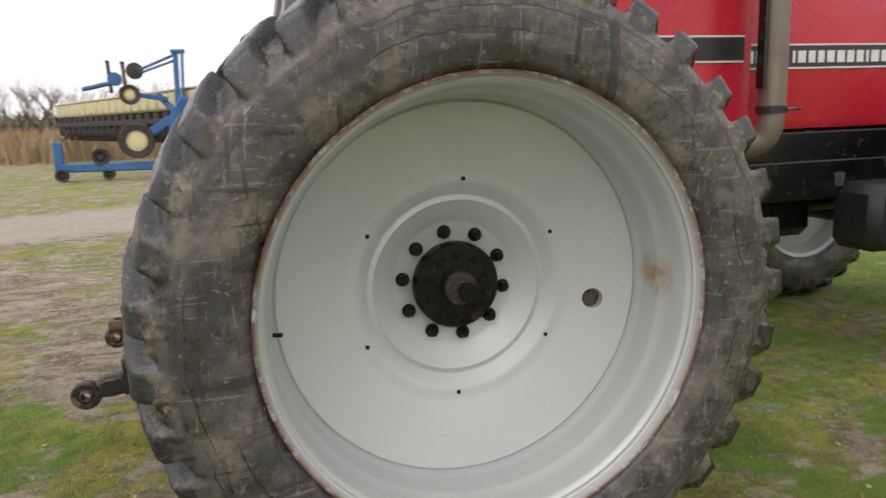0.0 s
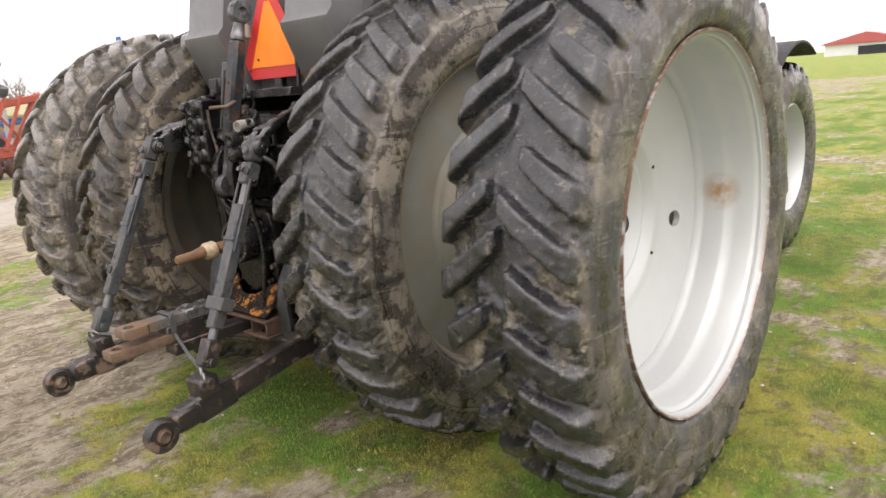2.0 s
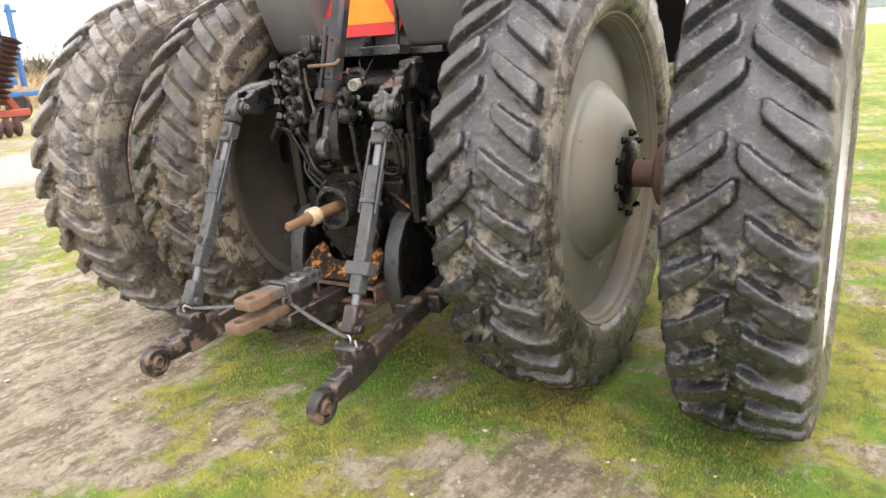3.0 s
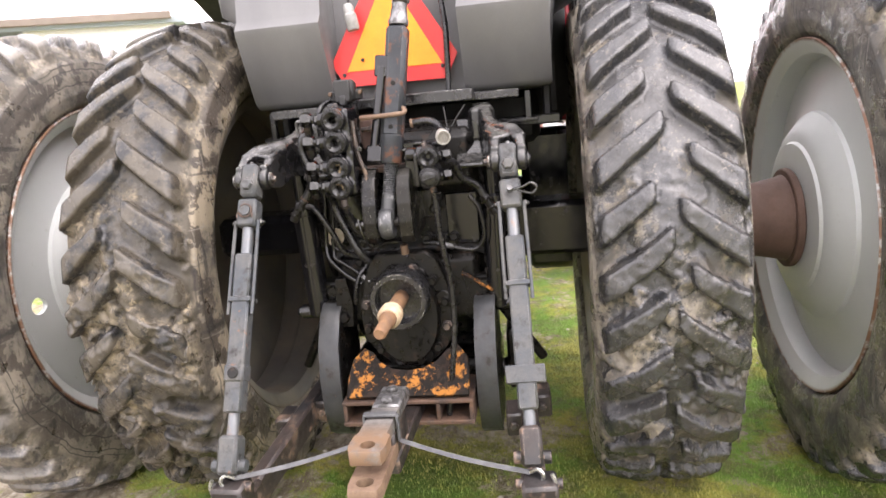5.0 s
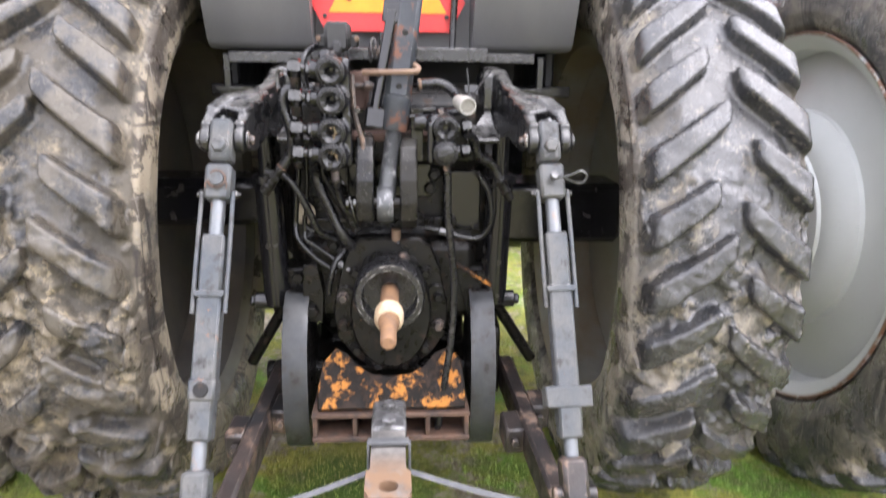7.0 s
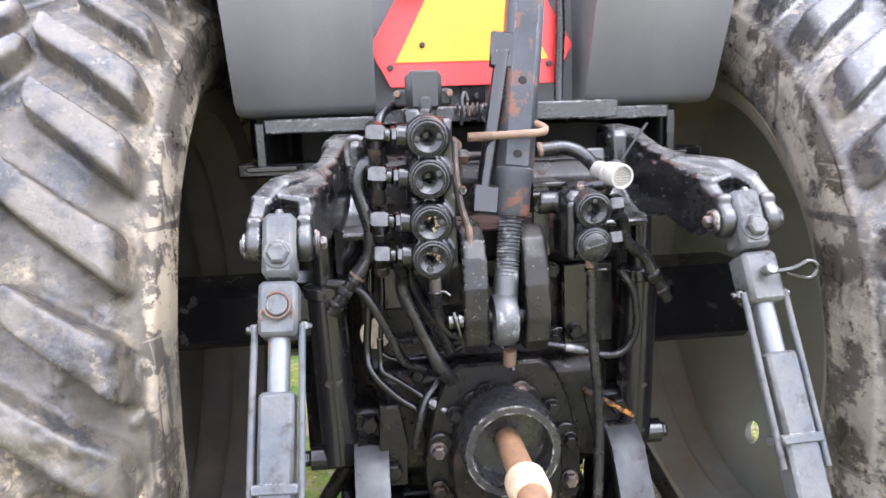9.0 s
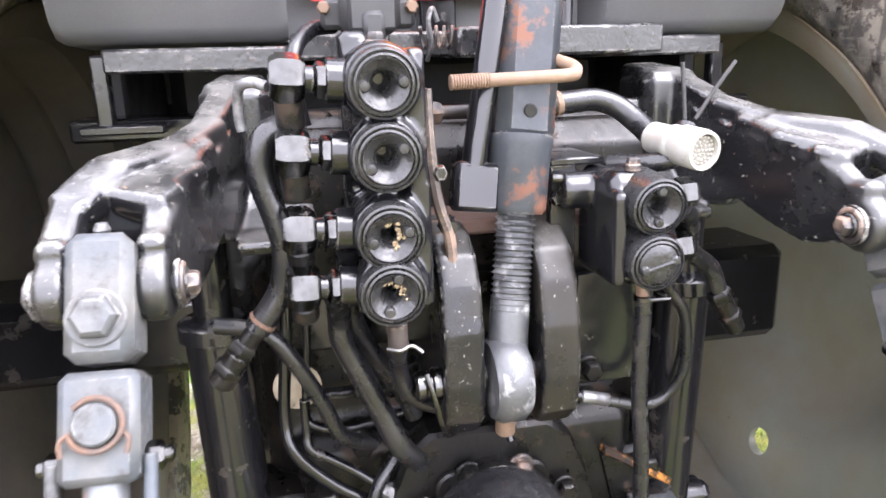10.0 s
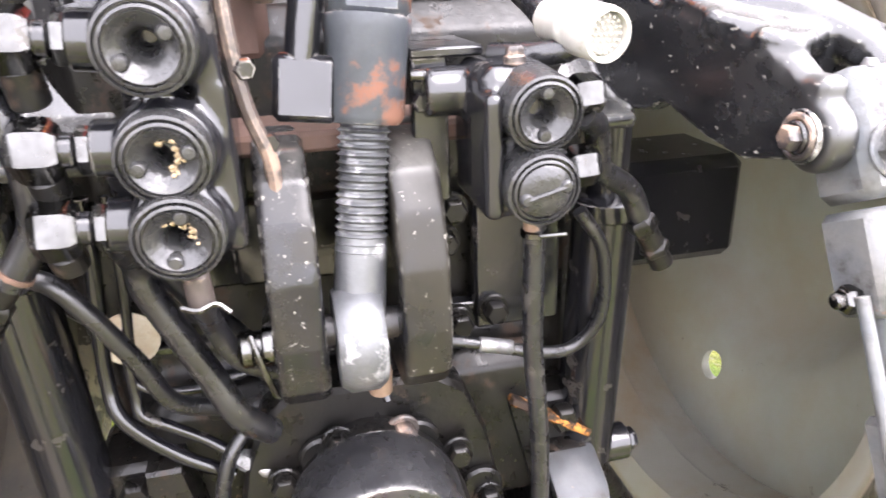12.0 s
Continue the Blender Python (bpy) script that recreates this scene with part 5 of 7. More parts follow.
handle.box(tl(1.245) + dx * 0.9, (0.03, 0.048, 0.05), RT, 0.005).box(tl(1.49) + Vector((-0.02, 0.036, 0)), (0.014, 0.044, 0.06), RT, 0.004)
part("turning_handle", handle, black_paint, top)
for z0 in (1.315, 1.435):
    q = tl(z0) + RT @ Vector((-0.028, 0, 0))
    part("body_hole", Shape().rod(q + Vector((0.006, 0, 0)), q + Vector((-0.0012, 0, 0)), 0.0075, n=14), oily_black, top)
q = tl(1.25) + Vector((-0.01, -0.033, 0))
part("grease_nipple", Shape().rod(q, q + Vector((-0.004, -0.012, 0)), 0.005), chrome, top)
ub = [(-0.601, 0.066, 1.350), (-0.601, 0.02, 1.351), (-0.601, -0.048, 1.353), (-0.598, -0.058, 1.356), (-0.588, -0.060, 1.361), (-0.565, -0.050, 1.368), (-0.53, -0.030, 1.378)]
part("u_bolt", Shape().tube(ub, 0.0066, 10), bare_rust, tractor, "rusty threaded hook bolt holding the top link")
part("bolt_thread", Shape().lathe([x for k in range(15) for x in ((0.0067, 0.0026 * k), (0.0077, 0.0026 * k + 0.0013))], aim((-0.601, 0.069, 1.350), (-0.601, 0.02, 1.351)), 14), bare_rust, tractor)
for y0 in (0.066, -0.037):
    cheek = Shape().prism([(-0.40, 1.200), (-0.53, 1.206), (-0.570, 1.199), (-0.598, 1.180), (-0.616, 1.150), (-0.627, 1.105), (-0.630, 1.05), (-0.624, 1.008), (-0.602, 0.985), (-0.55, 0.985), (-0.40, 1.00)], XZ(y0), 0.042, 0.005)
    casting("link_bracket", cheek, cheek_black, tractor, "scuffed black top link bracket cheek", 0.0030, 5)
part("bracket_pin", Shape().rod((-0.592, -0.056, 1.046), (-0.592, 0.094, 1.046), 0.014), rusty_steel, tractor)
part("pin_head", Shape().lathe([(0.015, 0), (0.017, 0.002), (0.017, 0.009), (0.014, 0.011), (0.014, 0.017), (0.016, 0.019), (0.016, 0.026), (0.013, 0.029)], aim((-0.600, 0.086, 1.044), (-0.600, 1, 1.044)), 20), chrome, tractor, "bright collar on the pin")
part("pin_clip", Shape().tube([(-0.616, 0.104, 1.064), (-0.621, 0.100, 1.048), (-0.622, 0.095, 1.028), (-0.618, 0.091, 1.010), (-0.615, 0.089, 1.004)], 0.0028, 8), chrome, tractor, "bright snap clip on the pin")


port_dirt = surface("pale_brown_dirt", (0.20, 0.15, 0.09), (0.32, 0.25, 0.15), 60, 0.8, fine=250, bump_by=0.4)


def coupler(s, c, r, turn, closed=False):
    """A round hydraulic outlet with its dished flap."""
    m = aim(c, (c[0] - 1, c[1], c[2] - 0.10))
    rim = [(r * 0.98, -0.055), (r * 1.0, -0.050), (r * 1.0, -0.001), (r * 0.975, 0.004), (r * 0.91, 0.005), (r * 0.88, 0.001), (r * 0.85, 0.001), (r * 0.83, 0.005), (r * 0.77, 0.006), (r * 0.74, 0.003), (r * 0.715, 0.003), (r * 0.70, 0.006)]
    if closed:
        s.lathe(rim + [(r * 0.66, 0.007), (r * 0.50, 0.009), (r * 0.30, 0.010), (r * 0.02, 0.0105)], m, 36)
        a = radians(turn)
        d = m.to_3x3() @ Vector((math.cos(a), math.sin(a), 0))
        o = m @ Vector((0, 0, 0.010))
        s.rod(o - d * r * 0.55, o + d * r * 0.55, 0.0022, n=8)
    else:
        bowl = [(r * 0.67, 0.0055), (r * 0.62, 0.0035), (r * 0.52, 0.0014), (r * 0.42, -0.0012), (r * 0.34, -0.0045), (r * 0.27, -0.010), (r * 0.22, -0.018), (r * 0.19, -0.030), (r * 0.08, -0.050), (r * 0.02, -0.052)]
        s.lathe(rim + bowl, m, 40)
    for k in (0, 180):
        a = radians(turn + k)
        o = m @ Vector((r * 0.54 * math.cos(a), r * 0.54 * math.sin(a), 0.0035 if not closed else 0.009))
        q = m.to_3x3() @ Vector((0, 0, 1))
        s.lathe([(r * 0.185, -0.008), (r * 0.18, 0.0005), (r * 0.13, 0.0025), (r * 0.02, 0.003)], aim(o, o + q), 14)


valve = Shape()
valve.box((-0.565, 0.130, 1.318), (0.09, 0.062, 0.130), bevel=0.01).box((-0.565, 0.130, 1.190), (0.09, 0.062, 0.122), bevel=0.01)
valve.box((-0.575, 0.106, 1.31), (0.10, 0.020, 0.145), bevel=0.004).box((-0.575, 0.103, 1.20), (0.10, 0.018, 0.125), bevel=0.004)
valve.box((-0.55, 0.155, 1.26), (0.06, 0.03, 0.28), bevel=0.006)
for z0 in (1.352, 1.288, 1.217, 1.162):
    valve.lathe([(0.035, 0), (0.035, 0.018), (0.033, 0.024), (0.030, 0.026), (0.028, 0.026), (0.024, 0.020), (0.022, 0.0)], aim((-0.613, 0.138, z0 + 0.003), (-1.613, 0.138, z0 - 0.097)), 32, cap=False)
    valve.rod((-0.55, 0.138, z0 + 0.004), (-0.61, 0.138, z0), 0.034, n=28)
stack = casting("remote_valve", valve, black_paint, tractor, "black hydraulic outlet block with four capped ports", 0.0034, 2)
for z0, turn in ((1.352, 5), (1.288, 30), (1.217, 15), (1.162, 75)):
    s = Shape()
    coupler(s, (-0.648, 0.138, z0), 0.0315, turn)
    port = part("port", s, oily_port, stack, "black hydraulic port with a dished flap")
    if z0 < 1.25:
        rng = random.Random(int(z0 * 1000))
        crumbs = Shape()
        for k in range(26):
            a, q = rng.uniform(-0.9, 2.3) + (0.5 if z0 < 1.2 else -0.4), rng.uniform(0.007, 0.0155)
            dip = 0.010 * (1 - q / 0.018)
            p = Vector((-0.648 + dip + rng.uniform(-0.001, 0.002), 0.138 - q * math.cos(a), z0 + q * math.sin(a)))
            crumbs.rod(p, p + Vector((rng.uniform(-0.003, 0.0), rng.uniform(-0.004, 0.004), rng.uniform(-0.003, 0.003))), rng.uniform(0.0009, 0.0022), n=6)
        tagged(part("dirt", crumbs, port_dirt, stack, "brown dirt caked round the port"), kind="stuff")
    s = Shape().rod((-0.615, 0.160, z0 + 0.002), (-0.615, 0.186, z0 + 0.004), 0.020, n=18)
    part("port_neck", s, black_paint, stack)
    part("small_nut", Shape().hexa((-0.620, 0.184, z0 + 0.004), (-0.621, 0.196, z0 + 0.005), 0.0165, -15), chrome, stack)
    part("fitting_thread", Shape().rod((-0.621, 0.196, z0 + 0.005), (-0.622, 0.206, z0 + 0.006), 0.012), black_paint, stack)
    part("hose_nut", Shape().hexa((-0.622, 0.204, z0 + 0.006), (-0.624, 0.234, z0 + 0.008), 0.0225, -15), chrome, stack, "bright plated hose nut")
    part("nut_collar", Shape().rod((-0.618, 0.219, z0 - 0.010), (-0.610, 0.218, z0 - (0.036 if z0 > 1.25 else 0.026)), 0.013, n=14), oily_black, stack)
part("block_bolt", Shape().rod((-0.60, 0.137, 1.380), (-0.60, 0.137, 1.390), 0.012).hexa((-0.60, 0.137, 1.388), (-0.60, 0.137, 1.397), 0.008), rusty_steel, stack)
part("drain_neck", Shape().rod((-0.63, 0.134, 1.128), (-0.628, 0.133, 1.100), 0.010), rusty_steel, stack)
part("neck_clip", Shape().tube([(-0.640, 0.146, 1.106), (-0.644, 0.134, 1.104), (-0.640, 0.122, 1.106), (-0.645, 0.112, 1.100)], 0.0022, 6), chrome, stack)

valve = Shape().box((-0.59, -0.112, 1.200), (0.09, 0.060, 0.118), bevel=0.010).box((-0.625, -0.088, 1.195), (0.05, 0.014, 0.095), bevel=0.003)
valve.rod((-0.58, -0.05, 1.236), (-0.58, -0.10, 1.236), 0.020, n=18)
for z0 in (1.228, 1.172):
    valve.rod((-0.56, -0.121, z0 + 0.006), (-0.628, -0.122, z0), 0.0315, n=28)
stack = casting("remote_valve", valve, black_paint, tractor, "black hydraulic outlet block with two capped ports", 0.0034, 2)
for z0, turn in ((1.228, 90), (1.172, 15)):
    s = Shape()
    coupler(s, (-0.656, -0.122, z0), 0.029, turn, z0 < 1.2)
    part("port", s, oily_port, stack, "closed port cap" if z0 < 1.2 else "")
    part("port_neck", Shape().rod((-0.61, -0.14, z0), (-0.61, -0.160, z0), 0.016), black_paint, stack)
    part("hose_nut", Shape().hexa((-0.615, -0.158, z0 + 0.002), (-0.617, -0.184, z0 + 0.004), 0.0175, 15), chrome, stack, "bright plated hose nut")
part("block_bolt", Shape().rod((-0.62, -0.112, 1.258), (-0.62, -0.112, 1.266), 0.008).hexa((-0.62, -0.112, 1.264), (-0.62, -0.112, 1.272), 0.007), rusty_steel, stack)
part("valve_bracket", Shape().box((-0.565, -0.058, 1.205), (0.012, 0.03, 0.125), bevel=0.002).box((-0.53, -0.072, 1.265), (0.09, 0.06, 0.008), bevel=0.002).hexa((-0.572, -0.05, 1.228), (-0.582, -0.05, 1.228), 0.009).hexa((-0.572, -0.05, 1.165), (-0.582, -0.05, 1.165), 0.009), black_paint, stack)

part("bracket_plate", Shape().box((-0.47, 0.012, 1.196), (0.15, 0.26, 0.018), bevel=0.004), hub_rust, tractor, "dusty brown top plate between the cheeks")
part("cast_block", Shape().box((-0.43, 0.03, 1.245), (0.05, 0.20, 0.06), bevel=0.008).box((-0.44, 0.085, 1.30), (0.05, 0.05, 0.10), bevel=0.012), hub_rust, tractor)
part("control_lever", Shape().tube([(-0.60, 0.092, 1.345), (-0.60, 0.090, 1.29), (-0.598, 0.084, 1.24), (-0.596, 0.072, 1.20), (-0.596, 0.070, 1.165)], 0.006, 8), rusty_steel, tractor, "dark steel control lever rod")
part("lever_bolt", Shape().hexa((-0.59, 0.086, 1.265), (-0.605, 0.080, 1.265), 0.009), black_paint, tractor)
part("lever_bolt", Shape().hexa((-0.58, 0.075, 1.21), (-0.60, 0.07, 1.21), 0.009), black_paint, tractor)

# hoses and pipes
def hose(pts, r, label="", name="hose", material=None):
    return part(name, Shape().tube(pts, r, 12), material or hose_rubber, tractor, label)


hose([(-0.60, 0.222, 1.318), (-0.605, 0.243, 1.306), (-0.605, 0.249, 1.273), (-0.605, 0.239, 1.234), (-0.605, 0.233, 1.203), (-0.60, 0.238, 1.166), (-0.60, 0.254, 1.139)], 0.0125, "black rubber hydraulic hose")
hose([(-0.60, 0.252, 1.142), (-0.60, 0.266, 1.124)], 0.0128)
hose([(-0.60, 0.2585, 1.1335), (-0.60, 0.261, 1.1305)], 0.0142, "", "hose_clamp", frame_rust)
e = Shape().rod((-0.60, 0.262, 1.128), (-0.598, 0.283, 1.104), 0.010).hexa((-0.598, 0.276, 1.112), (-0.597, 0.286, 1.099), 0.014).rod((-0.597, 0.284, 1.100), (-0.595, 0.306, 1.070), 0.013).hexa((-0.596, 0.292, 1.09), (-0.595, 0.300, 1.08), 0.016)
part("hose_end", e, oily_black, tractor, "dusty black hose end fitting")
hose([(-0.53, 0.312, 1.108), (-0.54, 0.263, 1.099), (-0.54, 0.236, 1.064), (-0.53, 0.209, 1.008), (-0.52, 0.188, 0.956), (-0.50, 0.150, 0.930)], 0.009)
hose([(-0.60, 0.186, 1.150), (-0.565, 0.184, 1.115), (-0.56, 0.183, 1.090), (-0.56, 0.166, 1.048), (-0.56, 0.148, 1.006), (-0.56, 0.126, 0.955), (-0.54, 0.103, 0.920)], 0.013)
hose([(-0.60, 0.175, 1.20), (-0.56, 0.172, 1.12), (-0.53, 0.150, 1.06), (-0.51, 0.115, 1.00), (-0.50, 0.10, 0.96)], 0.011)
hose([(-0.628, 0.133, 1.104), (-0.60, 0.130, 1.066), (-0.59, 0.116, 1.031), (-0.585, 0.091, 1.014), (-0.585, 0.072, 1.013)], 0.0095)
hose([(-0.48, 0.238, 1.15), (-0.48, 0.240, 1.093), (-0.48, 0.247, 1.027), (-0.48, 0.252, 0.965), (-0.49, 0.243, 0.924), (-0.49, 0.200, 0.875), (-0.49, 0.150, 0.84)], 0.0075, "thin black steel pipe", "pipe", black_paint)
hose([(-0.48, 0.218, 1.15), (-0.48, 0.219, 1.069), (-0.48, 0.226, 0.985), (-0.485, 0.221, 0.957), (-0.485, 0.177, 0.945), (-0.47, 0.11, 0.95)], 0.005, "", "pipe", black_paint)
hose([(-0.485, 0.228, 0.99), (-0.485, 0.228, 0.950), (-0.49, 0.226, 0.928), (-0.49, 0.203, 0.911), (-0.49, 0.169, 0.886), (-0.50, 0.135, 0.862)], 0.006, "", "pipe", black_paint)
hose([(-0.49, 0.125, 0.90), (-0.505, 0.150, 0.87), (-0.51, 0.165, 0.82), (-0.50, 0.172, 0.78)], 0.008)
hose([(-0.47, 0.10, 0.945), (-0.48, 0.06, 0.965), (-0.50, 0.02, 0.975), (-0.515, -0.005, 0.955), (-0.53, -0.012, 0.925)], 0.005, "", "pipe", black_paint)
part("pipe_union", Shape().hexa((-0.50, 0.142, 0.868), (-0.505, 0.128, 0.858), 0.011).rod((-0.505, 0.130, 0.860), (-0.51, 0.112, 0.85), 0.008), worn_steel, tractor)
part("drain_plug", Shape().rod((-0.525, -0.006, 0.935), (-0.53, -0.006, 0.965), 0.012), bare_rust, tractor)
hose([(-0.625, -0.128, 1.140), (-0.62, -0.130, 1.10), (-0.615, -0.132, 1.02), (-0.61, -0.140, 0.945), (-0.60, -0.148, 0.872), (-0.595, -0.150, 0.787), (-0.60, -0.146, 0.70), (-0.61, -0.130, 0.58), (-0.62, -0.112, 0.45)], 0.009, "long black drain hose hanging down")
part("hose_clip", Shape().lathe([(0.0095, 0), (0.0115, 0.001), (0.0115, 0.005), (0.0095, 0.006)], aim((-0.624, -0.128, 1.128), (-0.624, -0.128, 1.12)), 14).rod((-0.636, -0.128, 1.126), (-0.64, -0.150, 1.127), 0.0018, n=6), chrome, tractor)
part("drain_neck", Shape().rod((-0.625, -0.125, 1.152), (-0.625, -0.127, 1.128), 0.008), bare_rust, tractor)
hose([(-0.52, -0.215, 1.10), (-0.52, -0.242, 1.055), (-0.51, -0.250, 0.981), (-0.50, -0.230, 0.939), (-0.50, -0.191, 0.933), (-0.49, -0.105, 0.954), (-0.48, -0.06, 0.958)], 0.007)
part("pipe_sleeve", Shape().rod((-0.492, -0.118, 0.951), (-0.496, -0.155, 0.943), 0.0085), worn_steel, tractor)
hose([(-0.53, -0.060, 1.322), (-0.53, -0.085, 1.324), (-0.53, -0.110, 1.325), (-0.535, -0.135, 1.316), (-0.552, -0.150, 1.300), (-0.575, -0.1562, 1.286)], 0.0125, "black cable hose to the pale plug")
part("hose_clamp", Shape().rod((-0.53, -0.062, 1.322), (-0.53, -0.070, 1.323), 0.0138), bare_rust, tractor)
hose([(-0.62, -0.168, 1.218), (-0.60, -0.190, 1.20), (-0.58, -0.205, 1.16), (-0.56, -0.245, 1.13), (-0.555, -0.264, 1.092)], 0.011)
part("hose_end", Shape().hexa((-0.556, -0.258, 1.10), (-0.555, -0.270, 1.085), 0.015).rod((-0.555, -0.266, 1.09), (-0.55, -0.292, 1.045), 0.012).hexa((-0.553, -0.278, 1.07), (-0.552, -0.284, 1.06), 0.015), oily_black, tractor, "dusty black hose end fitting")
hose([(-0.60, -0.18, 1.30), (-0.61, -0.165, 1.27), (-0.60, -0.14, 1.262), (-0.57, -0.11, 1.26)], 0.010)
for y0, y1 in ((-0.178, -0.172), (-0.190, -0.232)):
    hose([(-0.60, y0, 1.305), (-0.60, (y0 + y1) / 2 + 0.0, 1.335), (-0.60, y1, 1.362)], 0.0022, "", "cable_tie", dark_plastic)
ax0, ax1 = Vector((-0.573, -0.1560, 1.2860)), Vector((-0.6476, -0.1714, 1.2785))
plug = Shape().lathe([(0.013, 0), (0.0165, 0.004), (0.0165, 0.030), (0.0185, 0.033), (0.0185, 0.040), (0.0175, 0.042), (0.0205, 0.048), (0.0205, 0.074), (0.0195, 0.079), (0.0165, 0.079), (0.0155, 0.073)], aim(ax0, ax1), 28, cap=False)
plug_ob = part("cable_plug", plug, white_plug, tractor, "pale round multi-pin cable plug")
mm = aim(ax0, ax1)
part("plug_face", Shape().lathe([(0.001, 0.0745), (0.0150, 0.0745), (0.0150, 0.066), (0.001, 0.066)], mm, 24), surface("grey_pin_face", (0.15, 0.145, 0.13), (0.08, 0.075, 0.065), 90, 0.5, fine=400, bump_by=0.5, bump_size=0.001), plug_ob)
for ring, count in ((0.0, 1), (0.0048, 6), (0.0092, 12), (0.0130, 17)):
    for k in range(count):
        q = mm @ Vector((ring * math.cos(6.283 * k / count), ring * math.sin(6.283 * k / count), 0.0743))
        part("plug_pin", Shape().rod(q, q + mm.to_3x3() @ Vector((0, 0, 0.0016)), 0.0012, n=6), plug_pin_metal, plug_ob)
sock = Shape().box((-0.50, 0.130, 1.432), (0.05, 0.062, 0.066), bevel=0.010).box((-0.49, 0.130, 1.420), (0.02, 0.098, 0.030), bevel=0.006).box((-0.532, 0.130, 1.432), (0.014, 0.048, 0.062), bevel=0.008).box((-0.535, 0.130, 1.405), (0.02, 0.022, 0.03), bevel=0.005)
sock_ob = part("trailer_socket", sock, dark_plastic, tractor, "black plastic trailer socket with a closed lid")
for y0 in (0.176, 0.085):
    part("socket_screw", Shape().hexa((-0.50, y0, 1.426), (-0.508, y0, 1.426), 0.007), bare_rust, sock_ob)
part("socket_bracket", Shape().box((-0.47, 0.132, 1.39), (0.04, 0.05, 0.06), bevel=0.004), worn_black, sock_ob)
hose([(-0.47, 0.165, 1.41), (-0.49, 0.190, 1.405), (-0.52, 0.208, 1.385), (-0.53, 0.212, 1.35), (-0.53, 0.205, 1.31)], 0.008)
hose([(-0.61, 0.236, 1.352), (-0.60, 0.250, 1.356), (-0.585, 0.262, 1.35), (-0.58, 0.264, 1.325), (-0.58, 0.262, 1.312)], 0.005, "", "pipe", worn_steel)
part("cross_pipe", Shape().rod((-0.48, -0.02, 1.315), (-0.48, 0.10, 1.315), 0.008).hexa((-0.48, 0.052, 1.315), (-0.48, 0.072, 1.315), 0.014), rusty_steel, tractor)

# lift cylinders
for side, y0 in ((1, 0.322), (-1, -0.278)):
    cyl = Shape().rod((-0.45, y0, 1.085), (-0.44, y0 * 0.97, 0.735), 0.036, n=28, chamfer=0.006)
    cyl.lathe([(0.036, 0), (0.042, 0.004), (0.042, 0.022), (0.036, 0.026)], aim((-0.45, y0, 1.065), (-0.45, y0, 1.3)), 28)
    c_ob = part("lift_cylinder", cyl, black_paint, tractor, "black hydraulic lift cylinder")
    part("piston_rod", Shape().rod((-0.45, y0, 1.08), (-0.455, y0, 1.20), 0.022, n=20), black_paint, c_ob)
    part("cylinder_foot", Shape().rod((-0.44, y0 - side * 0.03, 0.745), (-0.44, y0 + side * 0.05, 0.745), 0.024).hexa((-0.44, y0 + side * 0.05, 0.745), (-0.44, y0 + side * 0.065, 0.745), 0.015), black_paint, c_ob)
part("stub_shaft", Shape().rod((-0.42, 0.30, 0.795), (-0.42, 0.20, 0.795), 0.026, n=20), worn_black, tractor)
part("stub_shaft", Shape().rod((-0.42, -0.15, 0.80), (-0.42, -0.22, 0.80), 0.026, n=20), worn_black, tractor)
part("side_bracket", Shape().prism([(0.20, 0.86), (0.235, 0.86), (0.245, 0.70), (0.19, 0.70), (0.185, 0.78)], YZ(-0.47), 0.05, 0.004).hexa((-0.495, 0.215, 0.735), (-0.515, 0.215, 0.735), 0.018), oily_black, tractor)
part("side_bracket", Shape().prism([(-0.165, 0.84), (-0.19, 0.845), (-0.265, 0.775), (-0.265, 0.69), (-0.20, 0.70)], YZ(-0.43), 0.05, 0.004).hexa((-0.455, -0.235, 0.735), (-0.475, -0.235, 0.735), 0.018), oily_black, tractor)
p0, p1 = Vector((-0.44, -0.165, 0.848)), Vector((-0.45, -0.262, 0.790))
part("chipped_strip", Shape().box((p0 + p1) / 2, (0.010, 0.060, (p1 - p0).length), line_frame(p0, p1) @ Matrix.Rotation(radians(90), 3, "Z"), 0.002), yellow_chips, tractor, "black strip with orange paint flaking through")
for y0, z0 in ((-0.092, 1.145), (-0.105, 1.09), (-0.095, 1.055), (-0.11, 0.955), (-0.15, 0.965), (0.16, 0.90), (0.085, 0.985), (-0.065, 0.965)):
    part("case_bolt", Shape().rod((-0.42, y0, z0), (-0.445, y0, z0), 0.018).hexa((-0.444, y0, z0), (-0.462, y0, z0), 0.0145), oily_black, tractor)
part("case_hole", Shape().lathe([(0.028, 0), (0.030, 0.006), (0.022, 0.008)], aim((-0.43, 0.235, 0.985), (-1, 0.235, 0.985)), 20), surface("pale_corroded_cap", (0.42, 0.37, 0.28), (0.28, 0.22, 0.15), 40, 0.7, fine=160, bump_by=0.3, dirt=(0.08, 0.06, 0.045), dirt_lo=0.56, dirt_hi=0.68, dirt_scale=45), tractor, "pale corroded round plug")

# tank, reflective triangle, frame rails
tank = Shape()
half = [(0.455, 1.400), (0.475, 1.420), (0.500, 1.66), (0.60, 1.72), (0.62, 2.02), (0.58, 2.06)]
outline = [(0.0, 1.395)] + half + [(-y, z) for y, z in half[::-1]]
tank.prism(outline, YZ(0.02), 0.52, 0.014)
for side in (-1, 1):
    tank.prism([(-0.20, 1.400), (-0.315, 1.402), (-0.335, 1.420), (-0.425, 1.625), (-0.428, 1.645), (-0.40, 1.675), (-0.33, 2.02), (-0.20, 2.04)], XZ(side * 0.345), 0.27, 0.010)
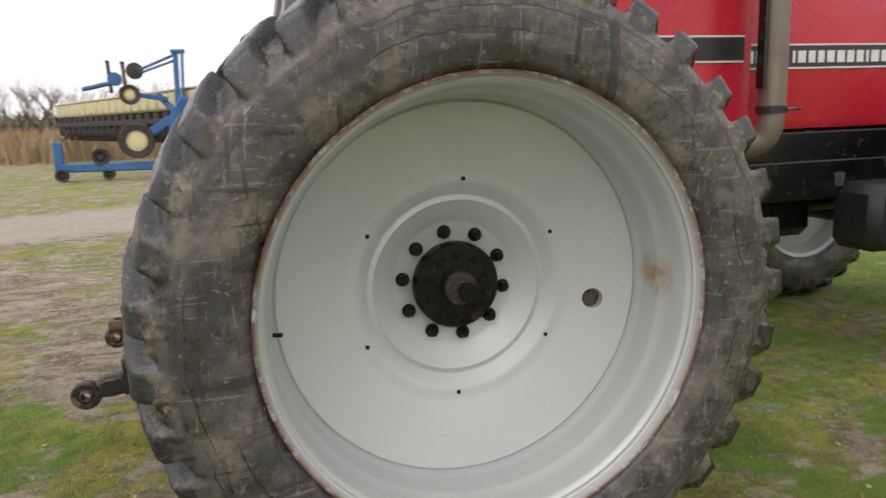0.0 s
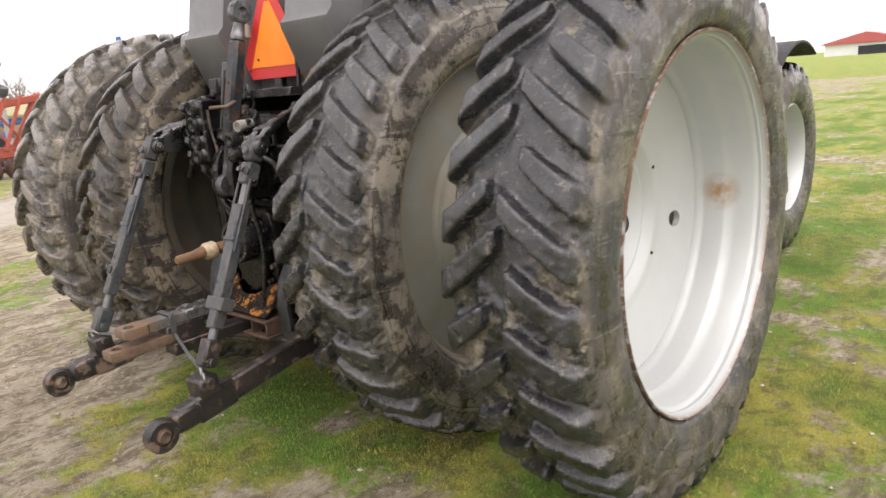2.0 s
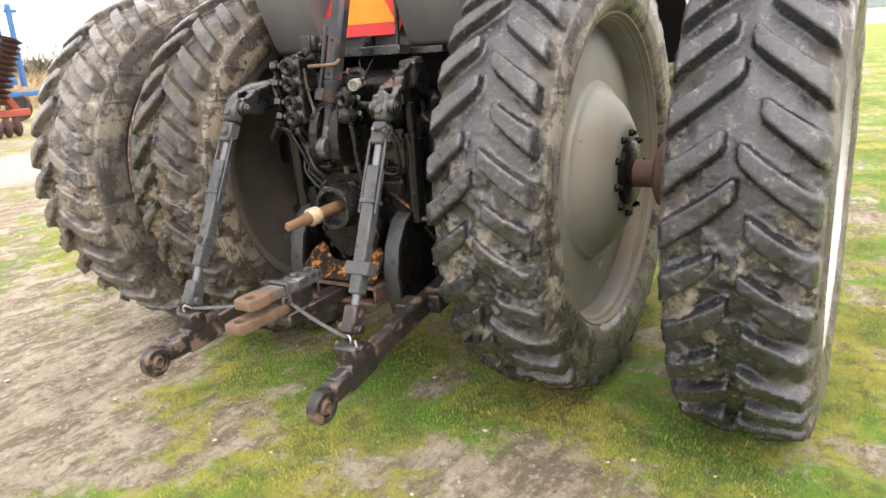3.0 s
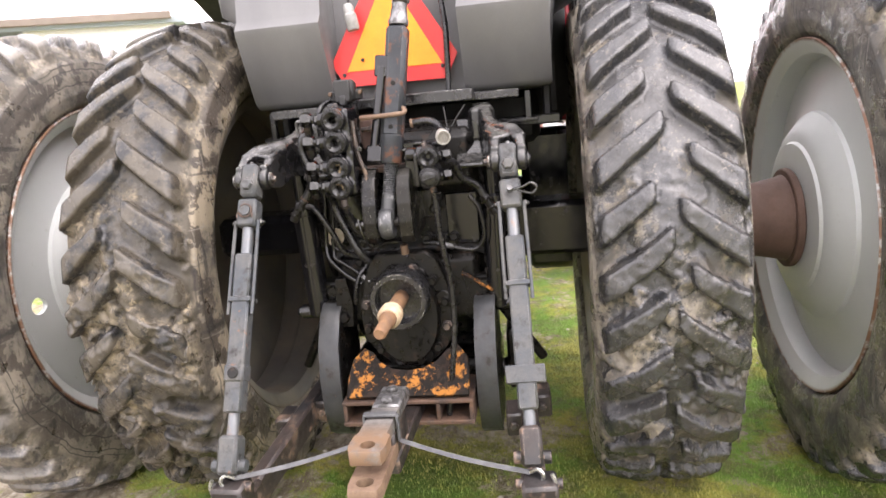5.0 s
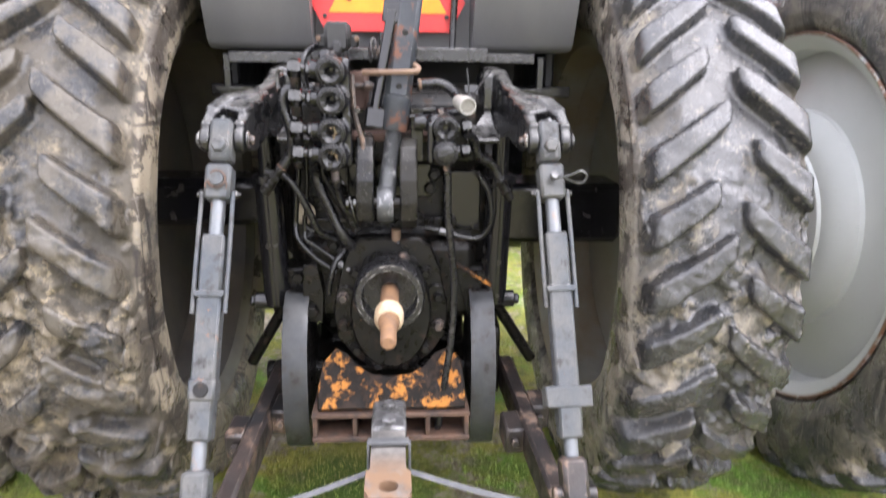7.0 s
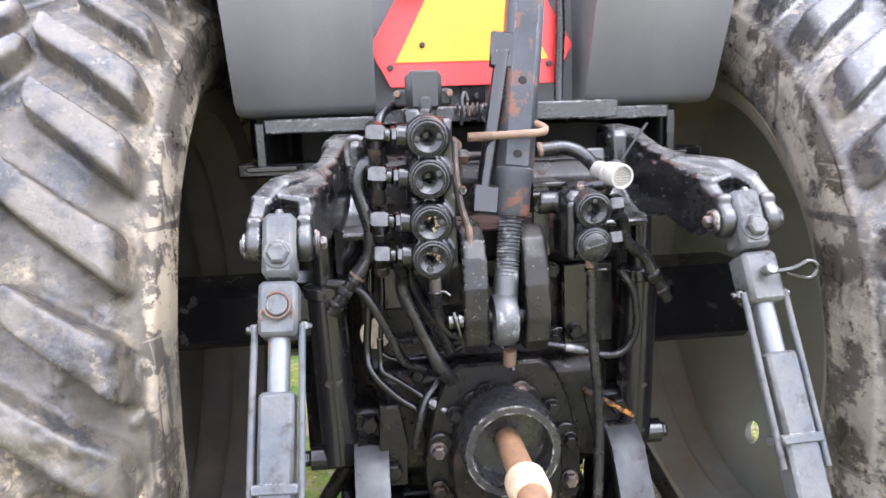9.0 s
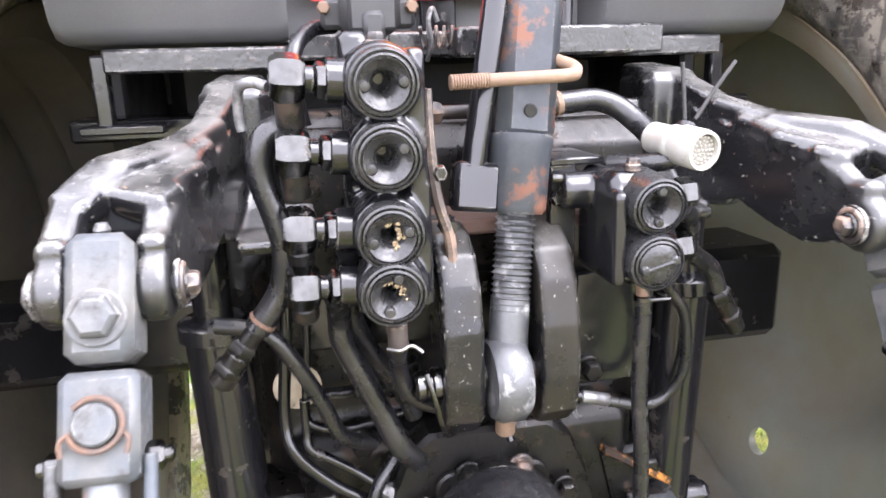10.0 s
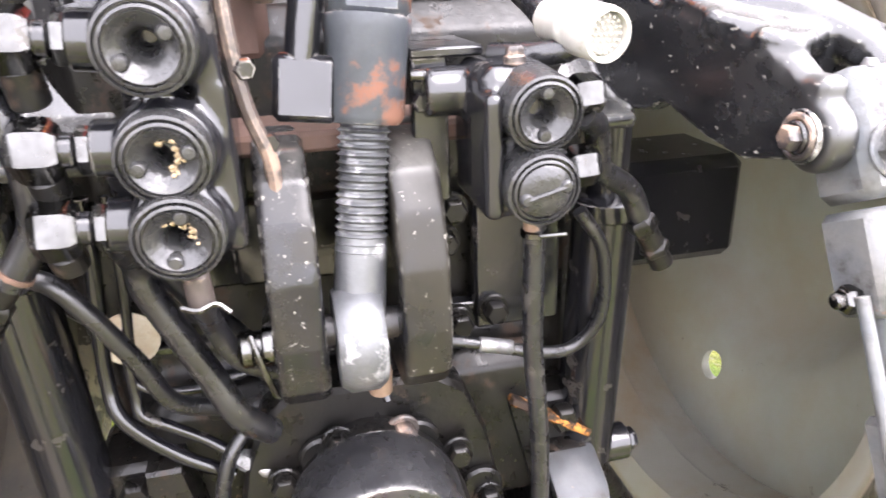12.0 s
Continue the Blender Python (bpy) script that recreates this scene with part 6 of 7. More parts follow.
part("fuel_tank", tank, tank_plastic, tractor, "dark grey moulded plastic rear tank", sharp=50)
for c, d in (((-0.33, 0.31, 1.381), (0.05, 0.23, 0.028)), ((-0.33, -0.275, 1.385), (0.05, 0.20, 0.026)), ((-0.40, -0.11, 1.392), (0.08, 0.26, 0.034)), ((-0.36, 0.10, 1.392), (0.06, 0.22, 0.030))):
    part("tank_rail", Shape().box(c, d, bevel=0.003), worn_black, tractor, "black steel rail under the tank")
spring = [(-0.425 + 0.006 * math.sin(k * 1.05), 0.062 - 0.0016 * k, 1.398 + 0.012 * math.cos(k * 1.05)) for k in range(26)]
part("spring", Shape().tube(spring, 0.0022, 6, 2), rusty_steel, tractor)
part("wire_clip", Shape().tube([(-0.43, 0.056, 1.372), (-0.44, 0.052, 1.39), (-0.44, 0.055, 1.415), (-0.43, 0.048, 1.43), (-0.43, 0.042, 1.415)], 0.003, 6), worn_steel, tractor)
for y0 in (0.44, -0.40):
    part("rail_hanger", Shape().box((-0.30, y0, 1.345), (0.02, 0.02, 0.09), bevel=0.003).box((-0.30, y0 - 0.02 * (1 if y0 > 0 else -1), 1.30), (0.05, 0.10, 0.012), bevel=0.003), black_paint, tractor)
for side in (-1, 1):
    part("under_bracket", Shape().box((-0.20, side * 0.40, 1.295), (0.10, 0.20, 0.03), bevel=0.004), black_paint, tractor)
# triangle sign with clipped corners
SX, SY = -0.305, 0.013
tri = lambda k, cut: [(SY - 0.205 * k - 0.0, 1.525 - 0.0), (SY - 0.165 * k, 1.525 - 0.075 * k), (SY + 0.165 * k, 1.525 - 0.075 * k), (SY + 0.205 * k, 1.525), (SY + 0.035 * k, 1.525 + 0.285 * k), (SY - 0.035 * k, 1.525 + 0.285 * k)]
sign = part("warning_triangle", Shape().prism(tri(1.0, 0), YZ(SX), 0.004, 0.001), smv_red, tractor, "orange triangle sign with a red reflective border")
inner = [(SY - 0.155, 1.497), (SY + 0.155, 1.497), (SY + 0.016, 1.755), (SY - 0.016, 1.755)]
part("orange_panel", Shape().prism(inner, YZ(SX - 0.003), 0.003, 0.0006), smv_orange, sign)
for y0, z0 in ((-0.155, 1.488), (0.165, 1.488), (0.10, 1.53)):
    part("sign_rivet", Shape().rod((SX - 0.004, SY + y0, z0), (SX - 0.009, SY + y0, z0), 0.006, n=10), dark_plastic, sign)
part("sign_post", Shape().box((SX + 0.02, SY, 1.50), (0.03, 0.05, 0.24), bevel=0.003), black_paint, sign)
hose([(-0.33, -0.155, 1.39), (-0.325, -0.158, 1.46), (-0.325, -0.162, 1.60), (-0.31, -0.150, 1.75), (-0.29, -0.16, 1.95)], 0.009, "black cable up the tank")
hose([(-0.34, 0.125, 1.90), (-0.34, 0.135, 1.78), (-0.345, 0.130, 1.70)], 0.004, "", "cable", dark_plastic)
part("cable_connector", Shape().lathe([(0.010, 0), (0.016, 0.008), (0.016, 0.03), (0.020, 0.035), (0.020, 0.075), (0.017, 0.082)], aim((-0.345, 0.135, 1.70), (-0.35, 0.118, 1.60)), 18), surface("grey_connector", (0.30, 0.30, 0.29), (0.2, 0.2, 0.19), 40, 0.5), tractor, "grey cable connector hanging by the sign")

# cab, bonnet and front end
cab = Shape().box((0.90, 0, 1.62), (1.35, 1.10, 0.72), bevel=0.05)
cab.box((0.35, 0, 1.30), (0.40, 0.86, 0.20), bevel=0.03)
part("cab_body", cab, dark_plastic, tractor, "black lower cab body")
for side in (-1, 1):
    guard = []
    for k in range(9):
        a = radians(18 + 10.5 * k)
        guard.append((0.05 + 1.02 * math.cos(a), HUB_Z + 0.06 + 1.02 * math.sin(a)))
    outer = guard + [(p[0] * 0.985, (p[1] - HUB_Z) * 0.985 + HUB_Z) for p in guard[::-1]]
    g = Shape().prism(outer, XZ(side * 0.70), 0.54, 0.001)
    # Unseen box and panel added to keep light out of the wheel cavity.
    part("added_shade_box", Shape().box((1.28, side * 0.50, 0.86), (0.62, 0.36, 0.72), bevel=0.04), black_paint, tractor, "black box added under the cab floor to block light")
    part("added_shade_panel", Shape().box((0.34, side * 0.46, 1.48), (0.95, 0.03, 0.40), bevel=0.01), dark_plastic, tractor)
    part("rear_fender", g, dark_plastic, tractor, "black rear mudguard over the inner tyre")
    part("fender_lamp", Shape().box((-0.16, side * 0.62, 2.02), (0.08, 0.16, 0.09), bevel=0.012), dark_plastic, tractor)
post = Shape()
for x0, y0 in ((0.22, 0.56), (0.22, -0.56), (1.50, 0.56), (1.50, -0.56), (0.85, 0.60), (0.85, -0.60)):
    post.box((x0, y0, 2.42), (0.07, 0.06, 0.92), bevel=0.012)
part("cab_frame", post, dark_plastic, tractor)
part("cab_roof", Shape().box((0.86, 0, 2.95), (1.60, 1.32, 0.18), bevel=0.06), dark_plastic, tractor)
glass, _, gb = nodes_of("tinted_cab_glass")
gb.inputs["Base Color"].default_value = (0.55, 0.6, 0.6, 1)
gb.inputs["Roughness"].default_value = 0.02
gb.inputs["Transmission Weight"].default_value = 1.0
gb.inputs["IOR"].default_value = 1.45
for c, s in (((0.215, 0, 2.42), (0.006, 1.06, 0.86)), ((0.53, -0.585, 2.42), (0.56, 0.006, 0.86)), ((0.53, 0.585, 2.42), (0.56, 0.006, 0.86)), ((1.18, -0.585, 2.42), (0.58, 0.006, 0.86)), ((1.18, 0.585, 2.42), (0.58, 0.006, 0.86)), ((1.51, 0, 2.42), (0.006, 1.06, 0.86))):
    part("cab_pane", Shape().box(c, s, bevel=0.001), glass, tractor)
hood = Shape()
sec = [(0.42, 1.25), (0.44, 1.30), (0.445, 1.70), (0.42, 1.92), (0.34, 2.00)]
outline = sec + [(-y, z) for y, z in sec[::-1]]
hood.prism(outline, YZ(2.72), 2.10, 0.03)
bonnet = part("bonnet", hood, red_paint, tractor, "red bonnet with a black side stripe")
side_red = Shape().box((1.10, -0.55, 1.66), (1.10, 0.06, 0.80), bevel=0.012)
part("side_panel", side_red, red_paint, tractor, "red side panel with a black stripe")
for x0, x1, y0 in ((0.62, 1.60, -0.583), (1.69, 3.75, -0.448)):
    up = 0.025 if x0 < 1 else 0.0
    st = Shape().box(((x0 + x1) / 2, y0, 1.592 + up), (x1 - x0, 0.006, 0.098), bevel=0.001)
    part("stripe", st, stripe_black, bonnet)
    for z0 in (1.646, 1.538):
        part("pinstripe", Shape().box(((x0 + x1) / 2, y0 - 0.001, z0 + up), (x1 - x0, 0.006, 0.008), bevel=0.001), white_paint, bonnet)
xs, widths = 1.72, (0.04, 0.045, 0.04, 0.04, 0, 0.016, 0.046, 0.04, 0.038, 0.044, 0.046, 0.042, 0.042, 0.016, 0.048, 0.046, 0.042, 0.036)
for w in widths:
    if w:
        part("letter_bar", Shape().box((xs + w / 2, -0.4525, 1.590), (w, 0.005, 0.056), bevel=0.001), white_paint, bonnet)
        xs += w + 0.016
    else:
        xs += 0.035
for k in range(4):
    part("letter_bar", Shape().box((3.02 + 0.048 * k, -0.4525, 1.590), (0.034, 0.005, 0.056), bevel=0.001), white_paint, bonnet)
chassis = Shape().box((2.45, 0, 1.16), (2.55, 0.84, 0.17), bevel=0.02).box((2.3, -0.40, 0.99), (1.5, 0.05, 0.20), bevel=0.01)
part("chassis", chassis, black_paint, tractor, "black chassis under the bonnet")
part("frame_plate", Shape().box((2.34, -0.430, 0.985), (0.06, 0.006, 0.07), bevel=0.001), grey_paint, tractor)
part("side_tank", Shape().box((2.60, -0.50, 0.80), (0.50, 0.30, 0.34), bevel=0.05), dark_plastic, tractor, "dark side tank")
pipe = Shape().rod((1.645, -0.72, 1.335), (1.63, -0.72, 2.75), 0.058, n=30)
exhaust = part("exhaust_pipe", pipe, pipe_steel, tractor, "tarnished upright exhaust pipe with a clamp")
part("exhaust_elbow", Shape().tube([(1.645, -0.72, 1.36), (1.643, -0.72, 1.29), (1.63, -0.70, 1.23), (1.59, -0.66, 1.195), (1.54, -0.60, 1.18), (1.48, -0.54, 1.175)], 0.055, 24), pipe_steel, exhaust)
part("exhaust_clamp", Shape().lathe([(0.060, 0), (0.066, 0.002), (0.066, 0.03), (0.060, 0.032)], aim((1.645, -0.72, 1.335), (1.645, -0.72, 2)), 28).rod((1.66, -0.79, 1.351), (1.74, -0.79, 1.351), 0.007), rusty_steel, exhaust)
part("heat_shield", Shape().box((1.566, -0.735, 1.95), (0.014, 0.045, 1.02), bevel=0.004), black_paint, exhaust)


def front_wheel(side):
    c = Vector((3.27, side * 0.90, 0.665))
    rim = part("front_wheel", Shape().lathe([(0.385, 0.165), (0.375, 0.172), (0.36, 0.15), (0.345, 0.08), (0.335, 0.0), (0.30, -0.02), (0.18, -0.03), (0.17, 0.0), (0.0012, 0.01), (0.0012, -0.05), (0.18, -0.06), (0.335, -0.04), (0.36, -0.15), (0.385, -0.165), (0.375, -0.14), (0.375, 0.14), (0.385, 0.165)], OUT, 48, cap=False), silver_outer, tractor, "silver front wheel")
    turn = Matrix.Identity(4) if side < 0 else Matrix.Rotation(math.pi, 4, "Z")
    rim.matrix_basis = Matrix.Translation(c) @ turn
    part("hub", Shape().lathe([(0.15, -0.03), (0.15, 0.06), (0.12, 0.10), (0.05, 0.11)], OUT, 28), oily_black, rim)
    ty = moulded_tyre("tyre", rubber, rim, "worn black front tyre", 0.69, 0.205, 0.385, 26, 0.036, 0.665, 9, 10, 0.055, tread=0.165)
    ty.matrix_basis = turn.inverted()
    pts = [(c.x + 0.80 * math.cos(radians(a)), c.z + 0.01 + 0.80 * math.sin(radians(a))) for a in range(62, 187, 8)]
    g = Shape().prism(pts + [(c.x + (x - c.x) * 0.982, c.z + (z - c.z) * 0.982) for x, z in pts[::-1]], XZ(c.y), 0.44, 0.001)
    part("front_fender", g, dark_plastic, tractor, "black curved front mudguard")
    part("fender_stay", Shape().rod((c.x - 0.1, side * 0.45, 0.95), (c.x - 0.1, c.y, 1.43), 0.02), black_paint, tractor)


for side in (-1, 1):
    front_wheel(side)
part("front_axle", Shape().rod((3.27, -0.75, 0.665), (3.27, 0.75, 0.665), 0.09, n=20).box((3.27, 0, 0.75), (0.36, 0.4, 0.3), bevel=0.04), oily_black, tractor)


# ---- background machines ----
def beam(s, p, q, w):
    """A square tube between two places."""
    a, b = Vector(p), Vector(q)
    return s.box((a + b) / 2, (w, w, (a - b).length + w * 0.5), line_frame(b, a), w * 0.15)


def planter(at):
    """A folded row-crop planter: a long row of seed boxes over black row units on a blue carrier frame."""
    t = thing("planter", "blue folded planter with cream seed boxes parked on the grass", "planter", at)
    carrier = Shape()
    for p, q, w in (((-2.4, 0.6, 0.33), (1.0, -0.4, 0.33), 0.22), ((-2.4, 0.6, 0.12), (-2.4, 0.6, 0.95), 0.22), ((0.35, -0.2, 0.30), (0.62, -0.2, 1.75), 0.24), ((0.9, -0.5, 0.33), (1.28, -0.6, 0.36), 0.30)):
        beam(carrier, p, q, w)
    part("carrier_frame", carrier, blue_paint, t)
    part("tongue_jack", Shape().rod((1.27, -0.6, -0.02), (1.27, -0.6, 0.75), 0.05).box((1.27, -0.6, 0.0), (0.3, 0.3, 0.03)), far_black, t)
    part("winch", Shape().box((1.2, -0.6, 0.62), (0.42, 0.25, 0.12), bevel=0.03), far_black, t)
    arm = beam(beam(Shape(), (-0.1, -0.1, 1.15), (0.95, -0.2, 1.75), 0.22), (0.2, 0.2, 2.1), (0.6, 0.1, 1.65), 0.16)
    part("wheel_arm", beam(beam(arm, (-0.5, 0.0, 2.16), (0.4, 0.1, 2.0), 0.12), (0.5, -0.1, 1.35), (0.85, -0.2, 1.95), 0.3), blue_paint, t)
    mast = beam(beam(Shape(), (0.72, 0, 3.15), (0.66, 0, 1.6), 0.13), (0.88, 0, 3.1), (0.80, 0, 1.9), 0.07)
    part("marker_mast", mast.box((0.78, 0, 3.18), (0.34, 0.2, 0.10), bevel=0.02), blue_paint, t)
    part("marker_arm", Shape().rod((0.78, 0, 3.14), (-0.25, 0.1, 2.72), 0.035).rod((0.74, 0, 2.98), (-0.2, 0.1, 2.66), 0.03), blue_paint, t)
    part("marker_disc", Shape().lathe([(0.05, -0.05), (0.21, -0.02), (0.21, 0.02), (0.05, 0.05)], Matrix.Translation((-0.30, 0.1, 2.72)) @ OUT, 20), far_black, t)
    d, n = Vector((-0.40, 0.917, 0)), Vector((0.917, 0.40, 0))
    R = Matrix((n, d, Vector((0, 0, 1)))).transposed()
    rng = random.Random(6)
    for k in range(20):
        c = Vector((1.32, -0.2, 0)) + d * (0.78 * k)
        box = Shape().box(c + Vector((0, 0, 2.0)), (0.60, 0.66, 0.52), R, 0.07).box(c + Vector((0, 0, 2.27)), (0.63, 0.69, 0.05), R, 0.02)
        part("seed_box", box, seed_cream, t)
        row = Shape().box(c + Vector((0, 0, 1.56)), (0.50, 0.40, 0.34), R, 0.04).box(c + Vector((0, 0, 1.22)), (0.62, 0.12, 0.40), R, 0.03)
        row.lathe([(0.02, -0.015), (0.24, 0), (0.02, 0.015)], Matrix.Translation(c + Vector((0.1, -0.1, 1.05))) @ OUT, 16).lathe([(0.06, -0.04), (0.17, -0.04), (0.17, 0.04), (0.06, 0.04)], Matrix.Translation(c + n * 0.42 + Vector((0, 0, 1.12))) @ OUT, 14)
        row.rod(c + Vector((-0.1, 0, 1.2)), c + Vector((-0.15, 0, 0.86)), 0.03).rod(c + n * 0.2 + Vector((0, 0, 1.3)), c + n * 0.55 + Vector((0, 0, 1.05)), 0.04)
        unit = part("row_unit", row, far_black, t)
        part("gauge_wheel", Shape().lathe([(0.02, 0.05), (0.12, 0.05), (0.17, 0.03), (0.17, -0.03)], Matrix.Translation(c + Vector((-0.02, -0.28, 1.16))) @ OUT, 18), far_black, unit)
    part("toolbar", beam(Shape(), Vector((1.0, 0.1, 1.45)), Vector((1.0, 0.1, 1.45)) + d * 15.2, 0.18), far_black, t)
    for x0, y0, z0, r in ((-0.40, 0.1, 0.98, 0.44), (-0.42, -0.1, 2.12, 0.25), (-1.35, 0.5, 0.60, 0.22), (-2.3, 0.5, 0.16, 0.16), (-1.2, 0.5, 0.15, 0.15)):
        m = Matrix.Translation((x0, y0 - 0.25, z0)) @ OUT
        w = part("tyre", Shape().lathe([(r * 0.6, -0.09), (r * 0.95, -0.11), (r, -0.06), (r, 0.06), (r * 0.95, 0.11), (r * 0.6, 0.09), (r * 0.6, -0.09)], m, 28, cap=False), far_black, t)
        part("wheel_disc", Shape().lathe([(0.01, 0.05), (r * 0.3, 0.06), (r * 0.62, 0.02), (r * 0.62, -0.02), (0.01, -0.02)], m, 24), wheel_yellow if z0 > 0.8 else far_black, w)
    for x0, z1 in ((-0.97, 2.98), (-0.62, 2.95)):
        part("stand_post", Shape().rod((x0 + 0.02, 0.5, 2.2), (x0, 0.5, z1), 0.045).box((x0, 0.5, z1), (0.10, 0.10, 0.08), bevel=0.02), far_black, t)
    part("fan_housing", Shape().lathe([(0.08, -0.10), (0.17, -0.10), (0.17, 0.10), (0.08, 0.10)], Matrix.Translation((-0.84, 0.5, 2.55)) @ OUT, 20), blue_paint, t)
    part("manifold_pipe", Shape().tube([(-1.65, 0.7, 2.32), (-1.4, 0.6, 2.36), (-1.1, 0.5, 2.42), (-0.8, 0.5, 2.46)], 0.06, 10), blue_paint, t)
    return t


planter((-2.5, 16.5, 0.0))


def disc_harrow(at):
    """A red disc harrow with its wings folded up."""
    t = thing("disc_harrow", "faded red disc harrow with its wings folded up", "harrow", at)
    base = Shape()
    for p, q, w in (((-0.9, 0, 0.52), (5.6, 0.3, 0.52), 0.13), ((-0.9, 2.0, 0.52), (5.6, 2.2, 0.52), 0.13), ((-0.9, 0, 0.52), (-0.9, 2.0, 0.52), 0.12), ((1.4, 0, 0.52), (1.4, 2.0, 0.52), 0.12), ((4.2, 0.2, 0.52), (4.2, 2.1, 0.52), 0.12)):
        beam(base, p, q, 1.3 * w)
    part("main_frame", base, far_red, t)
    wing = Shape()
    for p, q, w in (((-0.86, 0, 0.55), (-0.45, 0, 1.9), 0.11), ((-0.54, 0, 1.57), (0.28, 0, 1.67), 0.09), ((0.0, 0, 1.62), (0.08, 0, 0.9), 0.07), ((0.1, 0, 0.5), (1.0, 0, 1.85), 0.13), ((0.35, 0, 0.5), (1.32, 0, 1.85), 0.10), ((1.0, 0, 1.83), (2.6, 0.2, 1.60), 0.11), ((1.5, 0, 1.82), (1.95, 0.1, 0.55), 0.10), ((1.5, 0, 1.82), (0.75, 0.1, 0.55), 0.09)):
        beam(wing, p, q, 1.5 * w)
    part("wing_frame", wing, far_red, t)
    wing2 = Shape()
    for p, q, w in (((2.6, 0.2, 1.6), (4.6, 0.4, 1.85), 0.11), ((3.4, 0.3, 1.75), (2.7, 0.3, 0.55), 0.10), ((4.6, 0.4, 1.85), (5.4, 0.4, 0.6), 0.11), ((3.4, 0.3, 1.75), (4.1, 0.3, 0.55), 0.09)):
        beam(wing2, p, q, 1.5 * w)
    part("wing_frame", wing2, far_red, t)
    for p, q, n, r in (((-1.08, -0.12, 0.70), (-0.66, -0.12, 2.25), 13, 0.27), ((4.9, 0.2, 0.8), (5.5, 0.2, 2.1), 12, 0.26), ((0.35, -0.05, 0.22), (5.2, 0.2, 0.22), 22, 0.23), ((0.3, 1.8, 0.22), (5.2, 2.0, 0.22), 20, 0.23)):
        a, b = Vector(p), Vector(q)
        gang = part("disc_gang", Shape().rod(a, b, 0.035), disc_steel, t)
        for k in range(n):
            c = a.lerp(b, k / (n - 1))
            part("disc_blade", Shape().lathe([(0.03, -0.045), (r * 0.7, -0.01), (r, 0.04), (r * 0.7, 0.004), (0.03, -0.025)], aim(c, c + (b - a)), 16), disc_steel, gang)
    a, b = Vector((-0.18, -0.1, 0.55)), Vector((0.80, -0.1, 2.0))
    part("tine_bar", Shape().rod(a, b, 0.035), disc_steel, t)
    for k in range(9):
        c = a.lerp(b, k / 8)
        part("spring_tine", Shape().tube([c + Vector((-0.20, 0, 0.11)), c + Vector((-0.05, 0, 0.04)), c + Vector((0.10, 0, -0.03)), c + Vector((0.20, 0, -0.02))], 0.016, 6, 3), disc_steel, t)
    for x0, z0 in ((0.78, 2.08), (1.05, 2.12), (1.2, 2.02), (1.7, 1.98)):
        part("spike_star", Shape().rod((x0 - 0.13, 0, z0 + 0.05), (x0 + 0.13, 0, z0 - 0.05), 0.02, n=6).rod((x0 - 0.05, 0, z0 - 0.12), (x0 + 0.05, 0, z0 + 0.14), 0.02, n=6).rod((x0 - 0.12, 0, z0 - 0.08), (x0 + 0.12, 0, z0 + 0.08), 0.02, n=6), disc_steel, t)
    for x0, y0, z0, r in ((-0.32, 0.1, 0.23, 0.24), (0.15, 0.0, 1.98, 0.33), (2.55, 0.3, 1.95, 0.30), (3.4, 0.6, 0.24, 0.24)):
        m = Matrix.Translation((x0, y0, z0)) @ (OUT if z0 < 1 else Matrix.Rotation(radians(16), 4, "Y") @ Matrix.Rotation(radians(18), 4, "X"))
        w = part("tyre", Shape().lathe([(r * 0.55, -0.09), (r * 0.95, -0.10), (r, -0.05), (r, 0.05), (r * 0.95, 0.10), (r * 0.55, 0.09)], m, 24), far_black if z0 < 1 else strap_grey, t)
        part("wheel_disc", Shape().lathe([(0.01, 0.10), (r * 0.5, 0.11), (r * 0.55, 0.06)], m, 20), white_paint if z0 < 1 else strap_grey, w)
    lattice = Shape()
    for k in range(7):
        x0 = 0.55 + 0.32 * k
        beam(lattice, (x0, 0.05, 0.62), (x0 + 0.55, 0.15, 1.75), 0.07)
        beam(lattice, (x0 + 0.5, 0.1, 0.62), (x0, 0.2, 1.45), 0.05)
    part("wing_lattice", lattice, far_red, t)
    part("gauge_leg", Shape().box((-0.75, 0, 0.25), (0.08, 0.08, 0.5), bevel=0.01), far_red, t)
    return t


disc_harrow((1.0, 15.0, 0.0))


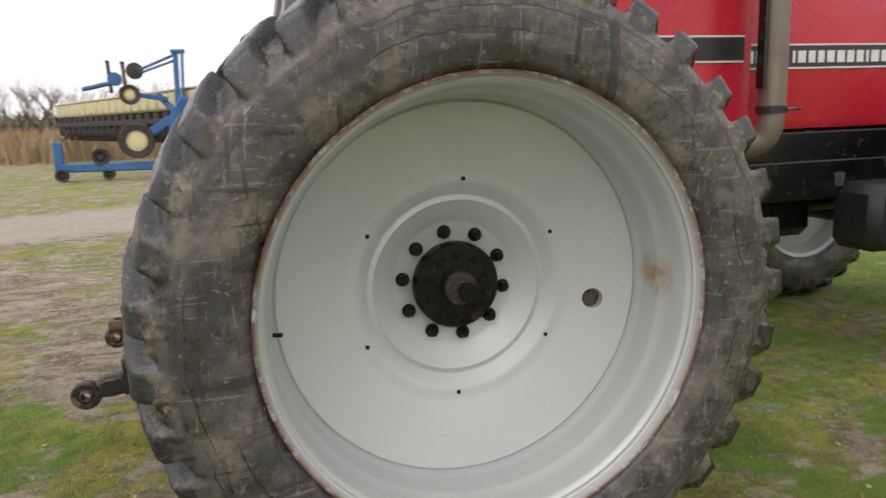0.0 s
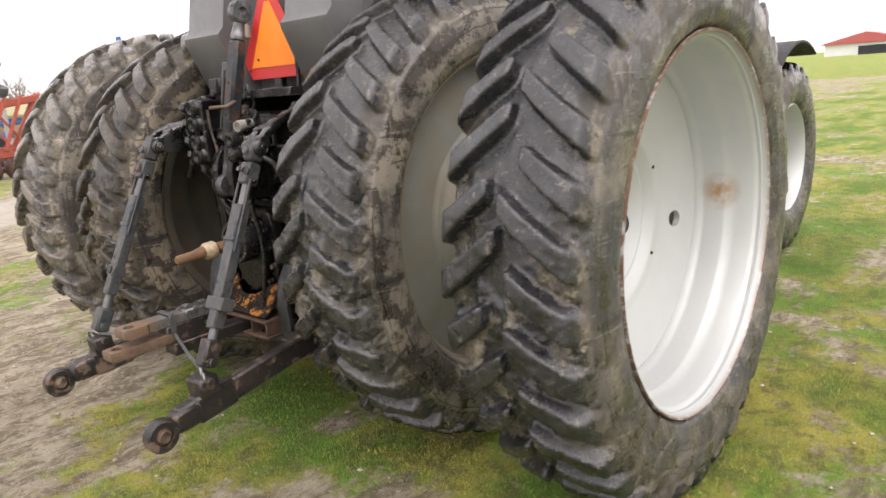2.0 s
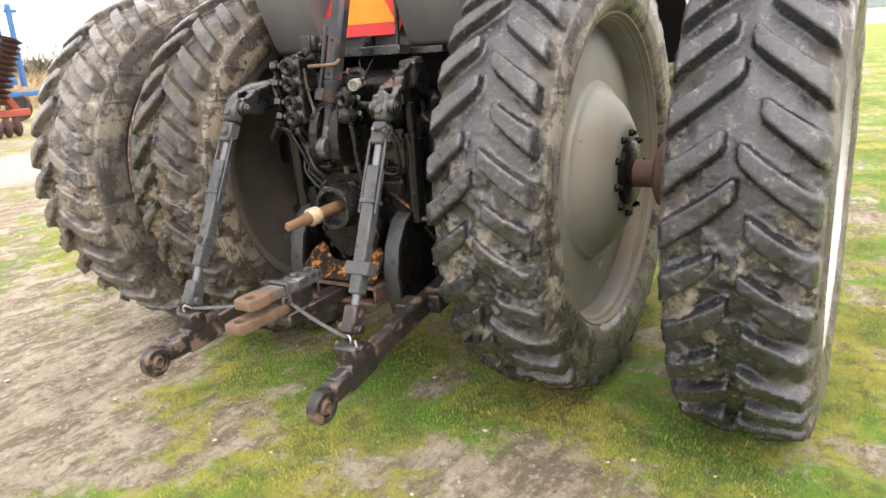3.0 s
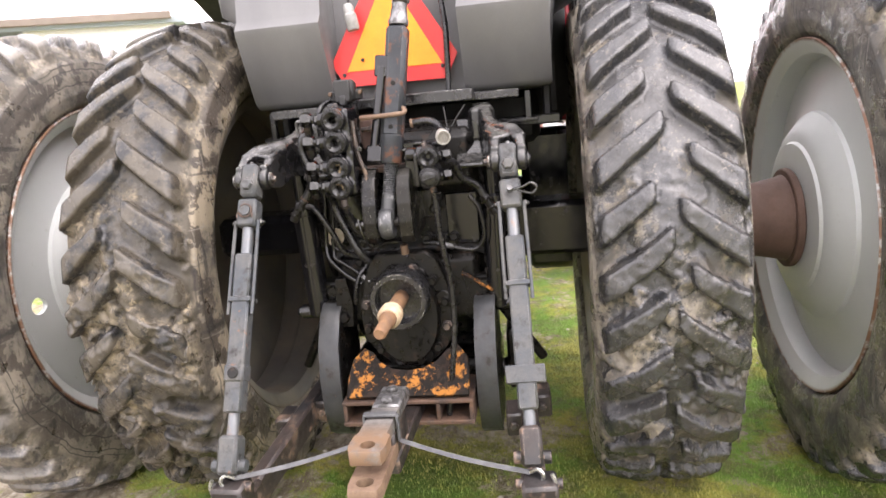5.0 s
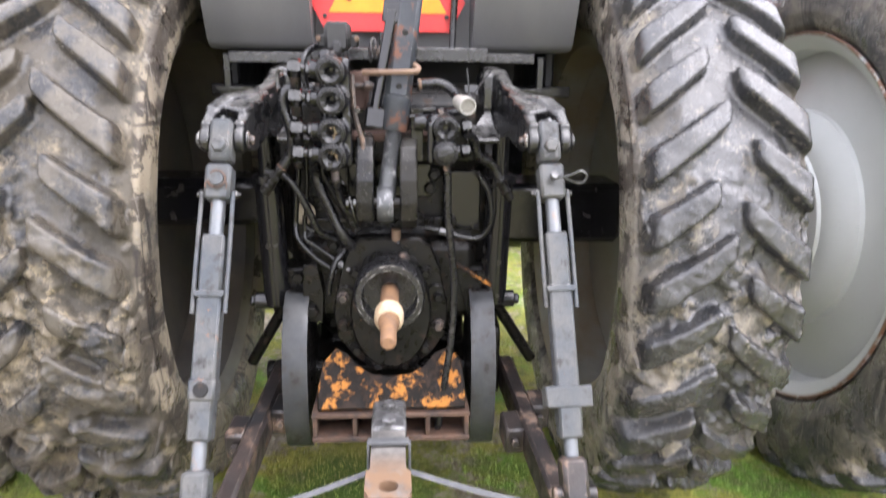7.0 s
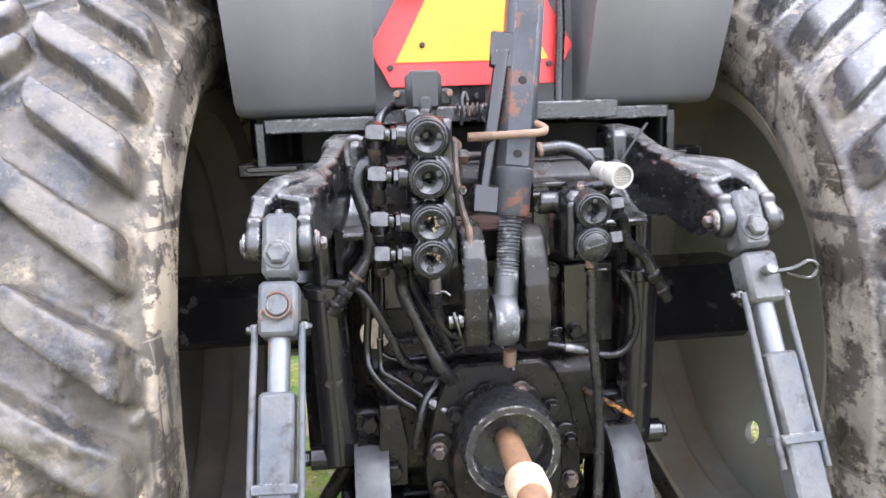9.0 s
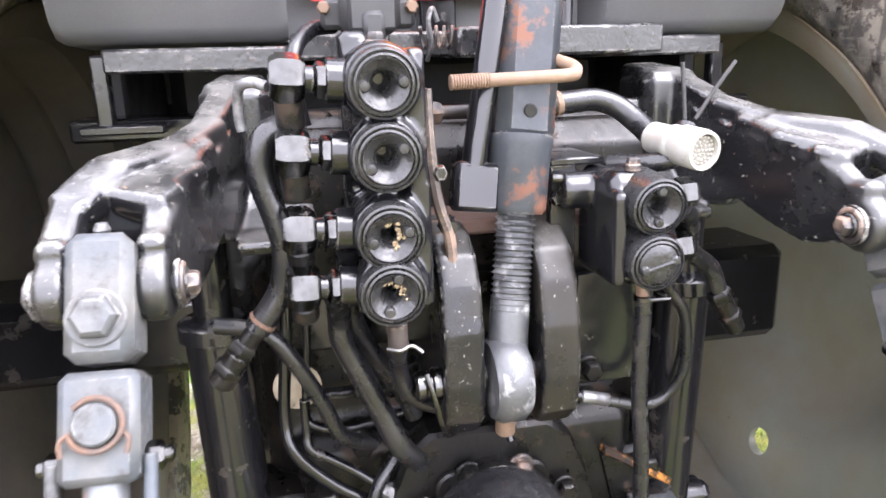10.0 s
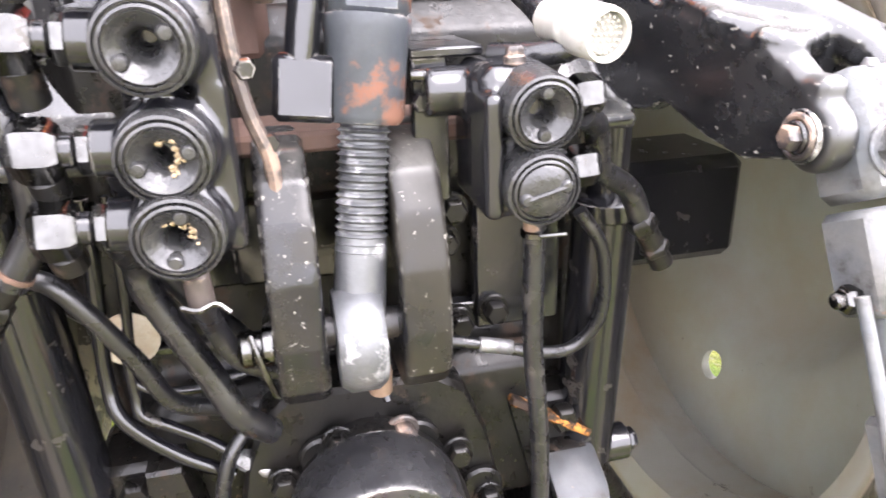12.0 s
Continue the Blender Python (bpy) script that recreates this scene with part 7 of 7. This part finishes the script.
def cultivator(at, turn):
    """A blue folded field cultivator."""
    t = thing("field_cultivator", "blue folded field cultivator parked on the grass", "cultivator", at)
    t.rotation_euler = (0, 0, radians(turn))
    s = Shape().box((-0.3, 0, 0.80), (6.2, 0.14, 0.14), bevel=0.02).box((-0.3, 1.4, 0.80), (6.2, 0.14, 0.14), bevel=0.02).box((-0.4, 0.7, 1.18), (5.6, 0.22, 0.22), bevel=0.04)
    for x0 in (-3.2, -1.2, 0.8, 2.7):
        s.box((x0, 0.7, 0.80), (0.14, 1.5, 0.14), bevel=0.02)
    part("main_frame", s, blue_paint, t)
    for x0, z1 in ((2.2, 3.55), (2.62, 3.4), (-1.6, 3.0)):
        part("wing_post", Shape().box((x0, 0.7, (z1 + 1) / 2), (0.14, 0.14, z1 - 1), bevel=0.02).box((x0 + 0.06, 0.7, z1 - 0.2), (0.36, 0.12, 0.10), bevel=0.02), blue_paint, t)
    for k in range(12):
        x0 = -3.3 + 0.54 * k
        part("shank", Shape().tube([(x0, 0.0, 0.80), (x0, -0.3, 0.65), (x0, -0.2, 0.35), (x0, 0.05, 0.12)], 0.04, 6, 4), disc_steel, t)
    for x0 in (-2, 0.2, 2.2):
        part("tyre", Shape().lathe([(0.12, -0.1), (0.36, -0.1), (0.38, 0), (0.36, 0.1), (0.12, 0.1)], Matrix.Translation((x0, 0.5, 0.38)) @ OUT, 20), far_black, t)
    part("seed_tank", Shape().box((-0.6, 0.9, 1.50), (2.2, 0.9, 0.5), bevel=0.1), seed_cream, t)
    return t


cultivator((7.0, 20.0, 0.0), 0)
bucket = thing("bucket", "small white plastic bucket standing on the grass", "bucket", (-1.05, 12.0, 0.0))
part("pail", Shape().lathe([(0.10, 0.0), (0.13, 0.28), (0.135, 0.28), (0.135, 0.30), (0.12, 0.30), (0.09, 0.01)], Matrix.Identity(4), 20), white_paint, bucket)


# ---- buildings and poles ----
def machine_shed():
    t = thing("machine_shed", "white and grey sheet-metal machine shed with a dark open bay", "shed", (26.0, 34.5, 0))
    t.rotation_euler = (0, 0, radians(-68.3))
    part("side_wall", Shape().box((1.1, 0, 3.4), (2.2, 0.25, 6.8), bevel=0.02), shed_white, t)
    part("sliding_door", Shape().box((5.0, -0.1, 3.3), (5.5, 0.12, 6.6), bevel=0.02), shed_grey, t)
    for k in range(9):
        part("door_rib", Shape().box((5.0, -0.20, 0.5 + 0.72 * k), (5.5, 0.10, 0.12), bevel=0.02), shed_grey, t)
    part("end_wall", Shape().box((14.5, 0, 3.4), (7, 0.25, 6.8), bevel=0.02), shed_white, t)
    part("gable_wall", Shape().box((0.12, 7.2, 3.4), (0.25, 14, 6.8), bevel=0.02), shed_white, t)
    part("back_wall", Shape().box((9, 14, 3.4), (18, 0.25, 6.8), bevel=0.02), shaded_inside, t)
    part("roof", Shape().box((9, 7, 7.4), (19, 15.5, 0.3), Matrix.Rotation(radians(4), 3, "X"), 0.03), shed_grey, t)
    part("roof_edge", Shape().box((11.5, -1.0, 7.05), (13, 0.3, 0.35), bevel=0.03), bark, t)
    return t


machine_shed()
barn = thing("barn", "low white barn with a red sheet roof", "barn", (205, 34, -1.2))
part("wall", Shape().box((0, 0, 2.0), (10, 18, 4.0), bevel=0.05), shed_white, barn)
part("roof", Shape().prism([(-10.5, 4.0), (0, 6.6), (10.5, 4.0)], YZ(0), 11.5, 0.05), shed_red, barn)
# Dark panel on the wall paints the shade of an open doorway.
part("dark_door_panel", Shape().box((-5.05, -2, 1.7), (0.2, 7, 3.2), bevel=0.02), shaded_inside, barn)
for k in range(5):
    silo = thing("grain_bin", "small pale metal grain bin in the distance", "grain bin", (235, 72 + 9.0 * k, 0), group="grain bins")
    part("bin_wall", Shape().lathe([(3.4, 0), (3.4, 6.0), (0.6, 8.4), (0.6, 8.7)], Matrix.Identity(4), 24), shed_white, silo)
house = thing("far_house", "long low white farm building far away", "building", (230, 8, 0))
part("wall", Shape().box((0, 0, 2.2), (12, 30, 4.4), bevel=0.05), shed_white, house)
part("roof", Shape().prism([(-16, 4.4), (0, 8.0), (16, 4.4)], YZ(0), 13, 0.05), shed_grey, house)


def utility_pole(x, y, h):
    t = thing("light_pole", "tall thin grey pole standing by the yard", "pole", (x, y, 0), group="poles round the yard")
    part("mast", Shape().rod((0, 0, 0), (0, 0, h), 0.07, 0.05, n=14), pole_grey, t)
    part("lamp_arm", Shape().tube([(0, 0, h - 0.3), (0.5, -0.2, h + 0.1), (1.2, -0.4, h + 0.1)], 0.05, 8, 4).box((1.4, -0.45, h + 0.08), (0.5, 0.2, 0.12), bevel=0.03), pole_grey, t)


utility_pole(4.75, 18.6, 9.0)
utility_pole(20.5, 31.1, 11.0)


# ---- distant vegetation ----
def bare_trees():
    """Far bare woods as one mass of tapering limbs."""
    rng = random.Random(4)
    verts, faces = [], []

    def limb(p, d, length, r, depth):
        q = p + d * length
        side = d.cross(Vector((0, 1, 0.1))).normalized()
        k = len(verts)
        for base, rr in ((p, r), (q, r * 0.55)):
            verts.extend([tuple(base + side * rr), tuple(base - side * rr), tuple(base + Vector((0, rr, 0)))])
        faces.extend([(k, k + 1, k + 4, k + 3), (k + 1, k + 2, k + 5, k + 4), (k + 2, k, k + 3, k + 5)])
        if depth:
            for _ in range(rng.choice((2, 3, 3))):
                nd = (d + Vector((rng.uniform(-0.8, 0.8), rng.uniform(-0.6, 0.6), rng.uniform(-0.1, 0.5)))).normalized()
                limb(p.lerp(q, rng.uniform(0.55, 1.0)), nd, length * rng.uniform(0.5, 0.75), r * 0.5, depth - 1)

    for i in range(330):
        x = rng.uniform(-75, 120)
        y = 92 + rng.uniform(-8, 14) + 0.10 * abs(x)
        h = rng.uniform(2.0, 3.6)
        limb(Vector((x, y, 0)), Vector((rng.uniform(-0.1, 0.1), 0, 1)).normalized(), h, rng.uniform(0.10, 0.2), 4)
    me = bpy.data.meshes.new("far_woods")
    me.from_pydata(verts, [], faces)
    me.materials.append(bark)
    tagged(new("far_woods", me), "distant line of bare grey-brown trees", "trees", kind="stuff")


bare_trees()


def tufts(name, label, material, count, area, h0, h1, width, seed, accept=None, grounded=False):
    """Many thin bent blades as one mass."""
    rng = random.Random(seed)
    verts, faces = [], []
    made = 0
    while made < count:
        x, y = rng.uniform(area[0], area[1]), rng.uniform(area[2], area[3])
        if accept and rng.random() > accept(x, y):
            made += 0.2
            continue
        made += 1
        a = rng.uniform(0, 2 * math.pi)
        h = rng.uniform(h0, h1)
        w = width * rng.uniform(0.6, 1.3)
        dx, dy = math.cos(a) * w, math.sin(a) * w
        bx, by = rng.uniform(-0.6, 0.6) * h, rng.uniform(-0.6, 0.6) * h
        k = len(verts)
        base_z = ground_z(x, y) if grounded else 0.0
        verts += [(x - dx, y - dy, base_z - 0.01), (x + dx, y + dy, base_z - 0.01), (x + dx * 0.6 + bx * 0.3, y + dy * 0.6 + by * 0.3, base_z + h * 0.6), (x - dx * 0.6 + bx * 0.3, y - dy * 0.6 + by * 0.3, base_z + h * 0.6), (x + bx, y + by, base_z + h)]
        faces += [(k, k + 1, k + 2, k + 3), (k + 3, k + 2, k + 4)]
    me = bpy.data.meshes.new(name)
    me.from_pydata(verts, [], faces)
    me.materials.append(material)
    return tagged(new(name, me), label, "grass", kind="stuff")


tufts("dry_field_grass", "tall tan dry grass at the field edge", dry_grass, 16000, (-40, 45, 27, 45), 0.9, 1.6, 0.05, 8)
tufts("far_scrub", "dull green-brown scrub before the far woods", brush_green, 9000, (-80, 120, 78, 92), 1.5, 3.5, 0.35, 9)


def blade_material():
    m, nt, bsdf = nodes_of("grass_blades")
    g = nt.nodes.new("ShaderNodeNewGeometry")
    tone = mix(nt, ramp(nt, g.outputs["Random Per Island"], 0.0, 1.0), (0.13, 0.26, 0.035), (0.22, 0.35, 0.06))
    tone = mix(nt, ramp(nt, noise_node(nt, 1.6, 7, 0.72, (2, 9, 0)), 0.44, 0.56, 0.9, 0.0), tone, (0.40, 0.365, 0.085))
    tone = mix(nt, ramp(nt, noise_node(nt, 10, 8, 0.78, (7, 0, 0)), 0.48, 0.60, 0.0, 0.75), tone, (0.17, 0.155, 0.060))
    nt.links.new(tone, bsdf.inputs["Base Color"])
    bsdf.inputs["Roughness"].default_value = 0.6
    return m


blades = blade_material()
near_grass = lambda x, y: max(0.0, grassiness(x, y) - 0.40) * 2.6
tufts("grass", "short bright green grass blades", blades, 95000, (-2.6, 1.2, -2.4, 2.2), 0.004, 0.014, 0.0016, 12, near_grass, True)
tufts("grass", "short bright green grass blades", blades, 50000, (-5.0, 7, -5.0, 7), 0.006, 0.020, 0.0030, 13, near_grass, True)


def pebbles():
    """Loose gravel and clods on the bare ground."""
    rng = random.Random(21)
    verts, faces = [], []
    ico = [(0, 0, 1), (0.9, 0, 0.4), (0.28, 0.85, 0.4), (-0.72, 0.53, 0.4), (-0.72, -0.53, 0.4), (0.28, -0.85, 0.4), (0, 0, -0.6)]
    tri = [(0, 1, 2), (0, 2, 3), (0, 3, 4), (0, 4, 5), (0, 5, 1), (6, 2, 1), (6, 3, 2), (6, 4, 3), (6, 5, 4), (6, 1, 5)]
    for _ in range(9000):
        x, y = rng.uniform(-4.5, 2.5), rng.uniform(-3.2, 5.5)
        if rng.random() < grassiness(x, y) * 1.25:
            continue
        r = rng.uniform(0.003, 0.011) * rng.choice((1, 1, 1, 1.6))
        a = rng.uniform(0, 6.28)
        ca, sa = math.cos(a) * r, math.sin(a) * r
        k = len(verts)
        q = rng.uniform(0.45, 0.8)
        gz = ground_z(x, y)
        verts += [(x + p[0] * ca - p[1] * sa * 0.8, y + p[0] * sa + p[1] * ca * 0.8, gz + r * 0.25 + p[2] * r * q) for p in ico]
        faces += [tuple(k + j for j in f) for f in tri]
    me = bpy.data.meshes.new("gravel")
    me.from_pydata(verts, [], faces)
    m, nt, bsdf = nodes_of("pale_gravel")
    g = nt.nodes.new("ShaderNodeNewGeometry")
    nt.links.new(mix(nt, ramp(nt, g.outputs["Random Per Island"], 0, 1), (0.24, 0.20, 0.145), (0.50, 0.46, 0.38)), bsdf.inputs["Base Color"])
    bsdf.inputs["Roughness"].default_value = 0.85
    me.materials.append(m)
    tagged(new("gravel", me), "loose pale gravel and clods", "gravel", kind="stuff")


pebbles()
